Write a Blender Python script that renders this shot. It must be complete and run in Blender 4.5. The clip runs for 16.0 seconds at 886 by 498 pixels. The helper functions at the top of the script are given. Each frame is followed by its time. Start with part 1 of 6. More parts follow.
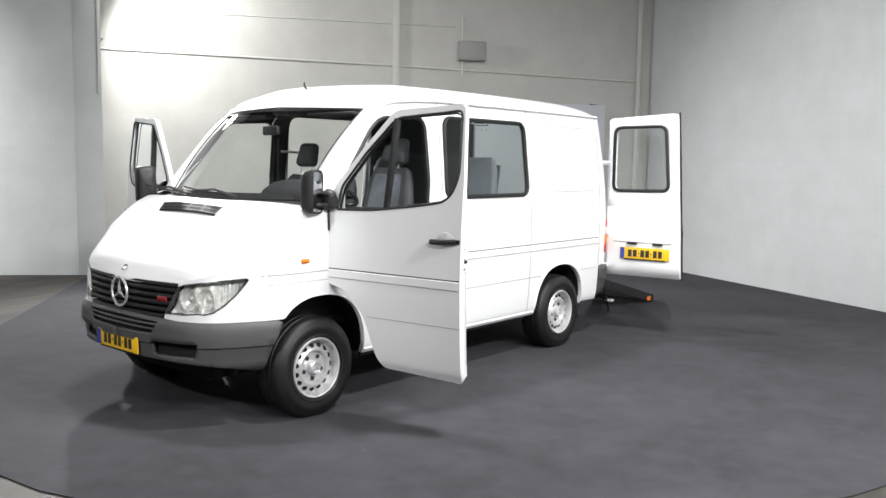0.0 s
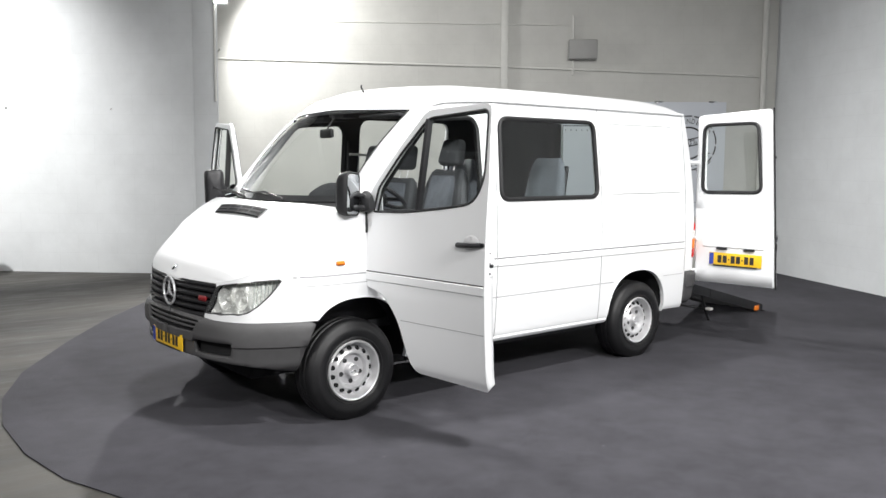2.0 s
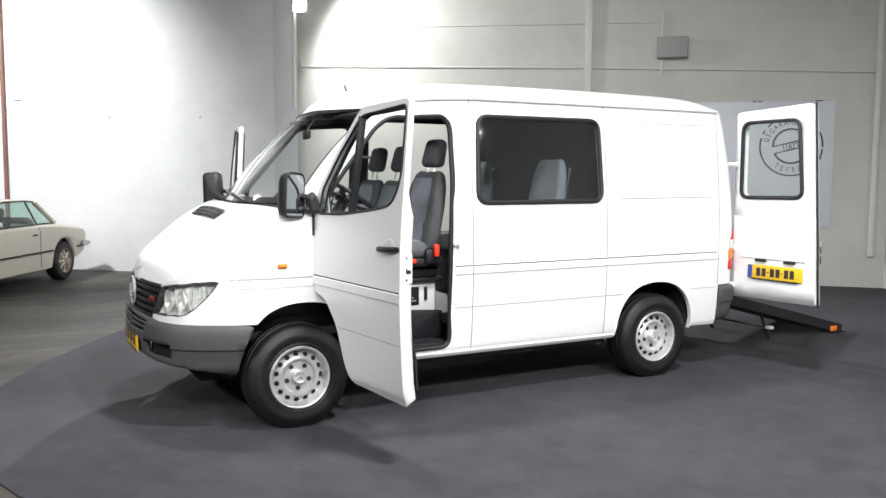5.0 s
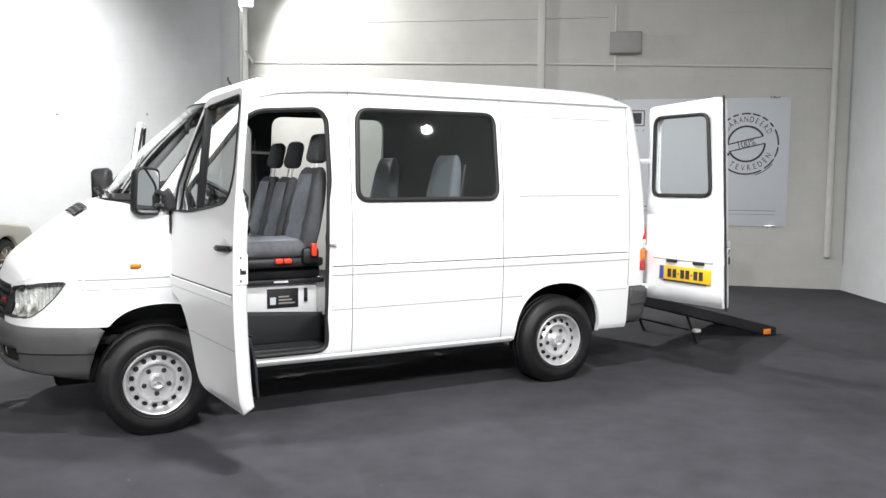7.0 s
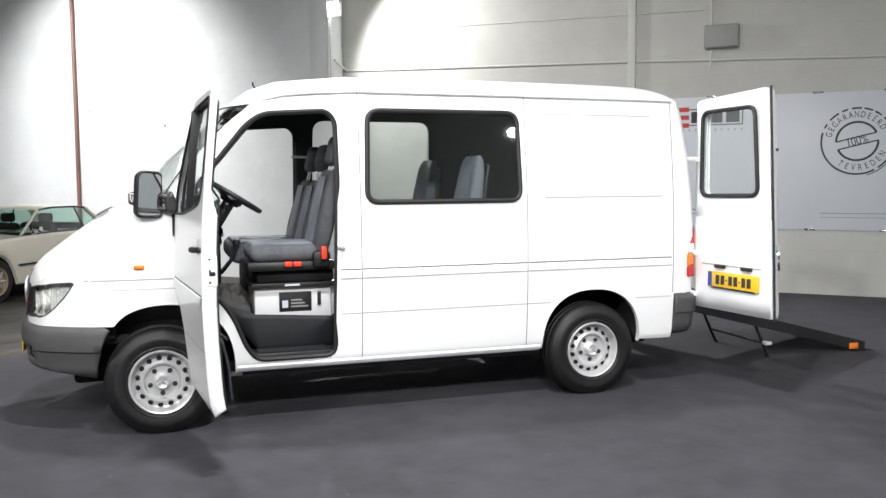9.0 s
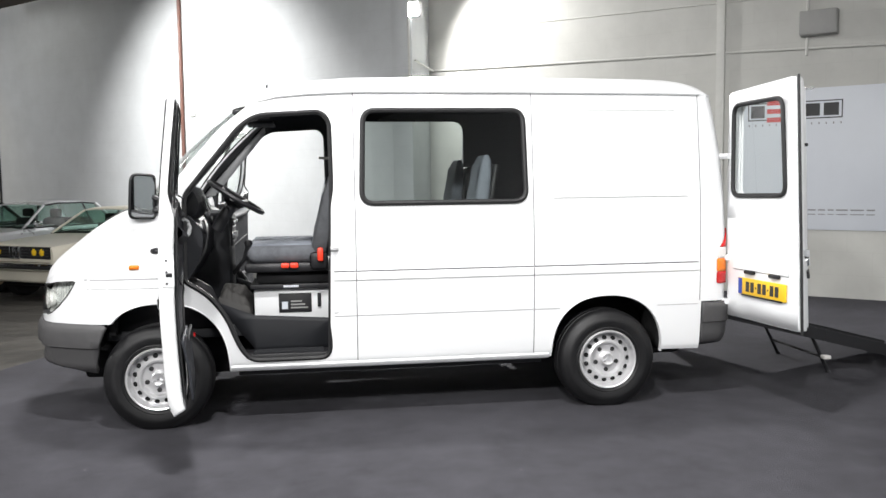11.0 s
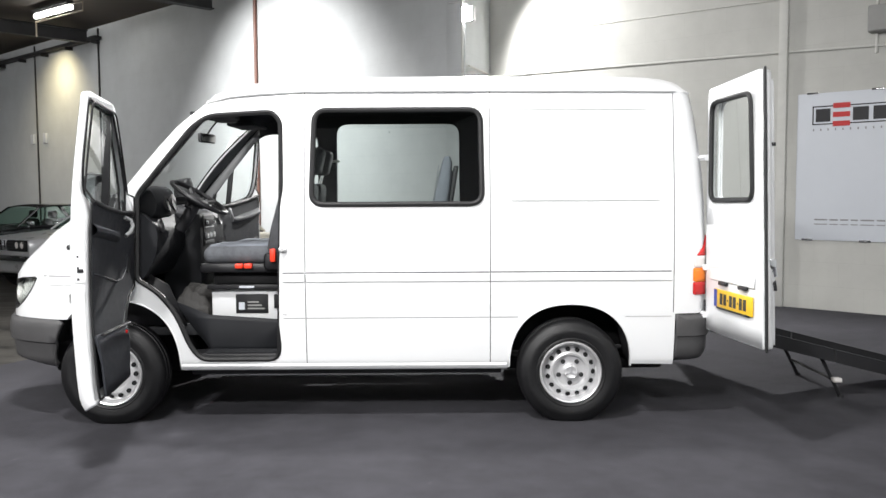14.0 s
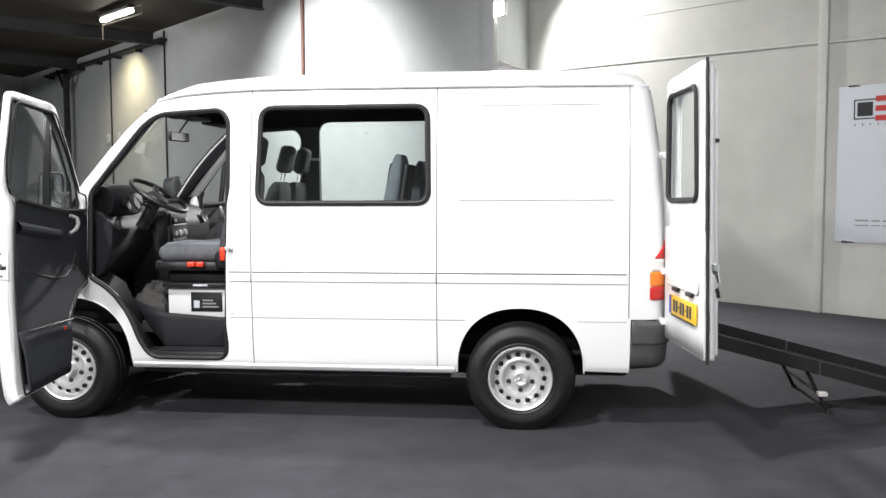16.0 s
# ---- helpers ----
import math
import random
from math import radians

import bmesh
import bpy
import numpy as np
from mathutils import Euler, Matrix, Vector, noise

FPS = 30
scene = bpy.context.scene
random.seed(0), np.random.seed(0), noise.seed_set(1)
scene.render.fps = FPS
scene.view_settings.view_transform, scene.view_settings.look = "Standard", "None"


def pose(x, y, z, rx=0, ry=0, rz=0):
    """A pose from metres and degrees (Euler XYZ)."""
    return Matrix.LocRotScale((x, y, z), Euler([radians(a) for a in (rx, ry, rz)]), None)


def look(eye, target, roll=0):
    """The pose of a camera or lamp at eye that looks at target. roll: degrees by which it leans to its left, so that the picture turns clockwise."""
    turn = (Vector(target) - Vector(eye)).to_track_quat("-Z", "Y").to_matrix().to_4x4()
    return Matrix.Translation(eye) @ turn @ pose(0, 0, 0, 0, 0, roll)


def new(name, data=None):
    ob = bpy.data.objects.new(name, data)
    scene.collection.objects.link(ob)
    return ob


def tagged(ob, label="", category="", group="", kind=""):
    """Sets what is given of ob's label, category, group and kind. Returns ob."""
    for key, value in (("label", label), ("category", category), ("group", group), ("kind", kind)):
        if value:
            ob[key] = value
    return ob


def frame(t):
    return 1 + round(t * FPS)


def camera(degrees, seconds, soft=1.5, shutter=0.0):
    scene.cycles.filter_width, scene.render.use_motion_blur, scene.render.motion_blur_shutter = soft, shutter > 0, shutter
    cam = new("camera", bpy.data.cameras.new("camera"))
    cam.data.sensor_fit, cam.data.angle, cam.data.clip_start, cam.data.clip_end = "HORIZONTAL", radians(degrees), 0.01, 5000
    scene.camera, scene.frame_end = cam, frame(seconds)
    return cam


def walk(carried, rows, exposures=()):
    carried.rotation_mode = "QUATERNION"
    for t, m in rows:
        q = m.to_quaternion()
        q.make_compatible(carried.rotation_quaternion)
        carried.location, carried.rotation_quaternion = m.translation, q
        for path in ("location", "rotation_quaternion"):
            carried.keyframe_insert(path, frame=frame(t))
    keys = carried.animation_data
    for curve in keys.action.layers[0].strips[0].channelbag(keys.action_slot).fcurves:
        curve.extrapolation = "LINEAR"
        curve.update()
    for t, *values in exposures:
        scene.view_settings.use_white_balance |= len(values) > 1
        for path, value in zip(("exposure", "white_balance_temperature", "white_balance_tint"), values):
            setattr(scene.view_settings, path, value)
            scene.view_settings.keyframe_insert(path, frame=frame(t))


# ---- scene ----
cam = camera(54.8, 16.0)
PATH = [
    (0, (-3.756, -4.218, 1.717), (-2.23, -2.941, 1.513), 0.9),
    (0.5, (-3.613, -4.344, 1.719), (-2.169, -2.975, 1.518), 0.7),
    (1, (-3.437, -4.446, 1.718), (-2.038, -3.031, 1.519), 0.8),
    (1.5, (-3.276, -4.541, 1.71), (-1.915, -3.09, 1.506), 0.6),
    (2, (-3.111, -4.656, 1.713), (-1.84, -3.125, 1.512), 0.4),
    (2.5, (-2.915, -4.757, 1.708), (-1.74, -3.15, 1.509), 0.4),
    (3, (-2.71, -4.846, 1.702), (-1.564, -3.219, 1.502), 0.2),
    (3.5, (-2.502, -4.941, 1.7), (-1.428, -3.265, 1.506), 0.4),
    (3.7, (-2.396, -4.984, 1.692), (-1.331, -3.303, 1.499), 0.4),
    (6, (-1.329, -5.269, 1.657), (-0.442, -3.485, 1.48), 0.3),
    (6.5, (-1.088, -5.31, 1.648), (-0.152, -3.553, 1.459), 0.1),
    (7, (-0.882, -5.364, 1.644), (0.054, -3.607, 1.461), 0.4),
    (7.5, (-0.661, -5.418, 1.626), (0.218, -3.63, 1.447), 0.3),
    (8, (-0.443, -5.471, 1.623), (0.272, -3.612, 1.447), -0.0),
    (8.5, (-0.214, -5.509, 1.614), (0.421, -3.619, 1.453), 0.2),
    (9, (0.02, -5.54, 1.6), (0.645, -3.648, 1.434), -0.3),
    (9.5, (0.253, -5.587, 1.601), (0.812, -3.674, 1.439), 0.1),
    (9.7, (0.403, -5.639, 1.607), (0.916, -3.713, 1.444), 0.0),
    (11.8, (1.26, -5.587, 1.566), (1.498, -3.608, 1.412), -0.3),
    (12, (1.338, -5.591, 1.545), (1.568, -3.61, 1.396), -0.1),
    (12.5, (1.527, -5.578, 1.545), (1.745, -3.596, 1.395), 0.0),
    (13, (1.745, -5.566, 1.543), (1.91, -3.579, 1.394), -0.4),
    (13.5, (1.939, -5.551, 1.536), (2.034, -3.558, 1.393), -0.0),
    (14, (2.161, -5.52, 1.531), (2.166, -3.525, 1.393), -0.3),
    (14.5, (2.389, -5.475, 1.547), (2.332, -3.481, 1.401), -0.2),
    (15, (2.618, -5.439, 1.53), (2.512, -3.447, 1.389), -0.1),
    (15.5, (2.856, -5.376, 1.531), (2.684, -3.388, 1.392), -0.4),
    (16, (3.088, -5.318, 1.536), (2.877, -3.335, 1.393), -0.2),
]
walk(cam, [(t, look(eye, target, roll)) for t, eye, target, roll in PATH])

# ---- world and lights ----
world = bpy.data.worlds.new("hall_dusk")
scene.world = world
world.use_nodes = True
world.node_tree.nodes["Background"].inputs[0].default_value = (0.95, 0.97, 1.0, 1)
world.node_tree.nodes["Background"].inputs[1].default_value = 0.25


def area_lamp(name, eye, target, sx, sy, watts, colour=(1, 1, 1)):
    data = bpy.data.lights.new(name, "AREA")
    data.shape, data.size, data.size_y, data.energy, data.color = "RECTANGLE", sx, sy, watts, colour
    ob = new(name, data)
    ob.matrix_basis = look(eye, target)
    return ob


def spot_lamp(name, eye, target, watts, degrees, blend=0.4, radius=0.08, colour=(1, 1, 1)):
    data = bpy.data.lights.new(name, "SPOT")
    data.energy, data.spot_size, data.spot_blend, data.shadow_soft_size, data.color = watts, radians(degrees), blend, radius, colour
    ob = new(name, data)
    ob.matrix_basis = look(eye, target)
    return ob


NEUTRAL = (1.0, 0.99, 0.98)
# unseen floodlights under the roof, their places on the near side guessed
for x, y, aim, watts in ((-3.6, -7.0, (0.7, -0.9, 0.8), 1520), (-0.2, -7.6, (0.7, -0.6, 0.8), 1680), (3.0, -7.4, (2.0, 0.0, 0.6), 360)):
    spot_lamp("hall_flood_fill", (x, y, 5.2), aim, watts, 96, 1.0, 0.22, NEUTRAL)
# the next spot is an added fill for the van's nose, no known lamp
spot_lamp("hall_flood_fill", (-6.6, -0.9, 4.2), (-0.6, 0.8, 1.15), 850, 38, 1.0, 0.15, NEUTRAL)
spot_lamp("hall_flood_fill", (4.98, -5.86, 3.62), (3.2, 0.0, 0.9), 190, 80, 0.8, 0.07, NEUTRAL)
# luminaires over the carpet, the last of them an added fill
area_lamp("overhead_area_light", (3.5, 1.15, 5.4), (3.5, 1.14, 0.0), 0.6, 0.3, 30, NEUTRAL)
area_lamp("overhead_area_light", (0.2, 1.15, 5.4), (0.2, 1.14, 0.0), 0.6, 0.3, 190, NEUTRAL)
# unseen fill that lifts the carpet in front of the van
area_lamp("overhead_area_light", (1.0, -2.8, 5.4), (1.0, -2.81, 0.0), 0.6, 0.3, 340, NEUTRAL)
# floodlights behind the van that wash the walls and the floor
spot_lamp("floodlight_back_wall", (2.86, 7.28, 4.16), (4.35, 7.50, 3.4), 360, 130, 0.5, 0.08, NEUTRAL)
spot_lamp("floodlight_from_wall", (2.70, 7.20, 4.10), (2.0, 0.0, 0.3), 2350, 126, 0.7, 0.12, NEUTRAL)
spot_lamp("floodlight_left_wall", (-3.42, 7.50, 5.35), (-0.68, 10.40, 2.4), 2500, 84, 0.9, 0.12, NEUTRAL)
spot_lamp("floodlight_left_floor", (-3.2, 6.8, 5.2), (-1.0, 1.0, 0.0), 220, 100, 0.8, 0.06, NEUTRAL)
# added spot for the warm patch on the wall, away from the visible tube
spot_lamp("wall_glow_fill", (-8.15, 15.75, 5.25), (-7.72, 16.65, 3.6), 260, 120, 1.0, 0.10, (1.0, 0.85, 0.52))
# unseen fill added to lift the far left wall
area_lamp("far_wall_fill", (-11.0, 10.0, 5.3), (-11.0, 14.0, 1.0), 3.0, 0.5, 380, NEUTRAL)

# ---- materials ----
def node(nt, kind, **inputs):
    n = nt.nodes.new(kind)
    for key, value in inputs.items():
        n.inputs[key.replace("_", " ")].default_value = value
    return n


def material(name, colour, rough=0.5, metal=0.0, vary=0.08, scale=6.0, bump=0.0, bump_scale=60.0, stain=0.0, coat=0.0,
             stain_colour=None, stretch=(1, 1, 1), spec=0.5, polish=0.07):
    """A principled surface whose colour varies at two scales, with fine relief."""
    m = bpy.data.materials.new(name)
    m.use_nodes = True
    nt = m.node_tree
    b = nt.nodes["Principled BSDF"]
    b.inputs["Roughness"].default_value, b.inputs["Metallic"].default_value = rough, metal
    b.inputs["Coat Weight"].default_value = coat
    b.inputs["Coat Roughness"].default_value = 0.06
    b.inputs["Specular IOR Level"].default_value = spec
    co = nt.nodes.new("ShaderNodeTexCoord")
    mp = nt.nodes.new("ShaderNodeMapping")
    mp.inputs["Scale"].default_value = stretch
    nt.links.new(co.outputs["Object"], mp.inputs[0])
    big = node(nt, "ShaderNodeTexNoise", Scale=scale * 0.15, Detail=4.0)
    small = node(nt, "ShaderNodeTexNoise", Scale=scale, Detail=6.0, Roughness=0.65)
    for n in (big, small):
        nt.links.new(mp.outputs[0], n.inputs["Vector"])
    add = nt.nodes.new("ShaderNodeMath")
    add.operation = "ADD"
    nt.links.new(big.outputs[0], add.inputs[0])
    nt.links.new(small.outputs[0], add.inputs[1])
    ramp = nt.nodes.new("ShaderNodeValToRGB")
    lo = stain_colour or [c * (1 - 2 * vary - stain) for c in colour]
    ramp.color_ramp.elements[0].position, ramp.color_ramp.elements[1].position = 0.33, 0.62
    ramp.color_ramp.elements[0].color = (*[max(c, 0.0) for c in lo], 1)
    ramp.color_ramp.elements[1].color = (*[min(c * (1 + vary * 0.5), 1) for c in colour], 1)
    half = nt.nodes.new("ShaderNodeMath")
    half.operation, half.inputs[1].default_value = "MULTIPLY", 0.5
    nt.links.new(add.outputs[0], half.inputs[0])
    nt.links.new(half.outputs[0], ramp.inputs[0])
    nt.links.new(ramp.outputs[0], b.inputs["Base Color"])
    rr = nt.nodes.new("ShaderNodeMapRange")
    rr.inputs["From Min"].default_value, rr.inputs["From Max"].default_value = 0.3, 0.7
    rr.inputs["To Min"].default_value, rr.inputs["To Max"].default_value = max(rough - polish, 0.0), min(rough + polish, 1.0)
    nt.links.new(small.outputs[0], rr.inputs[0])
    nt.links.new(rr.outputs[0], b.inputs["Roughness"])
    if bump:
        fine = node(nt, "ShaderNodeTexNoise", Scale=bump_scale, Detail=4.0)
        nt.links.new(mp.outputs[0], fine.inputs["Vector"])
        bp = node(nt, "ShaderNodeBump", Strength=bump, Distance=0.01)
        nt.links.new(fine.outputs[0], bp.inputs["Height"])
        nt.links.new(bp.outputs[0], b.inputs["Normal"])
    return m


def glass_material(name, tint, gloss=1.0):
    m = bpy.data.materials.new(name)
    m.use_nodes = True
    nt = m.node_tree
    nt.nodes.remove(nt.nodes["Principled BSDF"])
    clear = node(nt, "ShaderNodeBsdfTransparent", Color=(*tint, 1))
    shine = node(nt, "ShaderNodeBsdfGlossy", Color=(1, 1, 1, 1), Roughness=0.02)
    side = node(nt, "ShaderNodeLayerWeight", Blend=0.5)
    steep = nt.nodes.new("ShaderNodeMath")
    steep.operation, steep.inputs[1].default_value = "POWER", 5.0
    mul = nt.nodes.new("ShaderNodeMath")
    mul.operation, mul.inputs[1].default_value, mul.inputs[2].default_value = "MULTIPLY_ADD", 0.94 * gloss, 0.06 * gloss
    mix = nt.nodes.new("ShaderNodeMixShader")
    nt.links.new(side.outputs["Facing"], steep.inputs[0])
    nt.links.new(steep.outputs[0], mul.inputs[0])
    nt.links.new(mul.outputs[0], mix.inputs[0])
    nt.links.new(clear.outputs[0], mix.inputs[1])
    nt.links.new(shine.outputs[0], mix.inputs[2])
    nt.links.new(mix.outputs[0], nt.nodes["Material Output"].inputs[0])
    return m


def glow(name, colour, strength):
    m = bpy.data.materials.new(name)
    m.use_nodes = True
    b = m.node_tree.nodes["Principled BSDF"]
    b.inputs["Base Color"].default_value = (*colour, 1)
    b.inputs["Emission Color"].default_value = (*colour, 1)
    b.inputs["Emission Strength"].default_value = strength
    return m


WHITE = material("white_van_paint", (0.80, 0.81, 0.82), 0.32, vary=0.004, scale=3, coat=0.3, polish=0.005)
LINING = material("dark_grey_lining", (0.020, 0.021, 0.024), 0.75, vary=0.15, scale=20, bump=0.15, bump_scale=300)
BUMPER = material("grey_bumper_plastic", (0.075, 0.074, 0.076), 0.5, vary=0.08, scale=30, bump=0.2, bump_scale=500)
BLACK = material("black_plastic", (0.012, 0.012, 0.014), 0.5, vary=0.1, scale=30, bump=0.08, bump_scale=400)
GRILLE_BLACK = material("grille_plastic", (0.016, 0.016, 0.018), 0.45, spec=0.35, vary=0.1, scale=30)
SEAL = material("black_rubber_seal", (0.01, 0.01, 0.011), 0.6, vary=0.1, scale=30)
GREY_TRIM = material("grey_dashboard_plastic", (0.016, 0.017, 0.020), 0.55, spec=0.3, vary=0.1, scale=20, bump=0.2, bump_scale=500)
DOOR_TRIM = material("door_trim_plastic", (0.024, 0.026, 0.032), 0.6, spec=0.3, vary=0.1, scale=20, bump=0.2, bump_scale=500)
RUBBER = material("tyre_rubber", (0.008, 0.008, 0.009), 0.5, spec=0.4, vary=0.2, scale=25, bump=0.2, bump_scale=120)
STEEL = material("silver_painted_steel", (0.74, 0.74, 0.75), 0.34, metal=0.55, vary=0.03, scale=8, polish=0.02)
# near-black standing in for shade in openings, under the van and in cabins
CAVITY_SHADE = material("cavity_shade_black", (0.006, 0.006, 0.007), 0.9, vary=0.05)
CHROME = material("chrome", (0.75, 0.76, 0.78), 0.12, metal=1.0, vary=0.02)
BRIGHT = material("bright_metal", (0.78, 0.79, 0.81), 0.28, metal=0.7, vary=0.02)
REFLECTOR = material("lamp_reflector", (0.86, 0.86, 0.83), 0.25, metal=0.3, vary=0.10, scale=30)
SEAM_GREY = material("lamp_gap", (0.05, 0.05, 0.052), 0.7, vary=0.05)
GLASS = glass_material("clear_glass", (0.92, 0.96, 0.945), 0.9)
SCREEN_GLASS = glass_material("windscreen_glass", (0.93, 0.965, 0.95), 1.0)
TINT = glass_material("tinted_glass", (0.62, 0.68, 0.66), 1.0)
LAMP_GLASS = glass_material("headlamp_glass", (0.93, 0.95, 0.95), 1.0)
ORANGE = material("amber_lens", (0.85, 0.22, 0.02), 0.2, vary=0.05, scale=40)
RED = material("red_lens", (0.55, 0.02, 0.02), 0.2, vary=0.05, scale=40)
DARK_RED = material("dark_red_enamel", (0.20, 0.012, 0.015), 0.4, vary=0.05, scale=40)
RED_PLASTIC = material("red_plastic", (0.80, 0.05, 0.02), 0.4, vary=0.03, scale=40)
CLEAR_LENS = material("clear_lens", (0.75, 0.72, 0.70), 0.2, vary=0.05, scale=40)
YELLOW = material("yellow_plate", (0.85, 0.52, 0.02), 0.4, vary=0.03, scale=20)
PLATE_INK = material("plate_ink", (0.03, 0.025, 0.02), 0.5, vary=0.05)
BLUE = material("blue_plate_band", (0.03, 0.06, 0.35), 0.4, vary=0.05)
FABRIC = material("grey_blue_seat_fabric", (0.21, 0.228, 0.262), 0.9, vary=0.2, scale=25, bump=0.5, bump_scale=500)
PILLAR_GREY = material("grey_pillar_trim", (0.22, 0.225, 0.23), 0.6, vary=0.08, scale=20, bump=0.1, bump_scale=300)
FABRIC_MID = material("mid_grey_seat_fabric", (0.12, 0.126, 0.14), 0.9, vary=0.2, scale=25, bump=0.5, bump_scale=500)
FABRIC_DARK = material("dark_seat_fabric", (0.088, 0.092, 0.10), 0.9, vary=0.2, scale=25, bump=0.5, bump_scale=500)
COVER = material("crumpled_cover", (0.040, 0.038, 0.036), 0.7, vary=0.25, scale=20, bump=0.3, bump_scale=90)
CONCRETE = material("worn_concrete_floor", (0.072, 0.068, 0.061), 0.60, vary=0.30, scale=5.0, bump=0.12, bump_scale=25, stain=0.32, stretch=(0.34, 1.5, 1), polish=0.2, spec=0.25)
CARPET = material("charcoal_carpet", (0.061, 0.060, 0.069), 0.95, vary=0.20, scale=5.0, bump=0.5, bump_scale=450, spec=0.2)
def block_joints(m, degrees, depth=0.15):
    """Adds the faint joints of painted blocks, 0.6 by 0.3 m, to a wall turned by degrees."""
    nt = m.node_tree
    b = nt.nodes["Principled BSDF"]
    co = nt.nodes.new("ShaderNodeTexCoord")
    mp = nt.nodes.new("ShaderNodeMapping")
    mp.vector_type = "POINT"
    mp.inputs["Rotation"].default_value = (0, 0, radians(degrees))
    sep, com = nt.nodes.new("ShaderNodeSeparateXYZ"), nt.nodes.new("ShaderNodeCombineXYZ")
    nt.links.new(co.outputs["Object"], mp.inputs[0])
    nt.links.new(mp.outputs[0], sep.inputs[0])
    nt.links.new(sep.outputs[0], com.inputs[0])
    nt.links.new(sep.outputs[2], com.inputs[1])
    br = nt.nodes.new("ShaderNodeTexBrick")
    br.inputs["Scale"].default_value = 1.0
    br.inputs["Brick Width"].default_value, br.inputs["Row Height"].default_value = 0.60, 0.30
    br.inputs["Mortar Size"].default_value, br.inputs["Mortar Smooth"].default_value = 0.006, 0.6
    br.inputs["Color1"].default_value, br.inputs["Color2"].default_value, br.inputs["Mortar"].default_value = (1, 1, 1, 1), (0.985, 0.985, 0.985, 1), (0.95, 0.95, 0.95, 1)
    nt.links.new(com.outputs[0], br.inputs["Vector"])
    mix = nt.nodes.new("ShaderNodeMix")
    mix.data_type, mix.blend_type = "RGBA", "MULTIPLY"
    mix.inputs[0].default_value = 1.0
    old = b.inputs["Base Color"].links[0].from_socket
    nt.links.new(old, mix.inputs[6])
    nt.links.new(br.outputs[0], mix.inputs[7])
    nt.links.new(mix.outputs[2], b.inputs["Base Color"])
    bp = node(nt, "ShaderNodeBump", Strength=depth, Distance=0.004)
    bp.invert = True
    nt.links.new(br.outputs[1], bp.inputs["Height"])
    nt.links.new(b.inputs["Normal"].links[0].from_socket, bp.inputs["Normal"])
    nt.links.new(bp.outputs[0], b.inputs["Normal"])
    return m


def lint(m, size, radius, colour):
    """Scatters small pale specks of lint over a surface."""
    nt = m.node_tree
    b = nt.nodes["Principled BSDF"]
    co = nt.nodes.new("ShaderNodeTexCoord")
    vo = node(nt, "ShaderNodeTexVoronoi", Scale=1 / size)
    near = nt.nodes.new("ShaderNodeMath")
    near.operation, near.inputs[1].default_value = "LESS_THAN", radius / size
    mix = nt.nodes.new("ShaderNodeMix")
    mix.data_type = "RGBA"
    mix.inputs[7].default_value = (*colour, 1)
    nt.links.new(co.outputs["Object"], vo.inputs["Vector"])
    nt.links.new(vo.outputs["Distance"], near.inputs[0])
    nt.links.new(near.outputs[0], mix.inputs[0])
    nt.links.new(b.inputs["Base Color"].links[0].from_socket, mix.inputs[6])
    nt.links.new(mix.outputs[2], b.inputs["Base Color"])
    return m


lint(CARPET, 0.30, 0.006, (0.16, 0.155, 0.16))
WALL = block_joints(material("painted_block_wall", (0.55, 0.55, 0.52), 0.7, vary=0.06, scale=2.0, bump=0.1, bump_scale=30, stain=0.03), 42.85)
# same grey paint as WALL_COOL, lightened in place of stronger light on this wall
WALL_RIGHT = block_joints(material("lit_pale_block_wall", (0.60, 0.62, 0.63), 0.7, vary=0.05, scale=2.0, bump=0.1, bump_scale=30, stain=0.02), -62.1)
WALL_COOL = block_joints(material("pale_grey_block_wall", (0.57, 0.59, 0.60), 0.7, vary=0.05, scale=2.0, bump=0.1, bump_scale=30, stain=0.03), 42.85)
# brown tint puts the tube lamp's warm glow into the ceiling colour
CEILING = material("lamp_tinted_ceiling", (0.060, 0.047, 0.036), 0.8, vary=0.2, scale=4)
IRON = material("dark_iron", (0.03, 0.03, 0.032), 0.6, vary=0.2, scale=15)
RUST_PIPE = material("brown_painted_pipe", (0.16, 0.075, 0.055), 0.5, vary=0.15, scale=10)
RUST_PALE = material("rusty_pale_steel", (0.42, 0.36, 0.28), 0.6, vary=0.2, scale=20)
PALE_PIPE = material("painted_conduit", (0.60, 0.60, 0.57), 0.6, vary=0.05, scale=10)
BOX_GREY = material("grey_box_plastic", (0.33, 0.33, 0.32), 0.6, vary=0.05, scale=10)
PANEL = material("banner_sheet", (0.62, 0.65, 0.70), 0.45, vary=0.02, scale=3)
INK = material("banner_black_ink", (0.015, 0.015, 0.018), 0.5, vary=0.05)
INK_GREY = material("banner_grey_ink", (0.25, 0.25, 0.26), 0.5, vary=0.05)
BANNER_RED = material("banner_red_ink", (0.55, 0.03, 0.03), 0.5, vary=0.05)

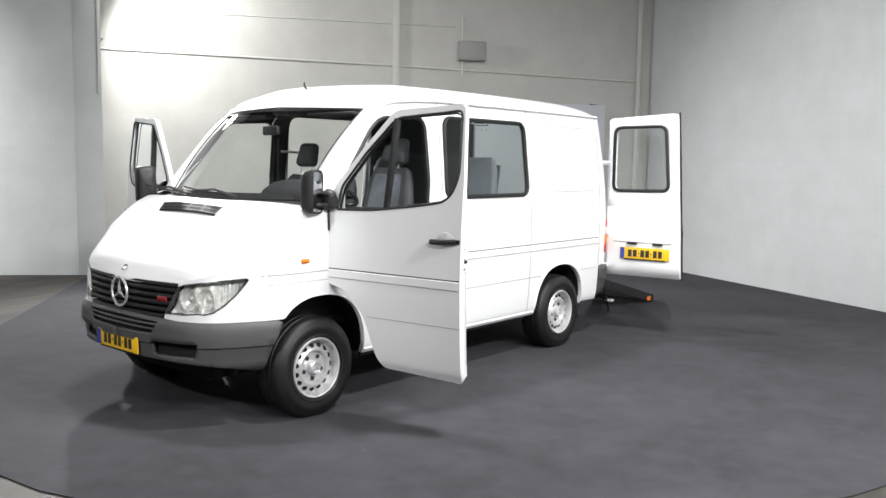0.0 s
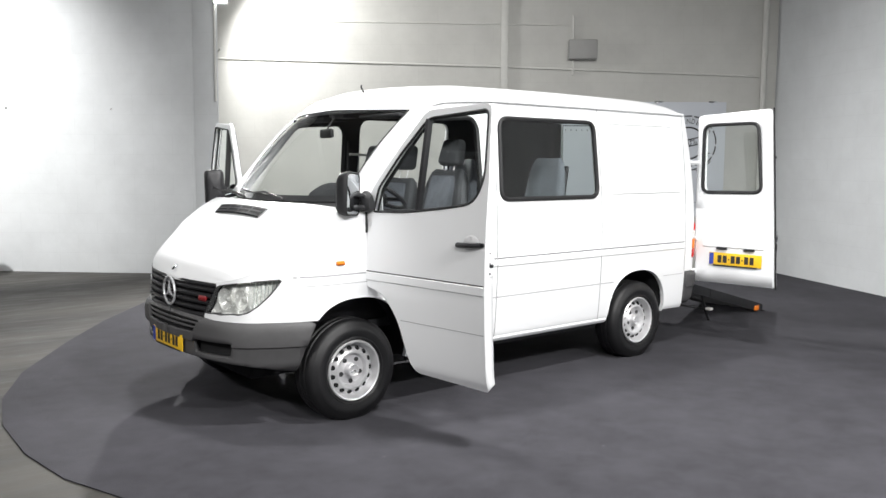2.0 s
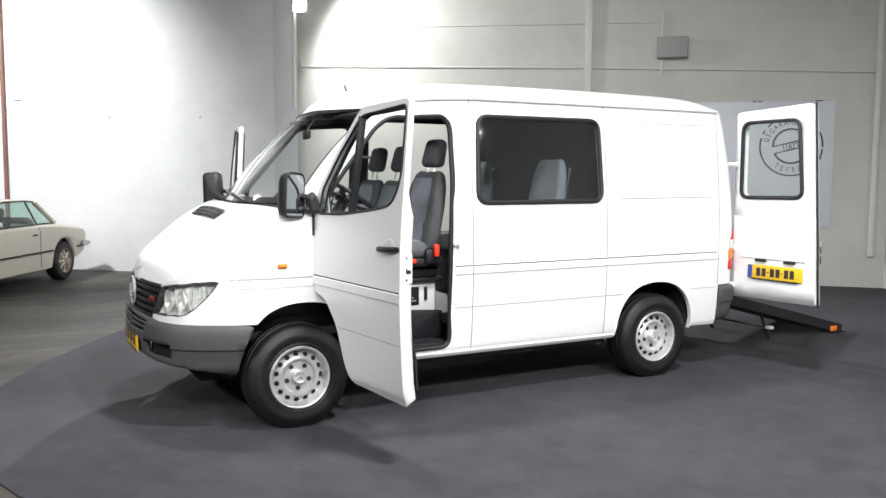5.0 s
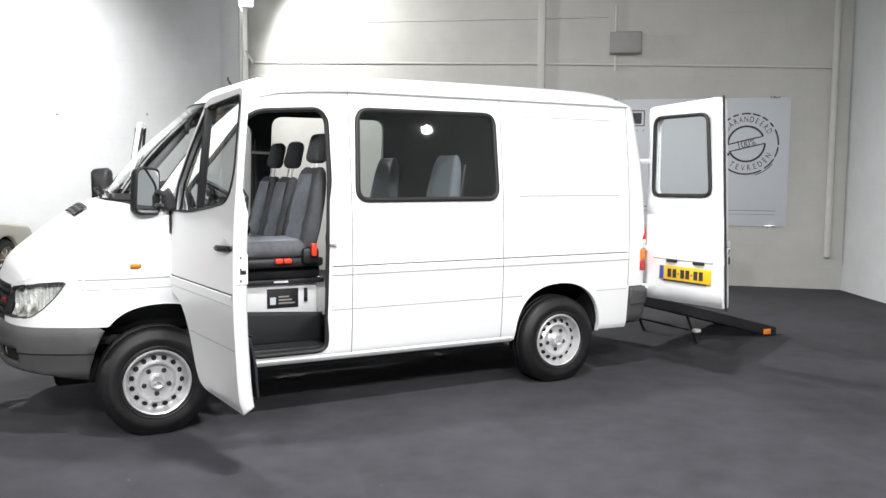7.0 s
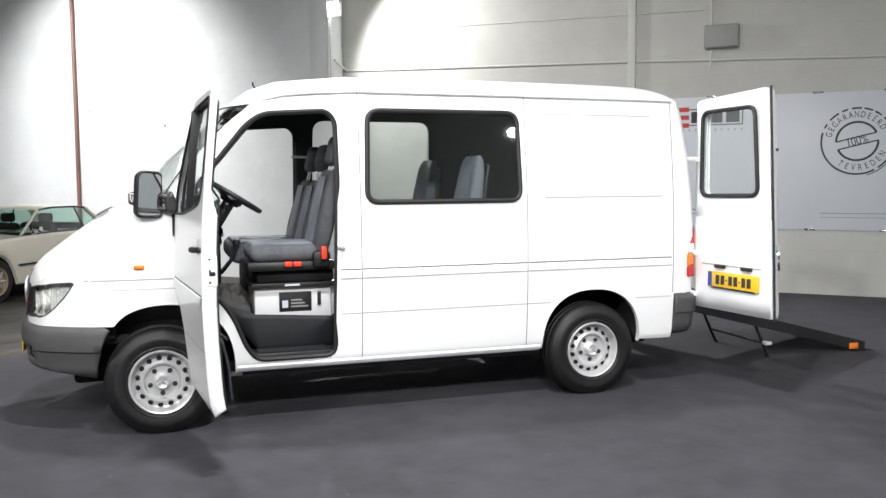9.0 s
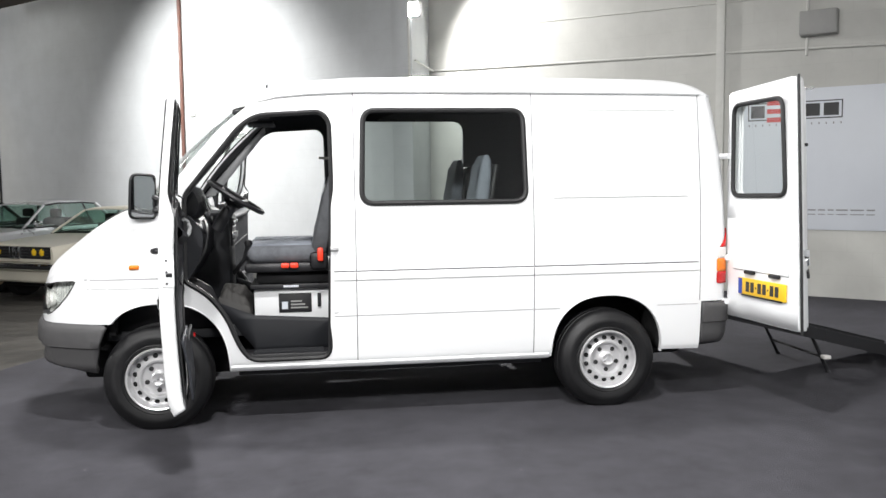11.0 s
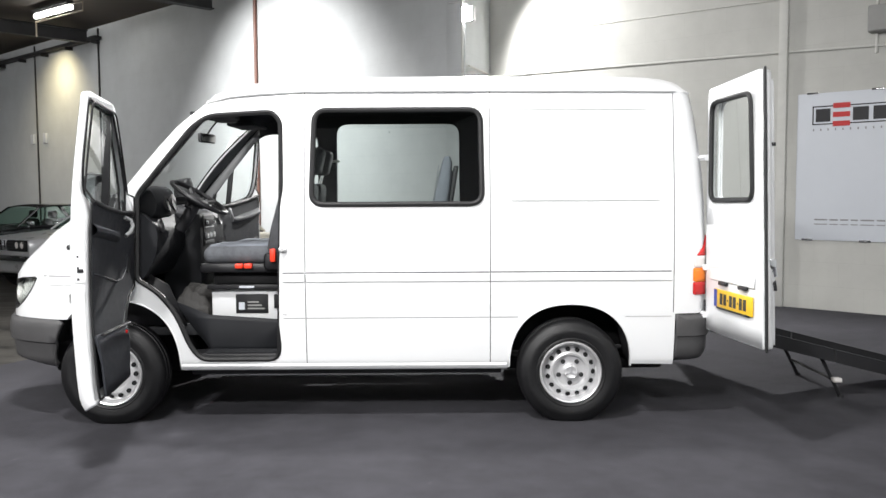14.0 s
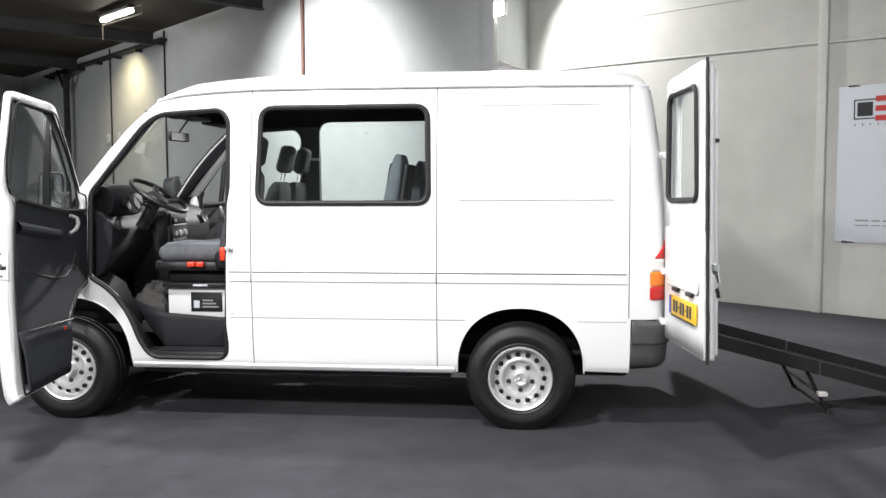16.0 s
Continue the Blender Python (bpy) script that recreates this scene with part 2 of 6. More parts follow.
# ---- mesh helpers ----
def part(name, bm, mat, parent=None, label="", smooth=True, angle=38, thick=0.0, inner=None, tags=None, even=False):
    """One mesh object from a bmesh, under a thing or a part. thick: a shell towards the back of the faces."""
    me = bpy.data.meshes.new(name)
    bm.to_mesh(me)
    bm.free()
    exact = None
    if 'surface' in me.attributes:
        exact = [tuple(d.vector) for d in me.attributes['surface'].data]
        me.attributes.remove(me.attributes['surface'])
    for one in (mat if isinstance(mat, (list, tuple)) else [mat]):
        me.materials.append(one)
    if smooth:
        me.shade_smooth()
        if exact:
            me.normals_split_custom_set_from_vertices(exact)
        else:
            me.set_sharp_from_angle(angle=radians(angle))
    ob = new(name, me)
    if thick:
        s = ob.modifiers.new("shell", "SOLIDIFY")
        s.thickness, s.offset = thick, -1
        if inner:
            me.materials.append(inner)
            s.material_offset = 1
    if even:
        w = ob.modifiers.new('even_shading', 'WEIGHTED_NORMAL')
        w.mode, w.weight, w.keep_sharp = 'FACE_AREA', 100, True
    if parent is not None:
        ob.parent = parent
        if parent.parent is None:
            ob.matrix_parent_inverse = parent.matrix_basis.inverted()
    if label or tags:
        tagged(ob, label, **(tags or {}))
    return ob


def thing(name, label, category, at=(0, 0, 0), group="", kind=""):
    ob = tagged(new(name), label, category, group, kind)
    ob.location = at
    return ob


def box(bm, x0, x1, y0, y1, z0, z1, bevel=0.0, seg=2, m=None):
    geo = bmesh.ops.create_cube(bm, size=1)
    vs = geo["verts"]
    for v in vs:
        v.co = Vector(((x0 + x1) / 2 + v.co.x * (x1 - x0), (y0 + y1) / 2 + v.co.y * (y1 - y0), (z0 + z1) / 2 + v.co.z * (z1 - z0)))
    if bevel:
        es = list({e for v in vs for e in v.link_edges})
        r = bmesh.ops.bevel(bm, geom=es, offset=bevel, segments=seg, profile=0.5, affect="EDGES")
        vs = list({v for f in r["faces"] for v in f.verts} | {v for v in vs if v.is_valid})
    if m is not None:
        bmesh.ops.transform(bm, matrix=m, verts=[v for v in vs if v.is_valid])
    return bm


def boxed(x0, x1, y0, y1, z0, z1, bevel=0.0, seg=2, m=None):
    return box(bmesh.new(), x0, x1, y0, y1, z0, z1, bevel, seg, m)


def tube(bm, pts, r, seg=8, closed=False, flat=1.0):
    """A round bar along a line of points."""
    pts = [Vector(p) for p in pts]
    rings = []
    n = len(pts)
    for i, p in enumerate(pts):
        a = pts[(i - 1) % n] if closed or i else p
        b = pts[(i + 1) % n] if closed or i < n - 1 else p
        d = (b - a).normalized()
        if i:
            s = (s - d * s.dot(d)).normalized()
        else:
            up = Vector((0, 0, 1)) if abs(d.z) < 0.9 else Vector((1, 0, 0))
            s = d.cross(up).normalized()
        u = s.cross(d)
        rings.append([bm.verts.new(p + (s * math.cos(2 * math.pi * k / seg) * flat + u * math.sin(2 * math.pi * k / seg)) * r) for k in range(seg)])
    for i in range(n if closed else n - 1):
        a, b = rings[i], rings[(i + 1) % n]
        for k in range(seg):
            bm.faces.new((a[k], a[(k + 1) % seg], b[(k + 1) % seg], b[k]))
    if not closed:
        bm.faces.new(rings[0][::-1])
        bm.faces.new(rings[-1])
    bmesh.ops.recalc_face_normals(bm, faces=bm.faces)
    return bm


def lathe(bm, profile, seg=32, m=None):
    """Turns a profile of (radius, height) round the z axis."""
    rings = []
    for r, h in profile:
        if r < 1e-5:
            rings.append([bm.verts.new((0, 0, h))])
        else:
            rings.append([bm.verts.new((r * math.cos(2 * math.pi * k / seg), r * math.sin(2 * math.pi * k / seg), h)) for k in range(seg)])
    for a, b in zip(rings, rings[1:]):
        for k in range(seg):
            q = [a[k % len(a)], a[(k + 1) % len(a)], b[(k + 1) % len(b)], b[k % len(b)]]
            q = list(dict.fromkeys(q))
            if len(q) > 2:
                bm.faces.new(q)
    bmesh.ops.recalc_face_normals(bm, faces=bm.faces)
    if m is not None:
        bmesh.ops.transform(bm, matrix=m, verts=bm.verts)
    return bm


def loft(rows, close=False):
    """A surface through rows of points."""
    bm = bmesh.new()
    vs = [[bm.verts.new(p) for p in row] for row in rows]
    for a, b in zip(vs, vs[1:]):
        m = len(a)
        for k in range(m if close else m - 1):
            bm.faces.new((a[k], a[(k + 1) % m], b[(k + 1) % m], b[k]))
    return bm


def rounded(poly, r, n=4):
    """A polygon with its corners rounded; r: one radius or one a corner."""
    out = []
    k = len(poly)
    for i, p in enumerate(poly):
        p, a, b = Vector(p), Vector(poly[i - 1]), Vector(poly[(i + 1) % k])
        ri = r[i] if isinstance(r, (list, tuple)) else r
        if ri < 1e-4:
            out.append(tuple(p))
            continue
        da, db = (a - p), (b - p)
        d = min(ri, da.length * 0.49, db.length * 0.49)
        p0, p1 = p + da.normalized() * d, p + db.normalized() * d
        for j in range(n + 1):
            t = j / n
            q = p0 * (1 - t) ** 2 + p * 2 * t * (1 - t) + p1 * t * t
            out.append(tuple(q))
    return out


def sheet(outline, holes, us, vs, place, facing, exact=False):
    """A flat outline with holes, cut at the lines us and vs and then laid on a surface by place(u, v)."""
    bm = bmesh.new()
    for loop in [outline, *holes]:
        ring = [bm.verts.new((p[0], p[1], 0)) for p in loop]
        for a, b in zip(ring, ring[1:] + ring[:1]):
            bm.edges.new((a, b))
    bmesh.ops.triangle_fill(bm, use_beauty=True, use_dissolve=False, edges=bm.edges[:])
    for axis, cuts in ((0, us), (1, vs)):
        for c in cuts:
            co, no = Vector((0, 0, 0)), Vector((0, 0, 0))
            co[axis], no[axis] = c, 1
            bmesh.ops.bisect_plane(bm, geom=bm.verts[:] + bm.edges[:] + bm.faces[:], dist=1e-5, plane_co=co, plane_no=no)
    lay = bm.verts.layers.float_vector.new('surface') if exact else None
    for v in bm.verts:
        u, w = v.co.x, v.co.y
        if exact:
            du = Vector(place(u + 0.012, w)) - Vector(place(u - 0.012, w))
            dw = Vector(place(u, w + 0.012)) - Vector(place(u, w - 0.012))
            v[lay] = du.cross(dw).normalized()
        v.co = Vector(place(u, w))
    bm.normal_update()
    if sum((f.normal.dot(Vector(facing)) * f.calc_area() for f in bm.faces)) < 0:
        bmesh.ops.reverse_faces(bm, faces=bm.faces[:])
    if exact:
        if sum((sum((v[lay] for v in f.verts), Vector()).dot(f.normal) * f.calc_area() for f in bm.faces)) < 0:
            for v in bm.verts:
                v[lay] = -v[lay]
    return bm


def face_to(bm, facing):
    bm.normal_update()
    if sum((f.normal.dot(Vector(facing)) * f.calc_area() for f in bm.faces)) < 0:
        bmesh.ops.reverse_faces(bm, faces=bm.faces[:])
    return bm


def flipped(bm, yc):
    """The mirror image across the plane y = yc."""
    for v in bm.verts:
        v.co.y = 2 * yc - v.co.y
    if 'surface' in bm.verts.layers.float_vector:
        lay = bm.verts.layers.float_vector['surface']
        for v in bm.verts:
            v[lay] = Vector((v[lay].x, -v[lay].y, v[lay].z))
    bmesh.ops.reverse_faces(bm, faces=bm.faces[:])
    return bm


def moved(bm, m):
    bmesh.ops.transform(bm, matrix=m, verts=bm.verts)
    if 'surface' in bm.verts.layers.float_vector:
        lay = bm.verts.layers.float_vector['surface']
        for v in bm.verts:
            v[lay] = m.to_3x3() @ v[lay]
    return bm


def curve_at(knots, x):
    return float(np.interp(x, [k[0] for k in knots], [k[1] for k in knots]))


def lines(n, a, b):
    return [a + (b - a) * i / n for i in range(1, n)]


def writing(name, text, size, mat, m, parent=None, squeeze=1.0, depth=0.001, align="CENTER"):
    """Flat lettering, as a mesh, lying in the xy plane of m."""
    cu = bpy.data.curves.new(name, "FONT")
    cu.body, cu.size, cu.align_x, cu.align_y, cu.extrude = text, size, align, "CENTER", depth
    tmp = bpy.data.objects.new(name, cu)
    scene.collection.objects.link(tmp)
    dg = bpy.context.evaluated_depsgraph_get()
    dg.update()
    me = bpy.data.meshes.new_from_object(tmp.evaluated_get(dg))
    bpy.data.objects.remove(tmp)
    bpy.data.curves.remove(cu)
    me.transform(m @ Matrix.Diagonal((squeeze, 1, 1, 1)))
    me.materials.clear()
    me.materials.append(mat)
    ob = new(name, me)
    if parent is not None:
        ob.parent = parent
        if parent.parent is None:
            ob.matrix_parent_inverse = parent.matrix_basis.inverted()
    return ob

# ---- the hall ----
D = Vector((0.733, -0.680, 0))      # along the back wall
N = Vector((-0.680, -0.733, 0))     # out of it, into the hall
R = Vector((-0.468, -0.884, 0))     # along the right wall
TOP = 5.5


def on_wall(s, z, off, c):
    """A point s metres along a wall, off metres in front of the plane c."""
    return N * (c + off) + D * s + Vector((0, 0, z))


def wall_slab(name, a, b, z0, z1, back, mat, thick=0.25, label=""):
    """An upright slab from a to b with its thickness towards back."""
    a, b, back = Vector(a), Vector(b), Vector(back).normalized() * thick
    bm = bmesh.new()
    low = [bm.verts.new((p.x, p.y, z0)) for p in (a, b, b + back, a + back)]
    high = [bm.verts.new((p.x, p.y, z1)) for p in (a, b, b + back, a + back)]
    for k in range(4):
        bm.faces.new((low[k], low[(k + 1) % 4], high[(k + 1) % 4], high[k]))
    bm.faces.new(low[::-1]), bm.faces.new(high)
    bmesh.ops.recalc_face_normals(bm, faces=bm.faces)
    return tagged(part(name, bm, mat, smooth=False), label, kind="structure")


CB, CL = -8.45, -7.17               # planes of the back wall and of the left wall
corner = Vector((9.72, 2.62, 0))
s_corner = corner.dot(D)
s_end = Vector((2.56, 7.44, 0)).dot(D)
back_a, back_b = N * CB + D * -3.76, N * CB + D * (s_corner + 0.4)
wall_slab("wall_back", back_a, back_b, 0, TOP, -N, WALL, label="cream painted block wall behind the van")
left_a, left_b = N * CL + D * (s_end - 24), N * CL + D * s_end
# the left wall stands forward of the back wall and ends in a slanting return
bm = bmesh.new()
foot = [left_a, left_b, back_a, left_a - N * 1.27]
low, high = [[bm.verts.new((p.x, p.y, z)) for p in foot] for z in (0, TOP)]
for k in range(4):
    bm.faces.new((low[k], low[(k + 1) % 4], high[(k + 1) % 4], high[k]))
bm.faces.new(low[::-1]), bm.faces.new(high)
bmesh.ops.recalc_face_normals(bm, faces=bm.faces)
tagged(part("wall_left", bm, WALL_COOL, smooth=False), "pale grey painted block wall", kind="structure")
right_a, right_b = corner, corner + R * 16
wall_slab("wall_right", right_a, right_b, 0, TOP, (0.884, -0.468, 0), WALL_RIGHT, label="pale grey painted block wall")
far_l, far_n = left_a, Vector((-20, -12, 0))
wall_slab("wall_west", far_l, far_n, 0, TOP, (-1, 0.2, 0), WALL_COOL, label="plain hall wall")
wall_slab("wall_south", far_n, right_b, 0, TOP, (0, -1, 0), WALL_COOL, label="plain hall wall")

bm = bmesh.new()
bm.faces.new([bm.verts.new(p) for p in ((-26, -16, 0), (16, -16, 0), (16, 27, 0), (-26, 27, 0))])
tagged(part("floor", bm, CONCRETE, smooth=False), "worn grey concrete hall floor", kind="structure")
bm = bmesh.new()
bm.faces.new([bm.verts.new(p) for p in ((-26, -16, TOP), (-26, 27, TOP), (16, 27, TOP), (16, -16, TOP))])
tagged(part("ceiling", bm, CEILING, smooth=False, thick=0.2), "dark hall ceiling with warm lamp glow in its colour", kind="structure")

# the carpet, with a rounded end
edge = [(2.3, 7.45), (-0.15, 4.58), (-0.78, 3.69), (-1.40, 2.71), (-1.72, 1.95), (-1.86, 1.28), (-1.89, 0.62), (-1.83, 0.07), (-1.66, -0.45), (-1.3, -1.15),
        (-0.7, -1.95), (0.1, -2.66), (0.95, -3.10), (2.0, -3.45), (3.4, -3.7), (6.45, -3.6), (9.70, 2.60), (3.55, 8.32), (2.62, 7.36)]
bm = bmesh.new()
bot = [bm.verts.new((x, y, 0.001)) for x, y in edge]
mid = [bm.verts.new((x, y, 0.008)) for x, y in edge]
k = len(edge)
for i in range(k):
    bm.faces.new((bot[i], bot[(i + 1) % k], mid[(i + 1) % k], mid[i]))
bm.faces.new(mid)
bmesh.ops.recalc_face_normals(bm, faces=bm.faces)
tagged(part("carpet", bm, CARPET, smooth=False), "charcoal carpet with a rounded end on the hall floor", "carpet")

# ---- the van: x runs from nose to tail, its near side lies at y = 0 ----
YC = 0.955
REAR = [(3.70, 0.0), (3.78, 0.012), (3.83, 0.04), (3.86, 0.09), (3.87, 0.15), (3.872, 0.40)]
SIDE = [(0.30, 0.055), (0.36, 0.045), (0.42, 0.02), (0.7, 0.0), (1.0, -0.008), (1.42, 0.006), (2.0, 0.065), (2.18, 0.09)]
def smooth_at(knots, x):
    """A smooth curve through the knots."""
    xs, ys = [k[0] for k in knots], [k[1] for k in knots]
    if x <= xs[0] or x >= xs[-1]:
        return ys[0] if x <= xs[0] else ys[-1]
    i = max(j for j in range(len(xs) - 1) if xs[j] <= x)
    h = xs[i + 1] - xs[i]

    def slope(j):
        a, b = max(j - 1, 0), min(j + 1, len(xs) - 1)
        return (ys[b] - ys[a]) / (xs[b] - xs[a])
    t = (x - xs[i]) / h
    return (2 * t ** 3 - 3 * t ** 2 + 1) * ys[i] + (t ** 3 - 2 * t ** 2 + t) * h * slope(i) + (3 * t ** 2 - 2 * t ** 3) * ys[i + 1] + (t ** 3 - t ** 2) * h * slope(i + 1)


REAR_LEAN = [(0.3, 0.036), (1.2, 0.036), (1.65, 0.016), (2.0, -0.028), (2.2, -0.066)]


def arc(points, start):
    out, at = [], start
    for a, b in zip(points, points[1:]):
        out.append((at, *a))
        at += math.dist(a, b)
    out.append((at, *points[-1]))
    return out


NOSE_ARC = [(-1.607, -0.858, YC), (-1.45, -0.854, 0.79), (-1.287, -0.843, 0.67), (-1.164, -0.825, 0.557), (-1.033, -0.801, 0.43), (-0.917, -0.765, 0.325), (-0.828, -0.728, 0.254), (-0.734, -0.675, 0.193),
            (-0.654, -0.608, 0.146), (-0.547, -0.502, 0.086), (-0.42, -0.400, 0.038), (-0.3, -0.285, 0.008), (-0.2, -0.2, 0.0)]
REAR_ARC = arc(REAR, 3.70)
U_CENTRE = NOSE_ARC[0][0]


def plan(u):
    if u < -0.2:
        return (float(np.interp(u, [a[0] for a in NOSE_ARC], [a[1] for a in NOSE_ARC])), float(np.interp(u, [a[0] for a in NOSE_ARC], [a[2] for a in NOSE_ARC])))
    if u > 3.70:
        return (float(np.interp(u, [a[0] for a in REAR_ARC], [a[1] for a in REAR_ARC])), float(np.interp(u, [a[0] for a in REAR_ARC], [a[2] for a in REAR_ARC])))
    return (u, 0.0)


def skin(u, z, out=0.0):
    """The place on the near flank, u metres along it and z up, out metres proud."""
    x, y = plan(u)
    x1, y1 = plan(u - 0.02)
    x2, y2 = plan(u + 0.02)
    nx, ny = (y2 - y1), -(x2 - x1)
    ln = math.hypot(nx, ny)
    w = min(max((u + 0.95) / 0.5, 0.0), 1.0)
    lean = 0.14 * max(z - 0.75, 0) * (1 - w)
    back = smooth_at(REAR_LEAN, z) * min(max((u - 3.69) / 0.12, 0), 1)
    return (x + nx / ln * out + lean + back, y + ny / ln * out + smooth_at(SIDE, z) * w, z)


van = thing("van", "white panel van with open doors and grey bumpers on carpet", "van", (1.5, YC, 0))
Z_CUTS = [0.38, 0.40, 0.42, 0.45, 0.5] + [0.56 + 0.07 * i for i in range(23)] + [2.14]
U_CUTS = [0.15 * i - 0.15 for i in range(25)] + [-1.0, -0.92, -0.83, -0.78, -0.734, -0.69, -0.654, -0.6, -0.535, -0.48, -0.42, -0.36, -0.3, -0.25, -0.2, 3.70, 3.74, 3.78, 3.81, 3.84, 3.87, 3.90, 3.94]
DOOR_OPEN = rounded([(0.19, 0.96), (0.20, 1.505), (0.345, 1.69), (0.555, 1.95), (0.66, 2.018), (1.07, 2.042), (1.125, 1.98), (1.13, 1.6), (1.10, 0.43), (0.585, 0.43), (0.515, 0.53), (0.44, 0.73), (0.33, 0.875)],
                    [0.03, 0.04, 0.05, 0.10, 0.08, 0.05, 0.05, 0.03, 0.07, 0.06, 0.05, 0.1, 0.08])
WIN = [(1.325, 1.44), (2.43, 1.44), (2.42, 2.05), (1.345, 2.05)]
def arch_curve(cx, cz, rx, rz, a0, a1, n):
    """A wheel arch, a little squarer than an ellipse."""
    out = []
    for i in range(n + 1):
        a = radians(a0 + (a1 - a0) * i / n)
        c, s = math.cos(a), math.sin(a)
        out.append((cx + rx * math.copysign(abs(c) ** 0.88, c), cz + rz * math.copysign(abs(s) ** 0.82, s)))
    return out


FRONT_ARCH = arch_curve(0.03, 0.36, 0.42, 0.462, 136.5, 0, 22)
REAR_ARCH = arch_curve(3.005, 0.37, 0.395, 0.412, 180, 0, 22)
WIND_EDGE = [(0.635, 2.088), (0.535, 1.985), (0.37, 1.80), (0.215, 1.63), (0.055, 1.452)]
HOOD_EDGE = [(-0.085, 1.415), (-0.15, 1.382), (-0.3, 1.29), (-0.535, 1.13), (-0.654, 1.05), (-0.734, 1.005), (-0.828, 0.975), (-0.917, 0.957), (-1.0, 0.944)]
HOOD_EDGE = [(HOOD_EDGE[k][0] + (HOOD_EDGE[k + 1][0] - HOOD_EDGE[k][0]) * j / 4, HOOD_EDGE[k][1] + (HOOD_EDGE[k + 1][1] - HOOD_EDGE[k][1]) * j / 4) for k in range(len(HOOD_EDGE) - 1) for j in range(4)] + HOOD_EDGE[-1:]
HEAD = [(-1.112, 0.740), (-0.95, 0.744), (-0.80, 0.751), (-0.735, 0.766), (-0.67, 0.812), (-0.61, 0.875), (-0.57, 0.93), (-0.547, 0.968), (-0.56, 0.973), (-0.70, 0.962), (-0.85, 0.946), (-0.98, 0.927), (-1.018, 0.912)]
OUTLINE = ([(-0.31, 0.70)] + FRONT_ARCH + [(0.47, 0.36), (2.595, 0.36)] + REAR_ARCH + [(3.41, 0.385), (3.68, 0.38), (3.685, 0.72), (3.955, 0.72), (3.955, 2.13), (3.72, 2.165), (1.29, 2.172), (0.9, 2.152), (0.735, 2.133)]
           + WIND_EDGE + HOOD_EDGE + [(-1.04, 0.94)] + HEAD[::-1] + [(-1.125, 0.70), (-0.6, 0.70), (-0.36, 0.70)])
head_hole = HEAD
win_hole = rounded(WIN, 0.08, 5)


SLIDE_OPEN = rounded([(1.26, 0.50), (2.33, 0.50), (2.32, 2.09), (1.28, 2.09)], 0.10, 5)


def flank(right):
    bm = sheet(OUTLINE, [SLIDE_OPEN if right else win_hole, DOOR_OPEN], U_CUTS, Z_CUTS, skin, (0, -1, 0), True)
    part("body_side", flipped(bm, YC) if right else bm, WHITE, van)
    bm = sheet(OUTLINE, [SLIDE_OPEN if right else win_hole, DOOR_OPEN], U_CUTS, Z_CUTS, lambda u, z: skin(u, z, -0.03), (0, 1, 0))
    part("side_lining", flipped(bm, YC) if right else bm, LINING, van)
    for loop in (OUTLINE, SLIDE_OPEN if right else win_hole, DOOR_OPEN):
        a, b = [skin(u, z) for u, z in loop], [skin(u, z, -0.03) for u, z in loop]
        bm = loft([a + a[:1], b + b[:1]])
        part("panel_edge", flipped(bm, YC) if right else bm, WHITE, van)


flank(False)
flank(True)

# roof
ROOF = [(0.45, 2.100, 2.07), (0.53, 2.155, 2.080), (0.62, 2.220, 2.105), (0.8, 2.282, 2.14), (1.0, 2.304, 2.158), (1.3, 2.328, 2.172), (1.8, 2.336, 2.172), (2.4, 2.338, 2.172), (3.0, 2.334, 2.17), (3.4, 2.329, 2.168), (3.58, 2.322, 2.166), (3.68, 2.308, 2.165), (3.75, 2.290, 2.162), (3.79, 2.240, 2.16), (3.80, 2.195, 2.158)]


def roof_row(x, zc, zg):
    ye = 0.085 if x > 0.7 else 0.085 + (0.7 - x) * 0.08
    ye += max(x - 3.67, 0) ** 2 * 4
    row = []
    for i in range(15):
        t = (i / 14) ** 1.6
        row.append((x + max(0.66 - x, 0.0) * 0.9 * (1 - t) ** 2, ye + (YC - ye) * t, zg + (zc - zg) * (1 - (1 - t) ** 3.4)))
    return row + [(p[0], 2 * YC - p[1], p[2]) for p in row[-2::-1]]


part("roof", face_to(loft([roof_row(*r) for r in ROOF]), (0, 0, 1)), WHITE, van, thick=0.03, inner=LINING, even=True)
for side in (0, 1):
    pts = [(q[0], q[1] - 0.011, q[2] + 0.002) for q in (roof_row(*r)[0] for r in ROOF[1:-3])]
    bm = tube(bmesh.new(), pts, 0.012, 6)
    part("rain_gutter", flipped(bm, YC) if side else bm, WHITE, van)

# bonnet: rows run from one flank's edge over to the other
CROWN = [(-1.075, -0.846, 0.90), (-1.02, -0.840, 0.928), (-0.917, -0.815, 0.985), (-0.828, -0.788, 1.040), (-0.734, -0.735, 1.095), (-0.654, -0.660, 1.152), (-0.535, -0.560, 1.228), (-0.3, -0.360, 1.362), (-0.15, -0.240, 1.418), (-0.085, -0.190, 1.432)]


def hood_row(u, z):
    xe, ye, ze = skin(u, z, 0.0)
    xc, zc = smooth_at([(c[0], c[1]) for c in CROWN], u), smooth_at([(c[0], c[2]) for c in CROWN], u)
    row = []
    for i in range(19):
        t = (i / 18) ** 1.7
        row.append((xe + (xc - xe) * (1 - (1 - t) ** 2), ye + (YC - ye) * t, ze + (zc - ze) * (1 - (1 - t) ** 5)))
    return row + [(q[0], 2 * YC - q[1], q[2]) for q in row[-2::-1]]


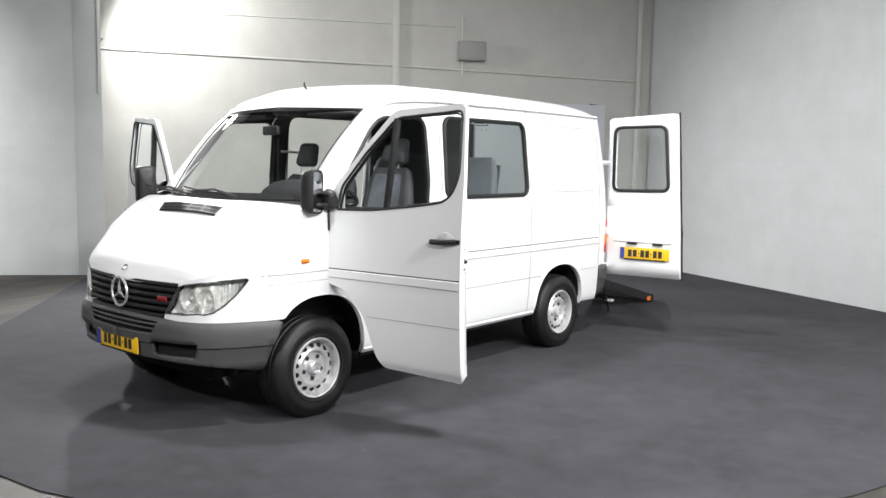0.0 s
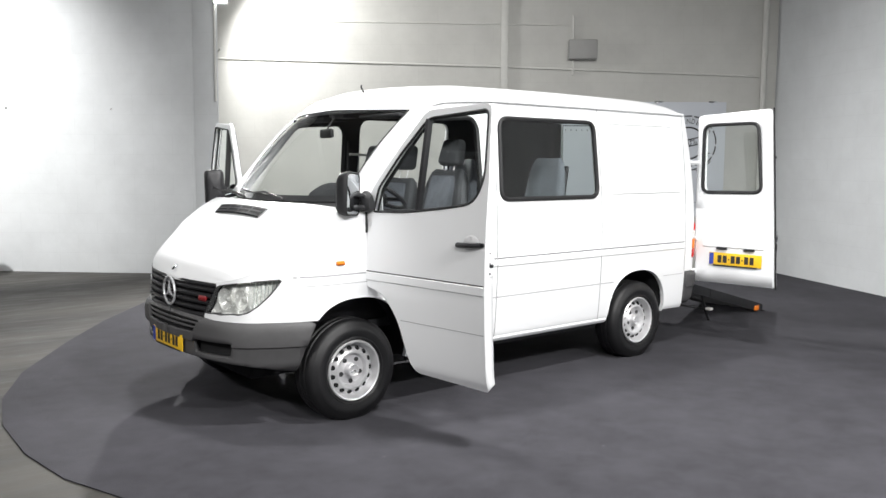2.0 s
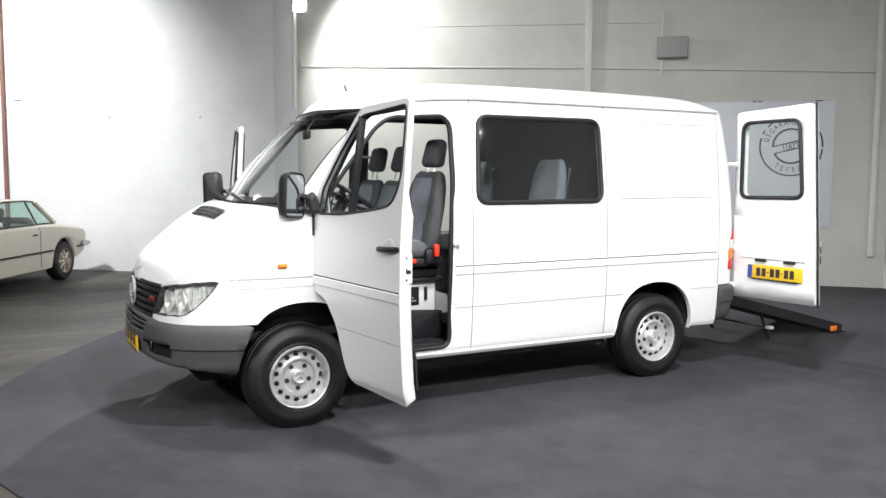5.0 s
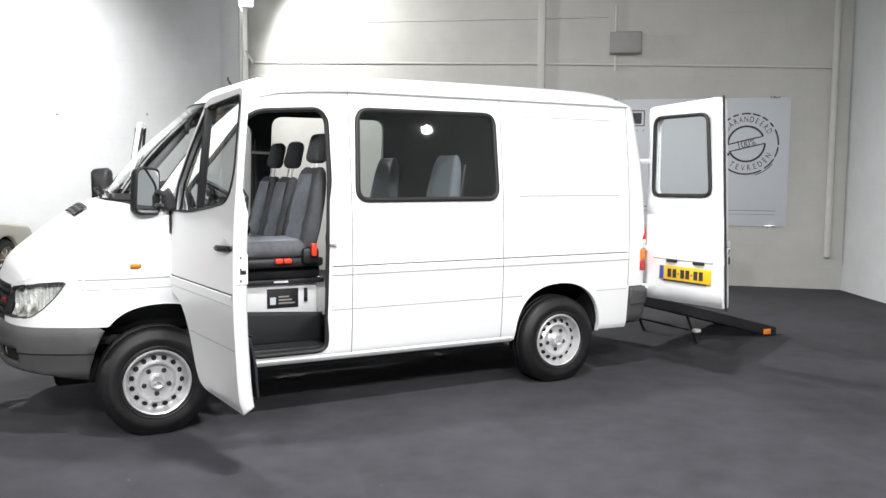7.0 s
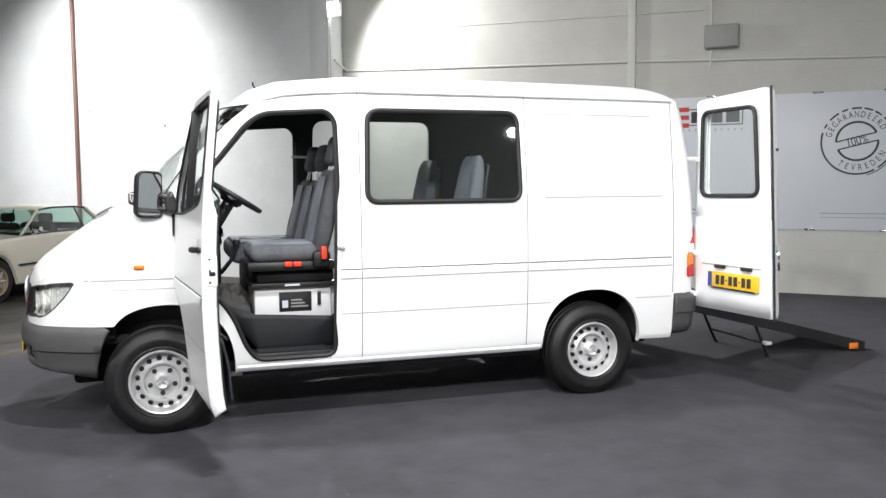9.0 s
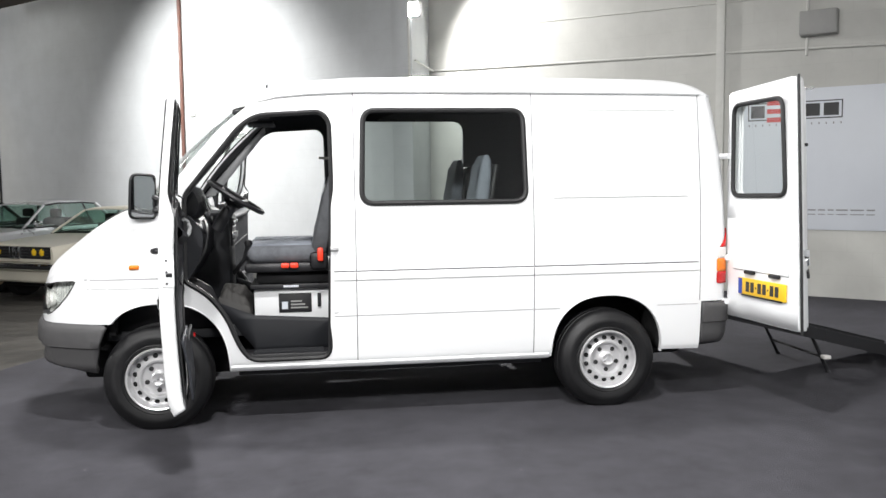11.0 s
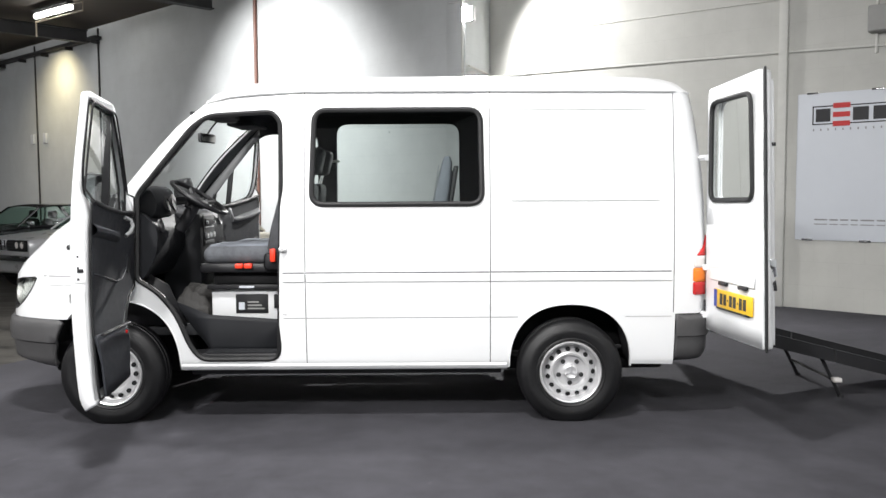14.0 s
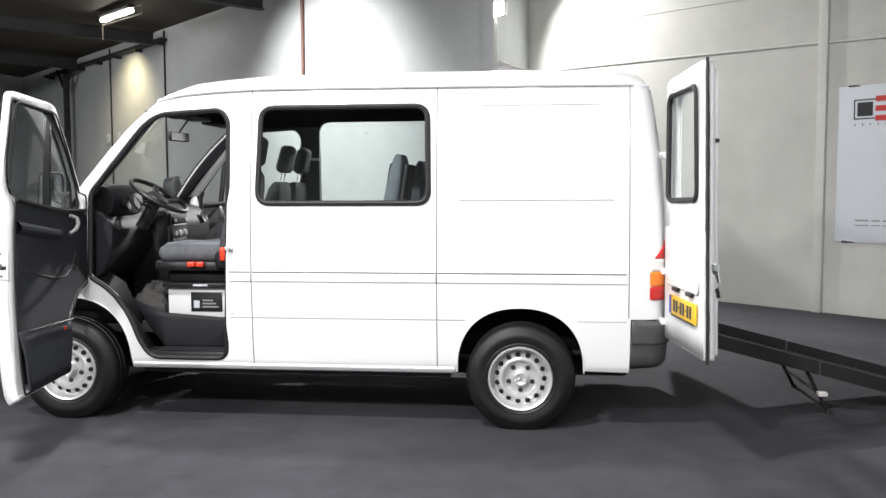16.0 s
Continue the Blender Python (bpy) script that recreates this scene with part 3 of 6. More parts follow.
hood_edge = [(-1.04, 0.925)] + HOOD_EDGE[::-1]
part("bonnet", face_to(loft([hood_row(u, z) for u, z in hood_edge]), (-0.5, 0, 1)), WHITE, van, thick=0.015, inner=LINING, even=True)

# windscreen between the pillars
def screen_row(t, out=0.0):
    row = []
    for i in range(37):
        q = abs(i / 18 - 1)
        lo = Vector((-0.185 + 0.215 * q ** 2.3, YC + (i / 18 - 1) * (YC - 0.19), 1.436 + 0.010 * q))
        hi = Vector((0.45 + 0.135 * q ** 2.3, YC + (i / 18 - 1) * (YC - 0.180), 2.10 - 0.022 * q))
        row.append(lo.lerp(hi, t) + Vector((-0.03 * math.sin(math.pi * t) - out * 0.75, 0, 0.02 * math.sin(math.pi * t) + out * 0.65)))
    return row


rows = [screen_row(t / 8) for t in range(9)]
wind = part("windscreen", face_to(loft(rows), (-1, 0, 0.6)), SCREEN_GLASS, van, "clear laminated windscreen")
wind.visible_shadow = False
ring = rows[0] + [r[-1] for r in rows[1:]] + rows[-1][-2::-1] + [r[0] for r in rows[-2:0:-1]]
part("windscreen_seal", tube(bmesh.new(), ring, 0.006, 6, True), SEAL, wind)
part("screen_border", face_to(loft([screen_row(t, -0.004) for t in (0.0, 0.03, 0.06)]), (-1, 0, 0.6)), BLACK, wind, "black printed border of the windscreen")
last = [Vector(q) for q in hood_row(*HOOD_EDGE[0])]
foot = screen_row(0)
cowl = [[a.lerp(b, t) + Vector((0, 0, dz)) for a, b in zip(last, foot)] for t, dz in ((0.0, -0.012), (0.4, -0.02), (1.0, -0.006))]
part("cowl", face_to(loft(cowl), (0, 0, 1)), BLACK, van, thick=0.01)
# screen pillars: from the flank's edge round to the glass
pillar = []
for k in range(13):
    t = k / 12
    f = [curve_at([(0.0, 0.055), (0.28, 0.215), (0.55, 0.37), (0.84, 0.535), (1.0, 0.635)], t), curve_at([(0.0, 1.452), (0.28, 1.63), (0.55, 1.80), (0.84, 1.985), (1.0, 2.088)], t)]
    a, c = Vector(skin(*f)), screen_row(t)[0]
    g = min(1.0, 0.15 + (1 - t) / 0.25)
    m = (a + c) / 2 + Vector((-0.016, -0.016, 0.012)) * g
    pillar.append([a, a.lerp(m, 0.55) + Vector((-0.004, -0.004, 0.004)) * g, m, c.lerp(m, 0.45) + Vector((-0.004, 0, 0.004)) * g, c])
for side in (0, 1):
    bm = face_to(loft(pillar), (-1, -0.3, 0.6))
    part("screen_pillar", flipped(bm, YC) if side else bm, WHITE, van, thick=0.02, inner=PILLAR_GREY)
    trim = []
    for k in range(9):
        t = k / 8
        f = Vector((0.085 + 0.54 * t, 1.46 + 0.60 * t))
        g = Vector((0.195 + 0.435 * t, 1.475 + 0.52 * t))
        trim.append([skin(*f.lerp(g, w), -0.036 - 0.012 * math.sin(math.pi * w)) for w in (0, 0.25, 0.5, 0.75, 1)])
    bm = face_to(loft(trim), (0, 1, 0))
    part("pillar_trim", flipped(bm, YC) if side else bm, PILLAR_GREY, van)

# grille and lamps
def grille_sheet():
    o = [(U_CENTRE, 0.69), (-1.12, 0.69), (-1.10, 0.74), (-1.01, 0.915), (-1.03, 0.935), (-1.1, 0.935), (U_CENTRE, 0.935)]
    return sheet(o, [], lines(6, U_CENTRE, -1.04) + [-1.06, -1.1], [0.8, 0.87], lambda u, z: skin(u, z, -0.035), (-1, 0, 0))


for side in (0, 1):
    g = grille_sheet()
    part("grille_backing", flipped(g, YC) if side else g, CAVITY_SHADE, van, thick=0.01)
slat_levels = [0.722, 0.764, 0.806, 0.848, 0.890, 0.922]
for z in slat_levels:
    end = 1.022 + (0.915 - z) * 0.5
    us = [-end - (abs(U_CENTRE) - end) * i / 8 for i in range(9)]
    near = [skin(u, z, 0.002) for u in us]
    pts = near + [(p[0], 2 * YC - p[1], p[2]) for p in near[-2::-1]]
    rows = [[(x + dx, y, zz + dz) for x, y, zz in pts] for dx, dz in ((0.03, 0.011), (0.0, 0.013), (-0.006, 0.0), (0.0, -0.013), (0.03, -0.011))]
    part("grille_slat", face_to(loft(rows), (-1, 0, 0)), GRILLE_BLACK, van, smooth=True)
BX, BZ = -0.868, 0.838
ringpts = [(BX, YC + 0.093 * math.cos(2 * math.pi * i / 36), BZ + 0.093 * math.sin(2 * math.pi * i / 36)) for i in range(36)]
badge = part("grille_badge", tube(bmesh.new(), ringpts, 0.0085, 8, True), BRIGHT, van, "round chrome badge on the grille")
for a in (90, 210, 330):
    c, s = math.cos(radians(a)), math.sin(radians(a))
    bm = bmesh.new()
    tip, l, r, mid = (BX, YC + 0.091 * c, BZ + 0.091 * s), (BX + 0.004, YC - 0.015 * s, BZ + 0.015 * c), (BX + 0.004, YC + 0.015 * s, BZ - 0.015 * c), (BX - 0.012, YC, BZ)
    v = [bm.verts.new(p) for p in (tip, l, r, mid)]
    bm.faces.new((v[0], v[1], v[3])), bm.faces.new((v[0], v[3], v[2])), bm.faces.new((v[0], v[2], v[1]))
    part("badge_spoke", bm, BRIGHT, badge, smooth=False)
bm = sheet(rounded([(-1.19, 0.815), (-1.105, 0.815), (-1.105, 0.848), (-1.19, 0.848)], 0.008), [], [-1.15], [], lambda u, z: skin(u, z, 0.010), (-1, 0, 0))
part("model_mark", bm, DARK_RED, van, "small dark red mark on the grille", thick=0.012)
part("bonnet_emblem", lathe(bmesh.new(), [(0, 0), (0.022, 0.0), (0.024, 0.006), (0, 0.010)], 16, Matrix.Translation((-0.826, YC, 0.992)) @ Matrix.Rotation(radians(-48), 4, "Y")), CHROME, van)

for side in (0, 1):
    grid = lines(48, -1.12, -0.54)
    lens = sheet(head_hole, [], grid, [0.8, 0.85, 0.9], lambda u, z: skin(u, z, 0.004), (-1, -1, 0))
    bowl = sheet(head_hole, [], grid, lines(10, 0.74, 0.97), lambda u, z: skin(u, z, -0.05 + 0.016 * math.sin(u * 47) * math.cos(z * 21 + 0.6) + (0.007 * math.sin(u * 300) if u > -0.72 else 0.0)), (-1, -1, 0))
    lamp_lens = part("headlamp", flipped(lens, YC) if side else lens, LAMP_GLASS, van, "clear headlamp glass")
    lamp_lens.visible_shadow = False
    part("lamp_bowl", flipped(bowl, YC) if side else bowl, REFLECTOR, lamp_lens)
    edge = [skin(u, z, 0.002) for u, z in head_hole]
    deep = [skin(u, z, -0.055) for u, z in head_hole]
    wall = loft([edge + edge[:1], deep + deep[:1]])
    part("lamp_wall", flipped(wall, YC) if side else wall, SEAM_GREY, lamp_lens)
    for u, z, r in ((-0.945, 0.838, 0.072), (-0.795, 0.845, 0.068)):
        c = Vector(skin(u, z, -0.030))
        n = (Vector((-1, -0.15, 0))).normalized()
        m = Matrix.Translation(c) @ n.to_track_quat("Z", "Y").to_matrix().to_4x4()
        bm = lathe(bmesh.new(), [(r, 0.012), (r * 0.86, 0.0), (r * 0.6, -0.014), (0.022, -0.026), (0.016, -0.004), (0.010, 0.004), (0, 0.005)], 24, m)
        part("reflector", flipped(bm, YC) if side else bm, REFLECTOR, lamp_lens)
    for k in range(7):
        u = -0.70 + 0.021 * k
        low = float(np.interp(u, [-0.70, -0.67, -0.61, -0.57], [0.80, 0.82, 0.885, 0.94]))
        bm = tube(bmesh.new(), [skin(u, low + (0.955 - low) * q, -0.003) for q in (0, 0.5, 1)], 0.0035, 5)
        part("lens_flute", flipped(bm, YC) if side else bm, LAMP_GLASS, lamp_lens)
    rim = [skin(u, z, 0.002) for u, z in head_hole]
    bm = tube(bmesh.new(), rim, 0.0035, 5, True)
    part("lamp_gasket", flipped(bm, YC) if side else bm, SEAM_GREY, lamp_lens)
    # front bumper half, with a slotted band over the plate
    o = [(U_CENTRE, 0.722), (-1.13, 0.712), (-1.0, 0.705), (-0.6, 0.702), (-0.34, 0.70), (-0.312, 0.685), (-0.36, 0.57), (-0.395, 0.46), (-0.41, 0.372), (-0.52, 0.382), (-0.63, 0.405), (-0.75, 0.425), (-0.9, 0.435), (-1.1, 0.44), (U_CENTRE, 0.445),
         (U_CENTRE, 0.605), (-1.205, 0.61), (-1.15, 0.69), (U_CENTRE, 0.697)]
    intake = rounded([(-1.215, 0.472), (-0.87, 0.476), (-0.832, 0.57), (-1.215, 0.563)], 0.016)
    step = [(0.35, -0.035), (0.42, 0.004), (0.53, 0.018), (0.541, 0.020), (0.549, 0.036), (0.60, 0.04), (0.655, 0.036), (0.685, 0.028), (0.71, 0.008), (0.73, 0.002)]
    bm = sheet(o, [intake], U_CUTS + lines(8, U_CENTRE, -1.0), [0.38, 0.40, 0.42, 0.45, 0.50, 0.53, 0.541, 0.549, 0.56, 0.60, 0.64, 0.655, 0.67, 0.685, 0.70], lambda u, z: skin(u, z, curve_at(step, z)), (-1, -1, 0))
    part("front_bumper", flipped(bm, YC) if side else bm, BUMPER, van, thick=0.03, angle=30)
    bm = sheet(rounded([(-1.25, 0.45), (-0.83, 0.46), (-0.80, 0.585), (-1.25, 0.58)], 0.01), [], U_CUTS + [-1.1], [0.5, 0.55], lambda u, z: skin(u, z, -0.03), (-1, -1, 0))
    part("bumper_intake", flipped(bm, YC) if side else bm, CAVITY_SHADE, van)
    bm = sheet([(U_CENTRE, 0.59), (-1.10, 0.59), (-1.10, 0.71), (U_CENTRE, 0.71)], [], lines(8, U_CENTRE, -1.1), [], lambda u, z: skin(u, z, -0.005), (-1, -1, 0))
    part("slot_backing", flipped(bm, YC) if side else bm, CAVITY_SHADE, van)
    # rear bumper corner
    o = [(3.69, 0.40), (3.69, 0.715), (3.99, 0.715), (3.99, 0.49), (3.90, 0.42)]
    st = [(0.40, -0.03), (0.46, 0.004), (0.56, 0.010), (0.566, 0.011), (0.574, 0.022), (0.68, 0.024), (0.72, 0.012)]
    bm = sheet(o, [], U_CUTS, [0.43, 0.46, 0.50, 0.56, 0.566, 0.574, 0.62, 0.68], lambda u, z: skin(u, z, curve_at(st, z) + 0.014 * min(max((u - 3.74) / 0.12, 0), 1)), (0.5, -1, 0))
    part("rear_bumper", flipped(bm, YC) if side else bm, BUMPER, van, thick=0.03)
for z in (0.637, 0.668):
    us = [-1.165 - (abs(U_CENTRE) - 1.165) * i / 6 for i in range(7)]
    near = [skin(u, z, 0.022) for u in us]
    pts = near + [(p[0], 2 * YC - p[1], p[2]) for p in near[-2::-1]]
    part("bumper_rib", tube(bmesh.new(), pts, 0.0075, 6), BUMPER, van)

def wheel(x, right):
    """A steel wheel with twelve holes; its outer face towards -y."""
    turn = Matrix.Rotation(radians(-90), 4, "X")
    w = part("wheel", lathe(bmesh.new(), [(0.207, 0.02), (0.215, -0.006), (0.208, -0.016), (0.199, -0.012), (0.194, 0.018), (0.186, 0.052), (0.172, 0.056), (0.150, 0.026), (0.130, 0.012), (0.118, 0.014), (0.106, 0.042), (0.05, 0.044), (0.046, 0.018), (0.03, 0.012), (0, 0.010)], 60, turn),
             STEEL, van, "silver steel wheel with round holes")
    tyre = part("tyre", lathe(bmesh.new(), [(0.196, 0.01), (0.207, -0.008), (0.222, -0.016), (0.228, -0.013), (0.262, -0.021), (0.285, -0.020), (0.290, -0.016), (0.316, -0.008), (0.333, 0.008), (0.342, 0.026), (0.345, 0.05), (0.338, 0.054), (0.338, 0.062), (0.346, 0.066), (0.346, 0.10), (0.338, 0.104), (0.338, 0.112), (0.346, 0.116),
                                           (0.345, 0.15), (0.342, 0.18), (0.330, 0.20), (0.28, 0.22), (0.20, 0.19)], 56, Matrix.Rotation(radians(-90), 4, "X")), RUBBER, w)
    hub = part("hub_cap", lathe(bmesh.new(), [(0.048, 0.03), (0.047, 0.004), (0.040, -0.002), (0.034, 0.002), (0, 0.002)], 20, Matrix.Rotation(radians(-90), 4, "X")), STEEL, w)
    made = [w, tyre, hub]
    back = part("brake_drum", lathe(bmesh.new(), [(0.0, 0.06), (0.196, 0.06), (0.2, 0.18), (0, 0.18)], 32, Matrix.Rotation(radians(-90), 4, "X")), CAVITY_SHADE, w)
    made.append(back)
    # closed discs on the dish, coloured like the shade in open holes
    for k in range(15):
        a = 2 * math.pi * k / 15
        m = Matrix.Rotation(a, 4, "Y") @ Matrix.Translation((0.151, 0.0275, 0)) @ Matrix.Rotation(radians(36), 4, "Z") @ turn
        made.append(part("vent_hole", lathe(bmesh.new(), [(0.0165, 0.014), (0.0165, -0.0015), (0.0, -0.002)], 10, m), CAVITY_SHADE, w))
    for k in range(5):
        a = 2 * math.pi * (k + 0.25) / 5
        m = Matrix.Rotation(a, 4, "Y") @ Matrix.Translation((0.078, 0.042, 0)) @ turn
        made.append(part("wheel_nut", lathe(bmesh.new(), [(0.0165, 0.004), (0.0155, -0.006), (0.010, -0.008), (0.008, -0.003), (0, -0.003)], 8, m), IRON, w, smooth=False))
    for k in range(3):
        a = 2 * math.pi * k / 3
        m = Matrix.Rotation(a, 4, "Y") @ Matrix.Translation((0.0, -0.0005, 0))
        made.append(part("cap_spoke", boxed(-0.0045, 0.0045, -0.004, 0.002, 0.0, 0.036, 0.0, 2, m), BRIGHT, w, smooth=False))
    shift = Matrix.Translation((x, 0.012, 0.334))
    if right:
        shift = Matrix.Translation((x, 2 * YC - 0.012, 0.334)) @ Matrix.Rotation(math.pi, 4, "Z")
    for o in (w, hub):
        o.data.transform(Matrix.Diagonal((0.95, 1.0, 0.95, 1.0)))
    for o in made:
        o.data.transform(shift)
    # the tyre stands flat on the carpet and bulges a little there
    for v in tyre.data.vertices:
        low = max(0.05 - v.co.z, 0.0)
        if low:
            v.co.y += (low * 0.18) * (1 if v.co.y > shift.translation.y + (0.1 if not right else -0.1) else -1)
            v.co.z = max(v.co.z, 0.0085)


for right in (False, True):
    wheel(0.0, right)
    wheel(3.008, right)

# ---- flank details ----
def ribbon(points, width, out, up=True):
    """A narrow strip lying on the flank along points (u, z)."""
    rows = []
    for u, z in points:
        du, dz = (0, width / 2) if up else (width / 2, 0)
        rows.append([skin(u - du, z - dz, out), skin(u, z, out + 0.0006), skin(u + du, z + dz, out)])
    return face_to(loft(rows), (0, -1, 0))


def along(u0, u1, z, n=12):
    return [(u0 + (u1 - u0) * i / n, z) for i in range(n + 1)]


def upright(u, z0, z1, n=16):
    return [(u, z0 + (z1 - z0) * i / n) for i in range(n + 1)]


def moulding(u0, u1, z0, z1, depth=0.009, n=10):
    """A raised band pressed into the sheet metal."""
    rows = []
    for u, z in along(u0, u1, 0, n):
        rows.append([skin(u, z0, 0.0), skin(u, z0 + 0.008, depth), skin(u, z1 - 0.006, depth), skin(u, z1, 0.0)])
    return face_to(loft(rows), (0, -1, 0))


# greyer than the van white, so the handle recess has shade in its colour
RECESS = material("recess_shade_grey", (0.62, 0.62, 0.63), 0.4, vary=0.02)
# SEAM colours real gaps and also the painted shade under the upper crease
SEAM = material("dark_gap_and_crease_shade", (0.07, 0.07, 0.075), 0.7, vary=0.05)
# grey for strips that paint the shade along pressed creases
CREASE_SHADE = material("crease_shade_grey", (0.34, 0.34, 0.35), 0.6, vary=0.05)
for u0, u1 in ((1.135, 1.275), (1.287, 2.475), (2.487, 3.655)):
    part("side_moulding", moulding(u0, u1, 0.935, 0.995), WHITE, van, thick=0.0)
    part("crease_shade", ribbon(along(u0, u1, 0.998), 0.009, 0.0015), SEAM, van)
for u0, u1 in ((1.135, 1.275), (1.287, 2.475), (2.487, 2.66)):
    part("crease_shade", ribbon(along(u0, u1, 0.703), 0.006, 0.0015), CREASE_SHADE, van)
part("crease_shade", ribbon(along(3.36, 3.66, 0.703), 0.004, 0.0015), CREASE_SHADE, van)
for u in (1.281, 2.481):
    part("panel_gap", ribbon(upright(u, 0.40, 2.165, 60), 0.005, 0.0018, False), SEAM, van)
part("panel_gap", ribbon(upright(3.672, 0.73, 2.15), 0.005, 0.0015, False), SEAM, van)
part("panel_bead", tube(bmesh.new(), [skin(u, z, 0.0) for u, z in rounded([(2.57, 2.0), (2.58, 2.055), (3.57, 2.052), (3.58, 2.0)], [0, 0.04, 0.04, 0])], 0.0035, 5), WHITE, van)
part("panel_bead", tube(bmesh.new(), [skin(u, 1.462, 0.0) for u, z in along(2.6, 3.58, 0)], 0.0035, 5), WHITE, van)
part("crease_shade", ribbon(along(2.60, 3.50, 2.046), 0.0035, 0.003), CREASE_SHADE, van)
part("crease_shade", ribbon(along(2.62, 3.58, 1.456), 0.003, 0.003), CREASE_SHADE, van)
# shade strip of the crease over the door opening, then the sill edge
part("crease_shade", ribbon(along(0.62, 1.20, 2.075), 0.006, 0.001), CREASE_SHADE, van)
for side in (0, 1):
    rows = [[skin(u, z, o) for z, o in ((0.40, 0.0), (0.385, 0.012), (0.365, 0.012), (0.355, 0.0))] for u, _ in along(0.46, 2.59, 0)]
    bm = face_to(loft(rows), (0, -1, 0))
    part("sill_lip", flipped(bm, YC) if side else bm, WHITE, van)
    for cx, cz, rx, rz, a0, a1 in ((0.03, 0.36, 0.42, 0.462, 136, 0), (3.005, 0.37, 0.395, 0.412, 180, 0)):
        rim = [skin(u, max(z, 0.36), 0.002) for u, z in arch_curve(cx, cz, rx + 0.004, rz + 0.004, a0, a1, 26)]
        bm = tube(bmesh.new(), rim, 0.005, 6)
        part("arch_lip", flipped(bm, YC) if side else bm, WHITE, van)
        # liner and inner face carry the arch's shade as near-black
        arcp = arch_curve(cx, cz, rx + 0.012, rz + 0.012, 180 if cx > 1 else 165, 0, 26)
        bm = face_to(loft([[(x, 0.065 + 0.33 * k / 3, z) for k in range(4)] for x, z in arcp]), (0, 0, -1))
        part("arch_liner", flipped(bm, YC) if side else bm, CAVITY_SHADE, van, thick=0.01)
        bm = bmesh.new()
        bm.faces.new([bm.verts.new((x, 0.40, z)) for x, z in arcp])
        part("arch_inner", flipped(bm, YC) if side else bm, CAVITY_SHADE, van, thick=0.01)
part("underbody", boxed(-0.55, 3.72, 0.42, 2 * YC - 0.42, 0.27, 0.52, 0.03), CAVITY_SHADE, van)
# the far sill is made deeper to block light passing under the van
for y in (0.10, 2 * YC - 0.13):
    part("inner_sill", boxed(0.50, 2.56, y, y + 0.03, 0.315 if y < 1 else 0.25, 0.42, 0.008), BLACK, van)
# unseen boxes added below the floor to stop light streaking across the carpet
part("mid_light_blocker", boxed(1.35, 2.45, 1.0, 1.4, 0.17, 0.40, 0.05), CAVITY_SHADE, van)
part("front_light_blocker", boxed(0.30, 1.30, 0.95, 1.30, 0.19, 0.40, 0.05), CAVITY_SHADE, van)
part("rear_axle", tube(bmesh.new(), [(3.0, 0.18, 0.335), (3.0, 2 * YC - 0.18, 0.335)], 0.06, 10), IRON, van)
part("front_axle", tube(bmesh.new(), [(0.0, 0.18, 0.335), (0.0, 2 * YC - 0.18, 0.335)], 0.05, 10), IRON, van)
for dx in (0.0, 0.05, 0.10):
    part("leaf_spring", tube(bmesh.new(), [(2.45, 0.36, 0.42 + dx * 0.1), (2.75, 0.36, 0.40 - dx * 0.3), (3.0, 0.36, 0.42 - dx * 0.3), (3.5, 0.36, 0.45)], 0.014, 6), IRON, van)

# side window of the load bay
def glazing(name, poly, r, parent, flip=False, m=None, mat=None, rim=0.017, out=0.0, label=""):
    ringp = rounded(poly, r, 6)
    cu, cv = sum(p[0] for p in poly) / len(poly), sum(p[1] for p in poly) / len(poly)
    pane = sheet(ringp, [], [], lines(8, min(p[1] for p in poly), max(p[1] for p in poly)), lambda u, z: skin(u, z, out + 0.002), (0, -1, 0))
    seal = tube(bmesh.new(), [skin(u, z, out + 0.004) for u, z in ringp], rim, 8, True)
    for b in (pane, seal):
        if m is not None:
            moved(b, m)
        if flip:
            flipped(b, YC)
    w = part(name, pane, mat or TINT, parent, label)
    w.visible_shadow = False
    part("window_seal", seal, SEAL, w, "thick black rubber seal")
    return w


glazing("side_window", WIN, 0.085, van, mat=TINT, rim=0.018, label="tinted side window in a black seal")

# door frame seals
for side in (0, 1):
    bm = tube(bmesh.new(), [skin(u, z, -0.006) for u, z in DOOR_OPEN], 0.017, 6, True)
    part("door_seal", flipped(bm, YC) if side else bm, SEAL, van)
    # pillar return towards the cab, white metal
    inner = [skin(u, z, -0.004) for u, z in DOOR_OPEN]
    deep = [(x, y + 0.036, z) for x, y, z in inner]
    bm = loft([inner + inner[:1], deep + deep[:1]])
    bmesh.ops.recalc_face_normals(bm, faces=bm.faces)
    part("door_frame", flipped(bm, YC) if side else bm, LINING, van, thick=0.004)
part("lock_striker", boxed(1.115, 1.165, -0.03, 0.0, 1.14, 1.165, 0.006), STEEL, van)
part("lock_striker", tube(bmesh.new(), [(1.14, -0.03, 1.152), (1.14, -0.055, 1.152)], 0.012, 8), STEEL, van)
for z in (0.735, 1.0):
    part("door_hinge", boxed(1.132, 1.158, -0.008, 0.01, z - 0.008, z + 0.008, 0.003), WHITE, van)

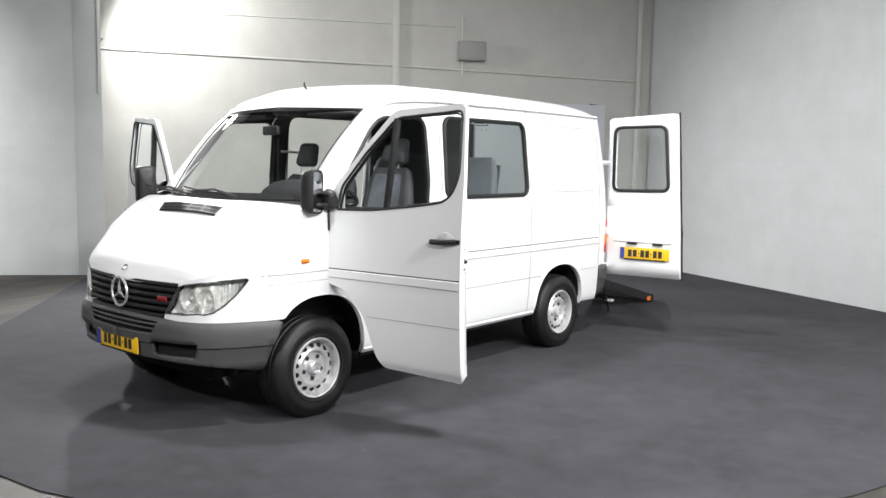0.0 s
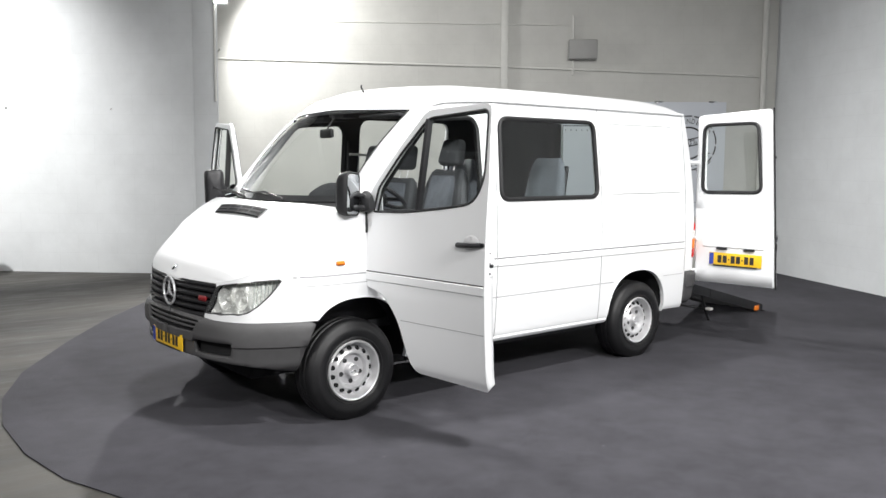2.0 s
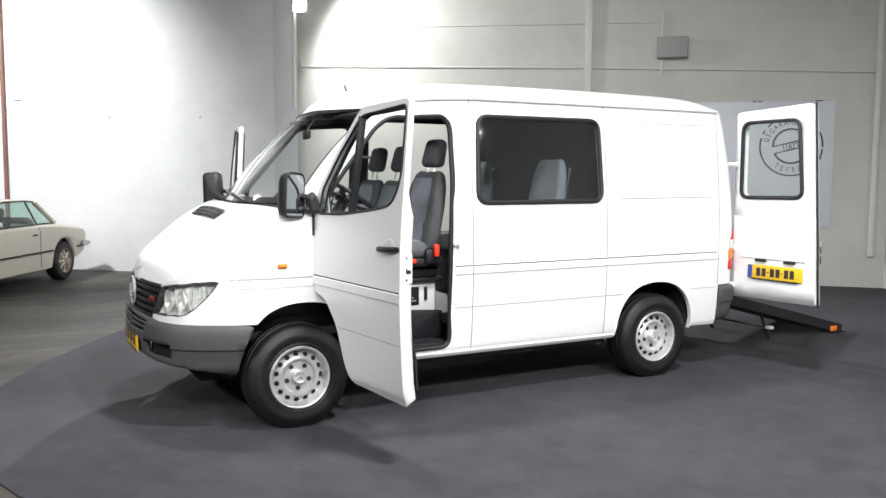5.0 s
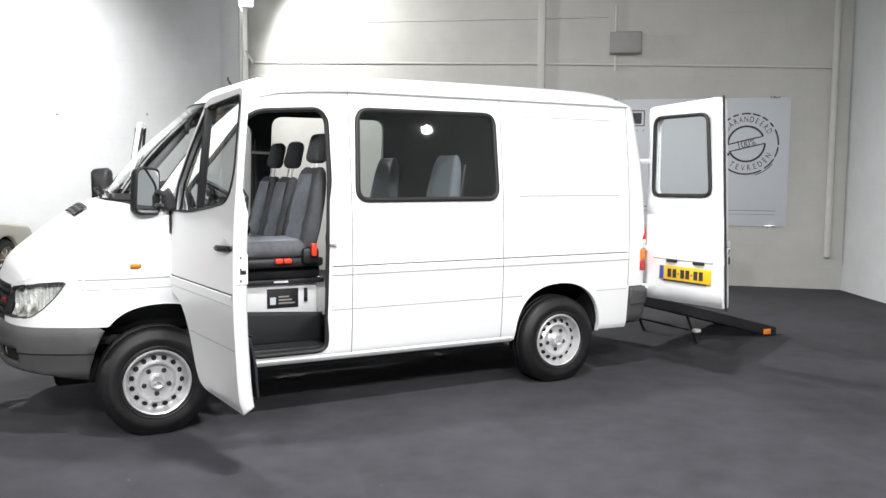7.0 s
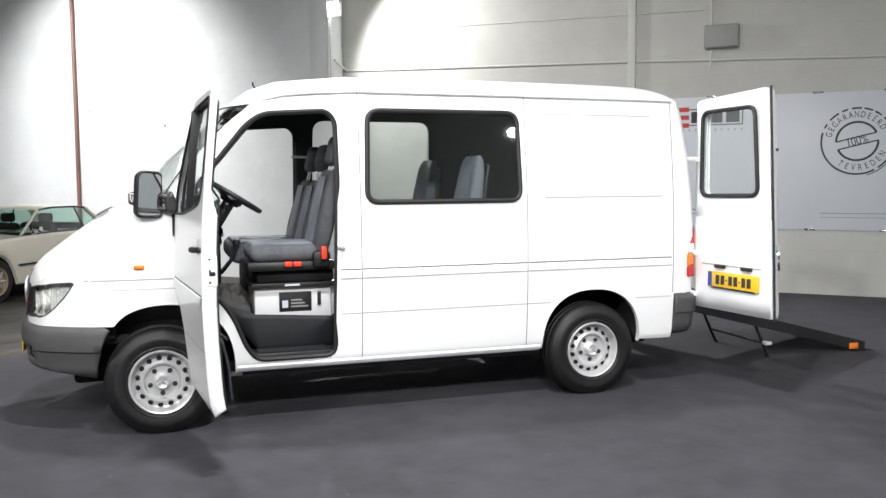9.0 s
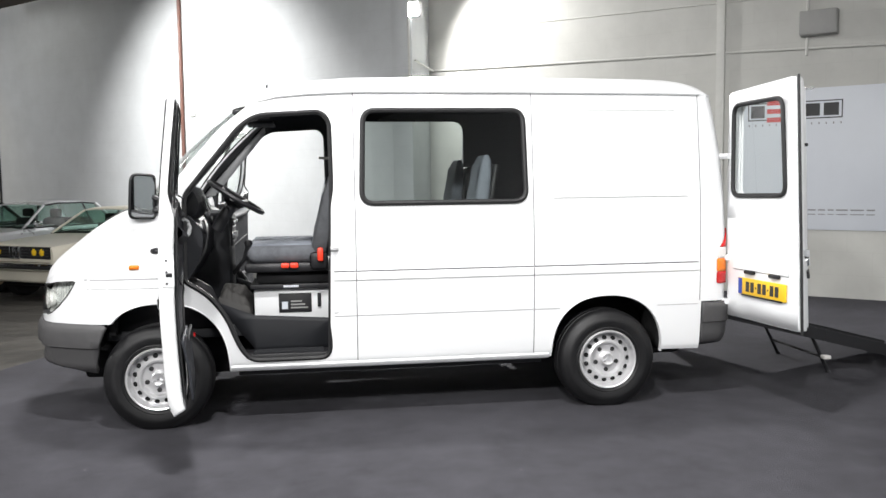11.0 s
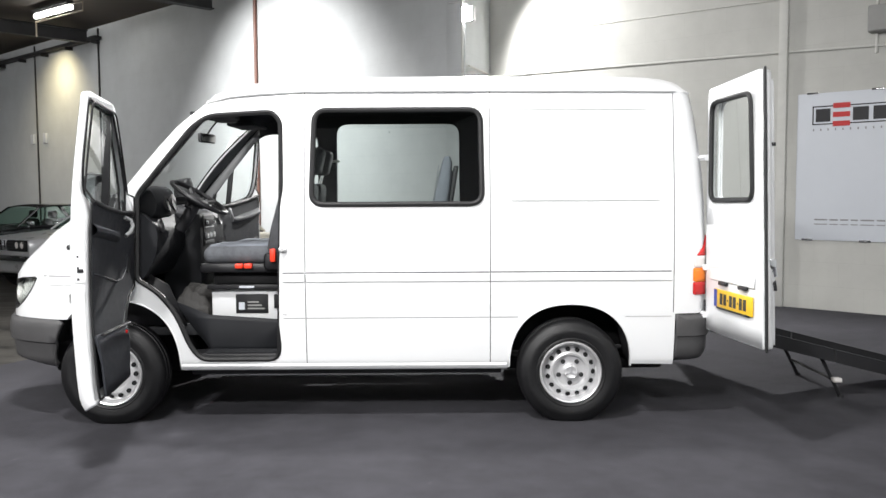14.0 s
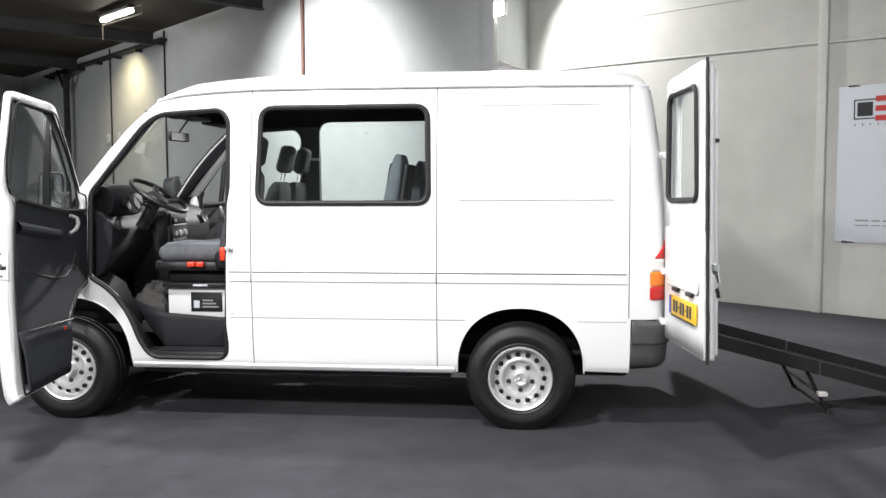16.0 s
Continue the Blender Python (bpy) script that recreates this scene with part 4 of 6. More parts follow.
# ---- front doors ----
FDOOR = rounded([(0.105, 0.90), (0.115, 1.47), (0.165, 1.555), (0.385, 1.81), (0.605, 2.035), (1.10, 2.06), (1.13, 2.04), (1.155, 1.6), (1.155, 0.358), (0.56, 0.375), (0.50, 0.45), (0.405, 0.72), (0.27, 0.86)],
                [0.02, 0.03, 0.05, 0.08, 0.06, 0.02, 0.02, 0.03, 0.02, 0.03, 0.06, 0.12, 0.05])
FWIN = [(0.180, 1.392), (0.215, 1.545), (0.40, 1.765), (0.625, 1.985), (1.098, 2.022), (1.112, 1.99), (1.122, 1.62), (1.05, 1.475), (0.80, 1.437), (0.46, 1.398)]
FWIN_R = [0.015, 0.03, 0.06, 0.05, 0.02, 0.02, 0.08, 0.08, 0.05, 0.08]
FTRIM = rounded([(0.17, 0.93), (0.17, 1.388), (0.46, 1.392), (0.80, 1.430), (1.095, 1.48), (1.10, 0.46), (0.62, 0.46), (0.54, 0.53), (0.45, 0.76), (0.30, 0.89)], 0.03)


def dense(loop, step=0.05):
    """The same closed outline with points no further apart than step."""
    pts = []
    for (a, b), (c, d) in zip(loop, loop[1:] + loop[:1]):
        n = max(1, int(math.hypot(c - a, d - b) / step))
        pts += [(a + (c - a) * k / n, b + (d - b) * k / n) for k in range(n)]
    return pts


def front_door(right):
    hinge = Vector((0.115, 0.035, 0))
    m = Matrix.Translation(hinge + Vector((0.020, 0.006 if right else -0.032, 0))) @ Matrix.Rotation(radians(-83.6 if not right else -78.5), 4, "Z") @ Matrix.Translation(-hinge)

    def put(bm):
        moved(bm, m)
        return flipped(bm, YC) if right else bm

    hole = rounded(FWIN, FWIN_R)
    cuts = lines(14, 0.10, 1.16)
    d = part("front_door", put(sheet(FDOOR, [hole], cuts, Z_CUTS, skin, (0, -1, 0), True)), WHITE, van, "open white front door")
    edge_line = dense(FDOOR)
    ringo = [skin(u, z, 0.0) for u, z in edge_line]
    ringi = [skin(u, z + (0.035 if z < 0.45 else 0), -0.036 - 0.039 * min(max((1.52 - z) / 0.1, 0), 1)) for u, z in edge_line]
    bm = loft([ringo + ringo[:1], ringi + ringi[:1]])
    bmesh.ops.recalc_face_normals(bm, faces=bm.faces)
    part("door_edge", put(bm), WHITE, d, thick=0.003)
    part("door_inner", put(sheet(FDOOR, [hole], cuts, Z_CUTS, lambda u, z: skin(u, z + (0.035 if z < 0.45 else 0), -0.036 - 0.039 * min(max((1.52 - z) / 0.1, 0), 1)), (0, 1, 0))), WHITE, d, thick=0.004)
    part("edge_seal", put(tube(bmesh.new(), [skin(u, z, -0.05 if z > 1.5 else -0.088) for u, z in dense([(p[0] + (0.62 - p[0]) * 0.10, p[1] + (1.2 - p[1]) * 0.06) for p in FDOOR])], 0.006, 6, True)), SEAL, d)

    def trim_at(u, z):
        puff = 0.012 * math.sin(min(max((z - 0.9) / 0.5, 0), 1) * math.pi)
        return skin(u, z, -0.082 - puff)
    part("trim_panel", put(sheet(FTRIM, [], lines(10, 0.2, 1.1), lines(14, 0.45, 1.45), trim_at, (0, 1, 0), True)), DOOR_TRIM, d, "dark grey moulded door trim", thick=0.0)
    # sloping armrest over a scoop, pull handle, crease and lower bin
    rows = []
    for i in range(15):
        w = i / 14
        u = 1.085 - 0.63 * w
        mid = 1.335 - 0.085 * w + 0.03 * max(w - 0.8, 0) * 5
        deep = 0.006 + 0.050 * math.sin(math.pi * min(w + 0.12, 1)) ** 0.6
        rows.append([skin(u, mid + dz, -0.086 - deep * k) for dz, k in ((0.030, 0.0), (0.020, 0.55), (0.004, 0.95), (-0.014, 1.0), (-0.028, 0.75), (-0.036, 0.3), (-0.040, 0.0))])
    part("armrest", put(face_to(loft(rows), (0, 1, 0))), DOOR_TRIM, d)
    part("trim_ridge", put(tube(bmesh.new(), [skin(u, z, -0.092) for u, z in ((1.07, 1.09), (0.92, 1.065), (0.76, 1.03), (0.60, 1.0), (0.48, 1.005), (0.38, 1.06), (0.35, 1.14))], 0.007, 6)), DOOR_TRIM, d)
    part("sill_cap", put(tube(bmesh.new(), [skin(u, curve_at([(0.17, 1.388), (0.46, 1.392), (0.80, 1.430), (1.095, 1.478)], u) + 0.008, -0.088) for u in (0.19, 0.35, 0.5, 0.65, 0.8, 0.95, 1.08)], 0.013, 7)), BLACK, d)
    part("door_bin", put(sheet(rounded([(0.60, 0.432), (1.11, 0.425), (1.115, 0.76), (0.475, 0.74)], 0.02), [], lines(6, 0.5, 1.1), lines(6, 0.43, 0.76), lambda u, z: skin(u, z, -0.10 - 0.03 * min((0.78 - z) * 6, 1)), (0, 1, 0))), DOOR_TRIM, d, thick=0.012)
    part("bin_edge", put(tube(bmesh.new(), [skin(u, 0.757 - (1.09 - u) * 0.03, -0.128) for u in (0.50, 0.65, 0.8, 0.95, 1.085)], 0.008, 6)), BLACK, d)
    part("speaker_mark", put(lathe(bmesh.new(), [(0, 0.012), (0.05, 0.012), (0.06, 0.0)], 20, Matrix.Translation(skin(0.33, 1.08, -0.085)) @ Matrix.Rotation(radians(-90), 4, "X"))), BLACK, d)
    part("inner_handle", put(tube(bmesh.new(), [skin(0.47, 1.262, -0.115), skin(0.43, 1.285, -0.135), skin(0.405, 1.32, -0.14), skin(0.40, 1.355, -0.125), skin(0.44, 1.372, -0.10)], 0.013, 8)), PILLAR_GREY, d)
    part("door_reflector", put(boxed(0.655, 0.675, 0.145, 0.155, 0.70, 0.72, 0.002)), RED, d)
    # glass and its seals
    g = sheet(hole, [], [], lines(6, 1.42, 2.0), lambda u, z: skin(u, z, -0.018), (0, -1, 0))
    pane = part("door_glass", put(g), GLASS, d, "clear door window")
    pane.visible_shadow = False
    for o in (0.001, -0.036):
        part("window_seal", put(tube(bmesh.new(), [skin(u, z, o) for u, z in hole], 0.0075, 6, True)), SEAL, d)
    part("quarter_bar", put(boxed(-0.014, 0.014, -0.018, 0.024, 0.0, 0.575, 0.004, 2, Matrix.Translation((0.574, 0.021, 1.410)) @ Matrix.Rotation(radians(5), 4, "Y") @ Matrix.Rotation(radians(-4.5), 4, "X"))), BLACK, d)
    # outside handle, mouldings
    part("handle_recess", put(lathe(bmesh.new(), [(0, 0.004), (0.05, 0.004), (0.06, -0.002)], 20, Matrix.Translation(skin(1.045, 1.247, -0.001)) @ Matrix.Rotation(radians(90), 4, "X") @ Matrix.Diagonal((1.1, 0.75, 1, 1)))), RECESS, d)
    h = [skin(u, 1.228 + 0.0015 * i, 0.012 + 0.020 * math.sin(math.pi * i / 6)) for i, u in enumerate([0.945 + 0.03 * k for k in range(7)])]
    part("door_handle", put(tube(bmesh.new(), h, 0.016, 8)), BLACK, d, "black pull handle")
    part("lock_barrel", put(lathe(bmesh.new(), [(0.013, 0), (0.013, 0.012), (0, 0.012)], 12, Matrix.Translation(skin(1.138, 1.238, 0.002)) @ Matrix.Rotation(radians(90), 4, "X"))), BLACK, d)
    part("side_moulding", put(moulding(0.11, 1.15, 0.935, 0.995)), WHITE, d)
    part("crease_shade", put(ribbon(along(0.11, 1.15, 0.998), 0.008, 0.0015)), SEAM, d)
    part("crease_shade", put(ribbon(along(0.44, 1.15, 0.705), 0.004, 0.0015)), CREASE_SHADE, d)
    # latch on the rear edge
    lp = part("latch_plate", put(boxed(1.1545, 1.1595, 0.012, 0.072, 1.05, 1.21, 0.004)), WHITE, d)
    for z in (1.07, 1.13, 1.19):
        part("latch_screw", put(boxed(1.158, 1.162, 0.028, 0.04, z - 0.006, z + 0.006, 0.002)), SEAM, lp)
    part("latch", put(boxed(1.157, 1.164, 0.03, 0.062, 1.105, 1.125, 0.002)), BLACK, d)
    return d


for right in (False, True):
    front_door(right)

# wing mirrors on the open doors
def wing_mirror(x, y, z, right):
    m = Matrix.Translation((x, y, z)) @ Matrix.Rotation(radians(-22 + 180 if right else 24), 4, "Z")
    shape = rounded([(-0.086, -0.142), (0.080, -0.148), (0.086, 0.134), (-0.068, 0.148)], [0.04, 0.035, 0.035, 0.05], 5)
    rows = [[(px * k, d, pz * k) for px, pz in shape] for k, d in ((0.94, -0.012), (1.0, -0.004), (1.0, 0.02), (0.93, 0.06), (0.74, 0.085), (0.4, 0.095), (0.02, 0.097))]
    bm = loft(rows, True)
    bmesh.ops.recalc_face_normals(bm, faces=bm.faces)
    h = part("wing_mirror", moved(bm, m), BLACK, van, "large black wing mirror on two arms")
    bm = bmesh.new()
    bm.faces.new([bm.verts.new((px * 0.89, -0.008, pz * 0.89)) for px, pz in shape])
    part("mirror_glass", moved(face_to(bm, (0, -1, 0)), m), material("mirror_silver", (0.62, 0.64, 0.66), 0.03, metal=1.0, vary=0.0), h)
    foot_y = 2 * YC + 0.04 if right else -0.04
    for dz in (-0.095, 0.0):
        part("mirror_arm", tube(bmesh.new(), [(x + 0.038, y + (0.06 if not right else -0.06), z + dz), (x + 0.085, (y + foot_y) / 2, z + dz * 0.8 - 0.015), (0.085, foot_y, 1.47 + dz * 0.6)], 0.017, 7), BLACK, h)
    bm = loft([[(0.085 + (x - 0.085) * k, y, 1.45 + (z - 1.45) * k) for x, z in rounded([(0.045, 1.385), (0.125, 1.385), (0.125, 1.45), (0.09, 1.535), (0.045, 1.50)], 0.02)] for y, k in ((0.0, 1.0), (-0.035, 0.96), (-0.065, 0.8), (-0.08, 0.6))], True)
    n = len(bm.verts) // 4
    bm.faces.new([v for v in bm.verts[-n:]])
    bmesh.ops.recalc_face_normals(bm, faces=bm.faces)
    part("mirror_foot", flipped(bm, YC) if right else bm, BLACK, h)


wing_mirror(-0.042, -0.036, 1.510, False)
wing_mirror(-0.06, 1.96, 1.502, True)

# ---- rear doors, folded back ----
def rear_door(right):
    d = Vector((0.125, -0.992, 0)).normalized()
    n = Vector((-0.992, -0.125, 0)).normalized()
    h = Vector((3.888, 0.06, 0))

    def at(q, z, off=0.0):
        p = h + d * q + n * off
        return (p.x, p.y, z)

    def put(bm):
        return flipped(bm, YC) if right else bm

    outline = rounded([(0.035, 0.615), (0.80, 0.615), (0.765, 1.3), (0.715, 2.21), (0.02, 2.165), (0.02, 1.3)], [0.02, 0.02, 0.0, 0.05, 0.05, 0])
    win = rounded([(0.085, 1.455), (0.645, 1.465), (0.595, 2.085), (0.085, 2.075)], 0.07, 5)
    r = part("rear_door", put(sheet(outline, [win], lines(6, 0.02, 0.8), lines(14, 0.62, 2.2), at, n)), WHITE, van, "white rear door folded back along the van", thick=0.03)
    ro, ri = [at(q, z, 0) for q, z in outline], [at(q, z, -0.055) for q, z in outline]
    bm = loft([ro + ro[:1], ri + ri[:1]])
    bmesh.ops.recalc_face_normals(bm, faces=bm.faces)
    part("door_edge", put(bm), WHITE, r, thick=0.003)
    inner = [((q - 0.4) * 0.93 + 0.415, (z - 1.4) * 0.955 + 1.385) for q, z in outline]
    part("door_inner", put(sheet(inner, [win], [], [], lambda q, z: at(q, z, -0.075), -n)), WHITE, r, thick=0.004)
    rj = [at(q, z, -0.075) for q, z in inner]
    rk = [at(q, z, -0.05) for q, z in inner]
    bm = loft([rk + rk[:1], rj + rj[:1]])
    bmesh.ops.recalc_face_normals(bm, faces=bm.faces)
    part("door_step", put(bm), WHITE, r, thick=0.003)
    part("door_gasket", put(tube(bmesh.new(), [at(q, z, -0.012) for q, z in [(0.808, 0.60), (0.79, 1.0), (0.773, 1.3), (0.748, 1.75), (0.722, 2.215)]], 0.009, 6)), SEAL, r)
    pane = part("rear_window", put(sheet(win, [], [], [], lambda q, z: at(q, z, -0.006), n)), GLASS, r, "clear rear window")
    pane.visible_shadow = False
    part("window_seal", put(tube(bmesh.new(), [at(q, z, 0.003) for q, z in win], 0.016, 8, True)), SEAL, pane)
    for z in (0.71, 1.02, 1.73):
        bm = bmesh.new()
        a, b = Vector(at(-0.075, z, 0.012)), Vector(at(0.05, z, 0.012))
        tube(bm, [a, a.lerp(b, 0.5), b], 0.022, 6)
        part("hinge", put(bm), WHITE, r)
    if not right:
        bm = loft([[at(q, z, o) for q in (0.11, 0.3, 0.5, 0.69)] for z, o in ((1.022, 0.0), (1.012, 0.005), (0.985, 0.006), (0.955, 0.010), (0.945, 0.0))])
        part("plate_ledge", face_to(bm, n), WHITE, r)
        for q in (0.30, 0.56):
            a = at(q, 0.940, 0.012)
            part("plate_lamp", boxed(-0.05, 0.05, -0.012, 0.012, -0.012, 0.012, 0.006, 2, Matrix.Translation(a) @ Matrix.Rotation(math.atan2(d.y, d.x), 4, "Z")), BLACK, r)
        turn = Matrix((( d.x, 0, n.x, 0), (d.y, 0, n.y, 0), (0, 1, 0, 0), (0, 0, 0, 1)))
        number_plate(Matrix.Translation(at(0.43, 0.842, 0.006)) @ turn, r, 0.50, 0.115)
        for z in (1.05, 0.97):
            part("lock_gear", tube(bmesh.new(), [at(0.765, z, -0.05), at(0.772, z + 0.03, -0.07), at(0.768, z - 0.02, -0.078)], 0.012, 6), BLACK if z < 1 else CHROME, r)
        part("lock_bolt", boxed(-0.012, 0.03, -0.02, 0.02, -0.03, 0.03, 0.004, 2, Matrix.Translation(at(0.757, 1.10, -0.05))), CHROME, r)
        part("stay_hook", boxed(-0.012, 0.03, -0.01, 0.01, -0.01, 0.01, 0.003, 2, Matrix.Translation(at(0.728, 1.78, -0.05))), BLACK, r)


def number_plate(m, parent, w, h):
    """A yellow plate with a blue band; its writing is kept as plain bars."""
    p = part("number_plate", moved(boxed(-w / 2, w / 2, -h / 2, h / 2, 0.0, 0.008, 0.003), m), YELLOW, parent, "yellow number plate with a blue band")
    part("plate_band", moved(boxed(-w / 2 + 0.004, -w / 2 + 0.045, -h / 2 + 0.004, h / 2 - 0.004, 0.0085, 0.0095), m), BLUE, p)
    at = -w / 2 + 0.085
    for k, wide in enumerate((0.038, 0.038, 0.014, 0.038, 0.038, 0.014, 0.038, 0.038)):
        tall = h * 0.3 if wide > 0.02 else 0.006
        part("plate_bar", moved(boxed(at, at + wide, -tall, tall, 0.0085, 0.0095), m), PLATE_INK, p)
        at += wide + 0.0125
    part("plate_frame", moved(boxed(-w * 0.42, w * 0.42, -h / 2 - 0.008, -h / 2 + 0.004, 0.0, 0.011, 0.002), m), BLACK, p)


rear_door(False)
rear_door(True)
number_plate(Matrix.Translation((-0.879, YC + 0.01, 0.512)) @ Matrix(((0, 0, -1, 0), (-1, 0, 0, 0), (0, 1, 0, 0), (0, 0, 0, 1))) @ Matrix.Rotation(radians(0), 4, "X"), van, 0.50, 0.11)

# tail lamps
for side in (0, 1):
    for z0, z1, a, mat, name in ((0.842, 0.925, 3.772, RED, "tail_lamp_red"), (0.927, 1.018, 3.772, ORANGE, "tail_lamp_amber"), (1.02, 1.095, 3.776, CLEAR_LENS, "tail_lamp_clear"), (1.097, 1.225, 3.79, RED, "tail_lamp_red")):
        top_a = a if z1 < 1.2 else 3.91
        o = [(a, z0), (3.955, z0), (3.955, z1), (top_a, z1)]
        bm = sheet(rounded(o, [0.012, 0.004, 0.01, 0.012]), [], U_CUTS, lines(4, z0, z1), lambda u, z: skin(u, z, 0.012), (0.4, -1, 0))
        part("tail_lamp", flipped(bm, YC) if side else bm, mat, van, thick=0.012)
# small lamps, aerial, vents, wipers
for side in (0, 1):
    bm = sheet(rounded([(-0.146, 1.048), (-0.084, 1.048), (-0.084, 1.076), (-0.146, 1.076)], 0.010), [], [], [], lambda u, z: skin(u, z, 0.010), (0, -1, 0))
    part("side_indicator", flipped(bm, YC) if side else bm, ORANGE, van, "small amber side indicator", thick=0.012)
    bm = ribbon(along(-0.46, 0.095, 0.985, 10), 0.008, 0.001)
    part("crease_shade", flipped(bm, YC) if side else bm, CREASE_SHADE, van)
    bm = ribbon(along(-0.44, 0.095, 0.925, 10), 0.004, 0.001)
    part("crease_shade", flipped(bm, YC) if side else bm, CREASE_SHADE, van)
    # black bar standing in for the dark hinge gap below the mirror foot
    bm = tube(bmesh.new(), [skin(0.094, 1.25 + 0.03 * k, 0.004) for k in range(6)], 0.008, 6)
    part("hinge_shade_bar", flipped(bm, YC) if side else bm, SEAL, van)
    bm = ribbon(upright(0.10, 0.92, 1.42, 8), 0.008, 0.001, False)
    part("panel_gap", flipped(bm, YC) if side else bm, SEAM, van)
part("aerial", tube(bmesh.new(), [(0.72, 0.93, 2.245), (0.70, 0.93, 2.275), (0.69, 0.93, 2.292), (0.695, 0.93, 2.308)], 0.007, 6), BLACK, van)


def bonnet_at(x, y):
    """Height of the bonnet over a place in the plan."""
    best = min((hood_row(u, z) for u, z in HOOD_EDGE[:14]), key=lambda r: min(math.hypot(p[0] - x, p[1] - y) for p in r))
    others = sorted((min((math.hypot(p[0] - x, p[1] - y), p[2]) for p in hood_row(u, z)) for u, z in HOOD_EDGE[:14]))[:3]
    w = [1 / (d + 0.004) for d, _ in others]
    return sum(k * h for k, (_, h) in zip(w, others)) / sum(w)


corners = [Vector((x, y, bonnet_at(x, y))) for x, y in ((-0.402, 0.56), (-0.402, 1.22), (-0.318, 1.29), (-0.315, 0.585))]


def vent_at(a, b, up=0.0):
    p = corners[0].lerp(corners[1], b).lerp(corners[3].lerp(corners[2], b), a)
    return p + Vector((0, 0, up + 0.010 + 0.014 * (1 - (2 * b - 1) ** 2)))


v = part("bonnet_vent", face_to(loft([[vent_at(a, b / 10, up) for b in range(11)] for a, up in ((0.0, -0.004), (0.02, 0.006), (0.98, 0.006), (1.0, -0.004))]), (0, 0, 1)), GRILLE_BLACK, van, "black slotted vent in the bonnet")
for k in range(4):
    for row in (0.3, 0.7):
        b0, b1 = 0.03 + 0.24 * k, 0.03 + 0.24 * k + 0.21
        part("vent_slot", face_to(loft([[vent_at(a, b0 + (b1 - b0) * j / 3, 0.0075) for j in range(4)] for a in (row - 0.12, row + 0.12)]), (0, 0, 1)), CAVITY_SHADE, v)
for y0, y1 in ((0.62, 1.12), (1.20, 1.66)):
    a, b = Vector((-0.175, y0, 1.452)), Vector((-0.135, y1, 1.482))
    w = part("wiper", tube(bmesh.new(), [a, a.lerp(b, 0.5) + Vector((-0.03, 0, 0.03)), b], 0.009, 6), BLACK, van, "black windscreen wiper")
    c = b + Vector((0.02, -0.28, -0.02))
    part("wiper_blade", tube(bmesh.new(), [c, b + Vector((-0.01, 0, 0.0)), b + Vector((0.03, 0.24, 0.02))], 0.006, 6), BLACK, w)

# the sliding door, run back along the far flank
bm = sheet(rounded([(2.34, 0.50), (3.44, 0.50), (3.43, 2.09), (2.36, 2.09)], 0.1), [rounded([(2.44, 1.44), (3.34, 1.44), (3.33, 2.03), (2.45, 2.03)], 0.08)], lines(8, 2.34, 3.44), Z_CUTS, lambda u, z: skin(min(u, 3.69), z, 0.07), (0, -1, 0))
part("sliding_door", flipped(bm, YC), WHITE, van, "white sliding door run back", thick=0.04, inner=LINING)

# black wedges on the flank paint the shade of the jamb beside the hinge
for side in (0, 1):
    rows = [[skin(0.128, z, 0.002), skin(0.128 + w, z, 0.002)] for z, w in ((0.99, 0.006), (1.15, 0.016), (1.30, 0.03), (1.42, 0.04))]
    bm = face_to(loft(rows), (0, -1, 0))
    part("hinge_gap_shade", flipped(bm, YC) if side else bm, SEAL, van)
part("grab_rail", tube(bmesh.new(), [(1.07, 1.67, 1.782), (1.32, 1.65, 1.772)], 0.012, 6), PALE_PIPE, van)

# ---- inside the van ----
part("cab_floor", boxed(-0.35, 1.2, 0.20, 2 * YC - 0.20, 0.56, 0.64, 0.01), LINING, van, "black rubber cab floor")
part("load_floor", boxed(1.2, 2.57, 0.10, 2 * YC - 0.10, 0.54, 0.60, 0.005), LINING, van)
part("load_floor", boxed(2.57, 3.82, 0.42, 2 * YC - 0.42, 0.54, 0.60, 0.005), LINING, van)
for side in (0, 1):
    bm = boxed(0.50, 1.12, 0.05, 0.22, 0.40, 0.465, 0.015)
    st = part("step_tread", flipped(bm, YC) if side else bm, BLACK, van, "ribbed black entrance step")
    for k in range(6):
        y = 0.065 + 0.022 * k
        bm = boxed(0.60, 1.06, y, y + 0.010, 0.464, 0.472, 0.002)
        part("tread_rib", flipped(bm, YC) if side else bm, GREY_TRIM, st)
    bm = sheet([(0.35, 0.80), (0.62, 0.45), (1.135, 0.45), (1.135, 0.665), (0.60, 0.70)], [], [], lines(8, 0.46, 0.70), lambda u, z: (u, 0.20 - 0.06 * (0.70 - z) - 0.01 * math.sin(math.pi * min(max((z - 0.45) / 0.25, 0), 1)), z), (0, -1, 0))
    part("step_riser", flipped(bm, YC) if side else bm, GREY_TRIM, van, thick=0.01)
    bm = sheet([(-0.35, 0.62), (0.45, 0.62), (0.33, 0.90), (0.17, 1.0), (-0.30, 1.0)], [], [], [], lambda u, z: (u, 0.20, z), (0, -1, 0))
    part("wheel_box", flipped(bm, YC) if side else bm, BLACK, van, thick=0.01)
# crumpled cover heaped in front of the driver's seat box
heap = bmesh.new()
grid = []
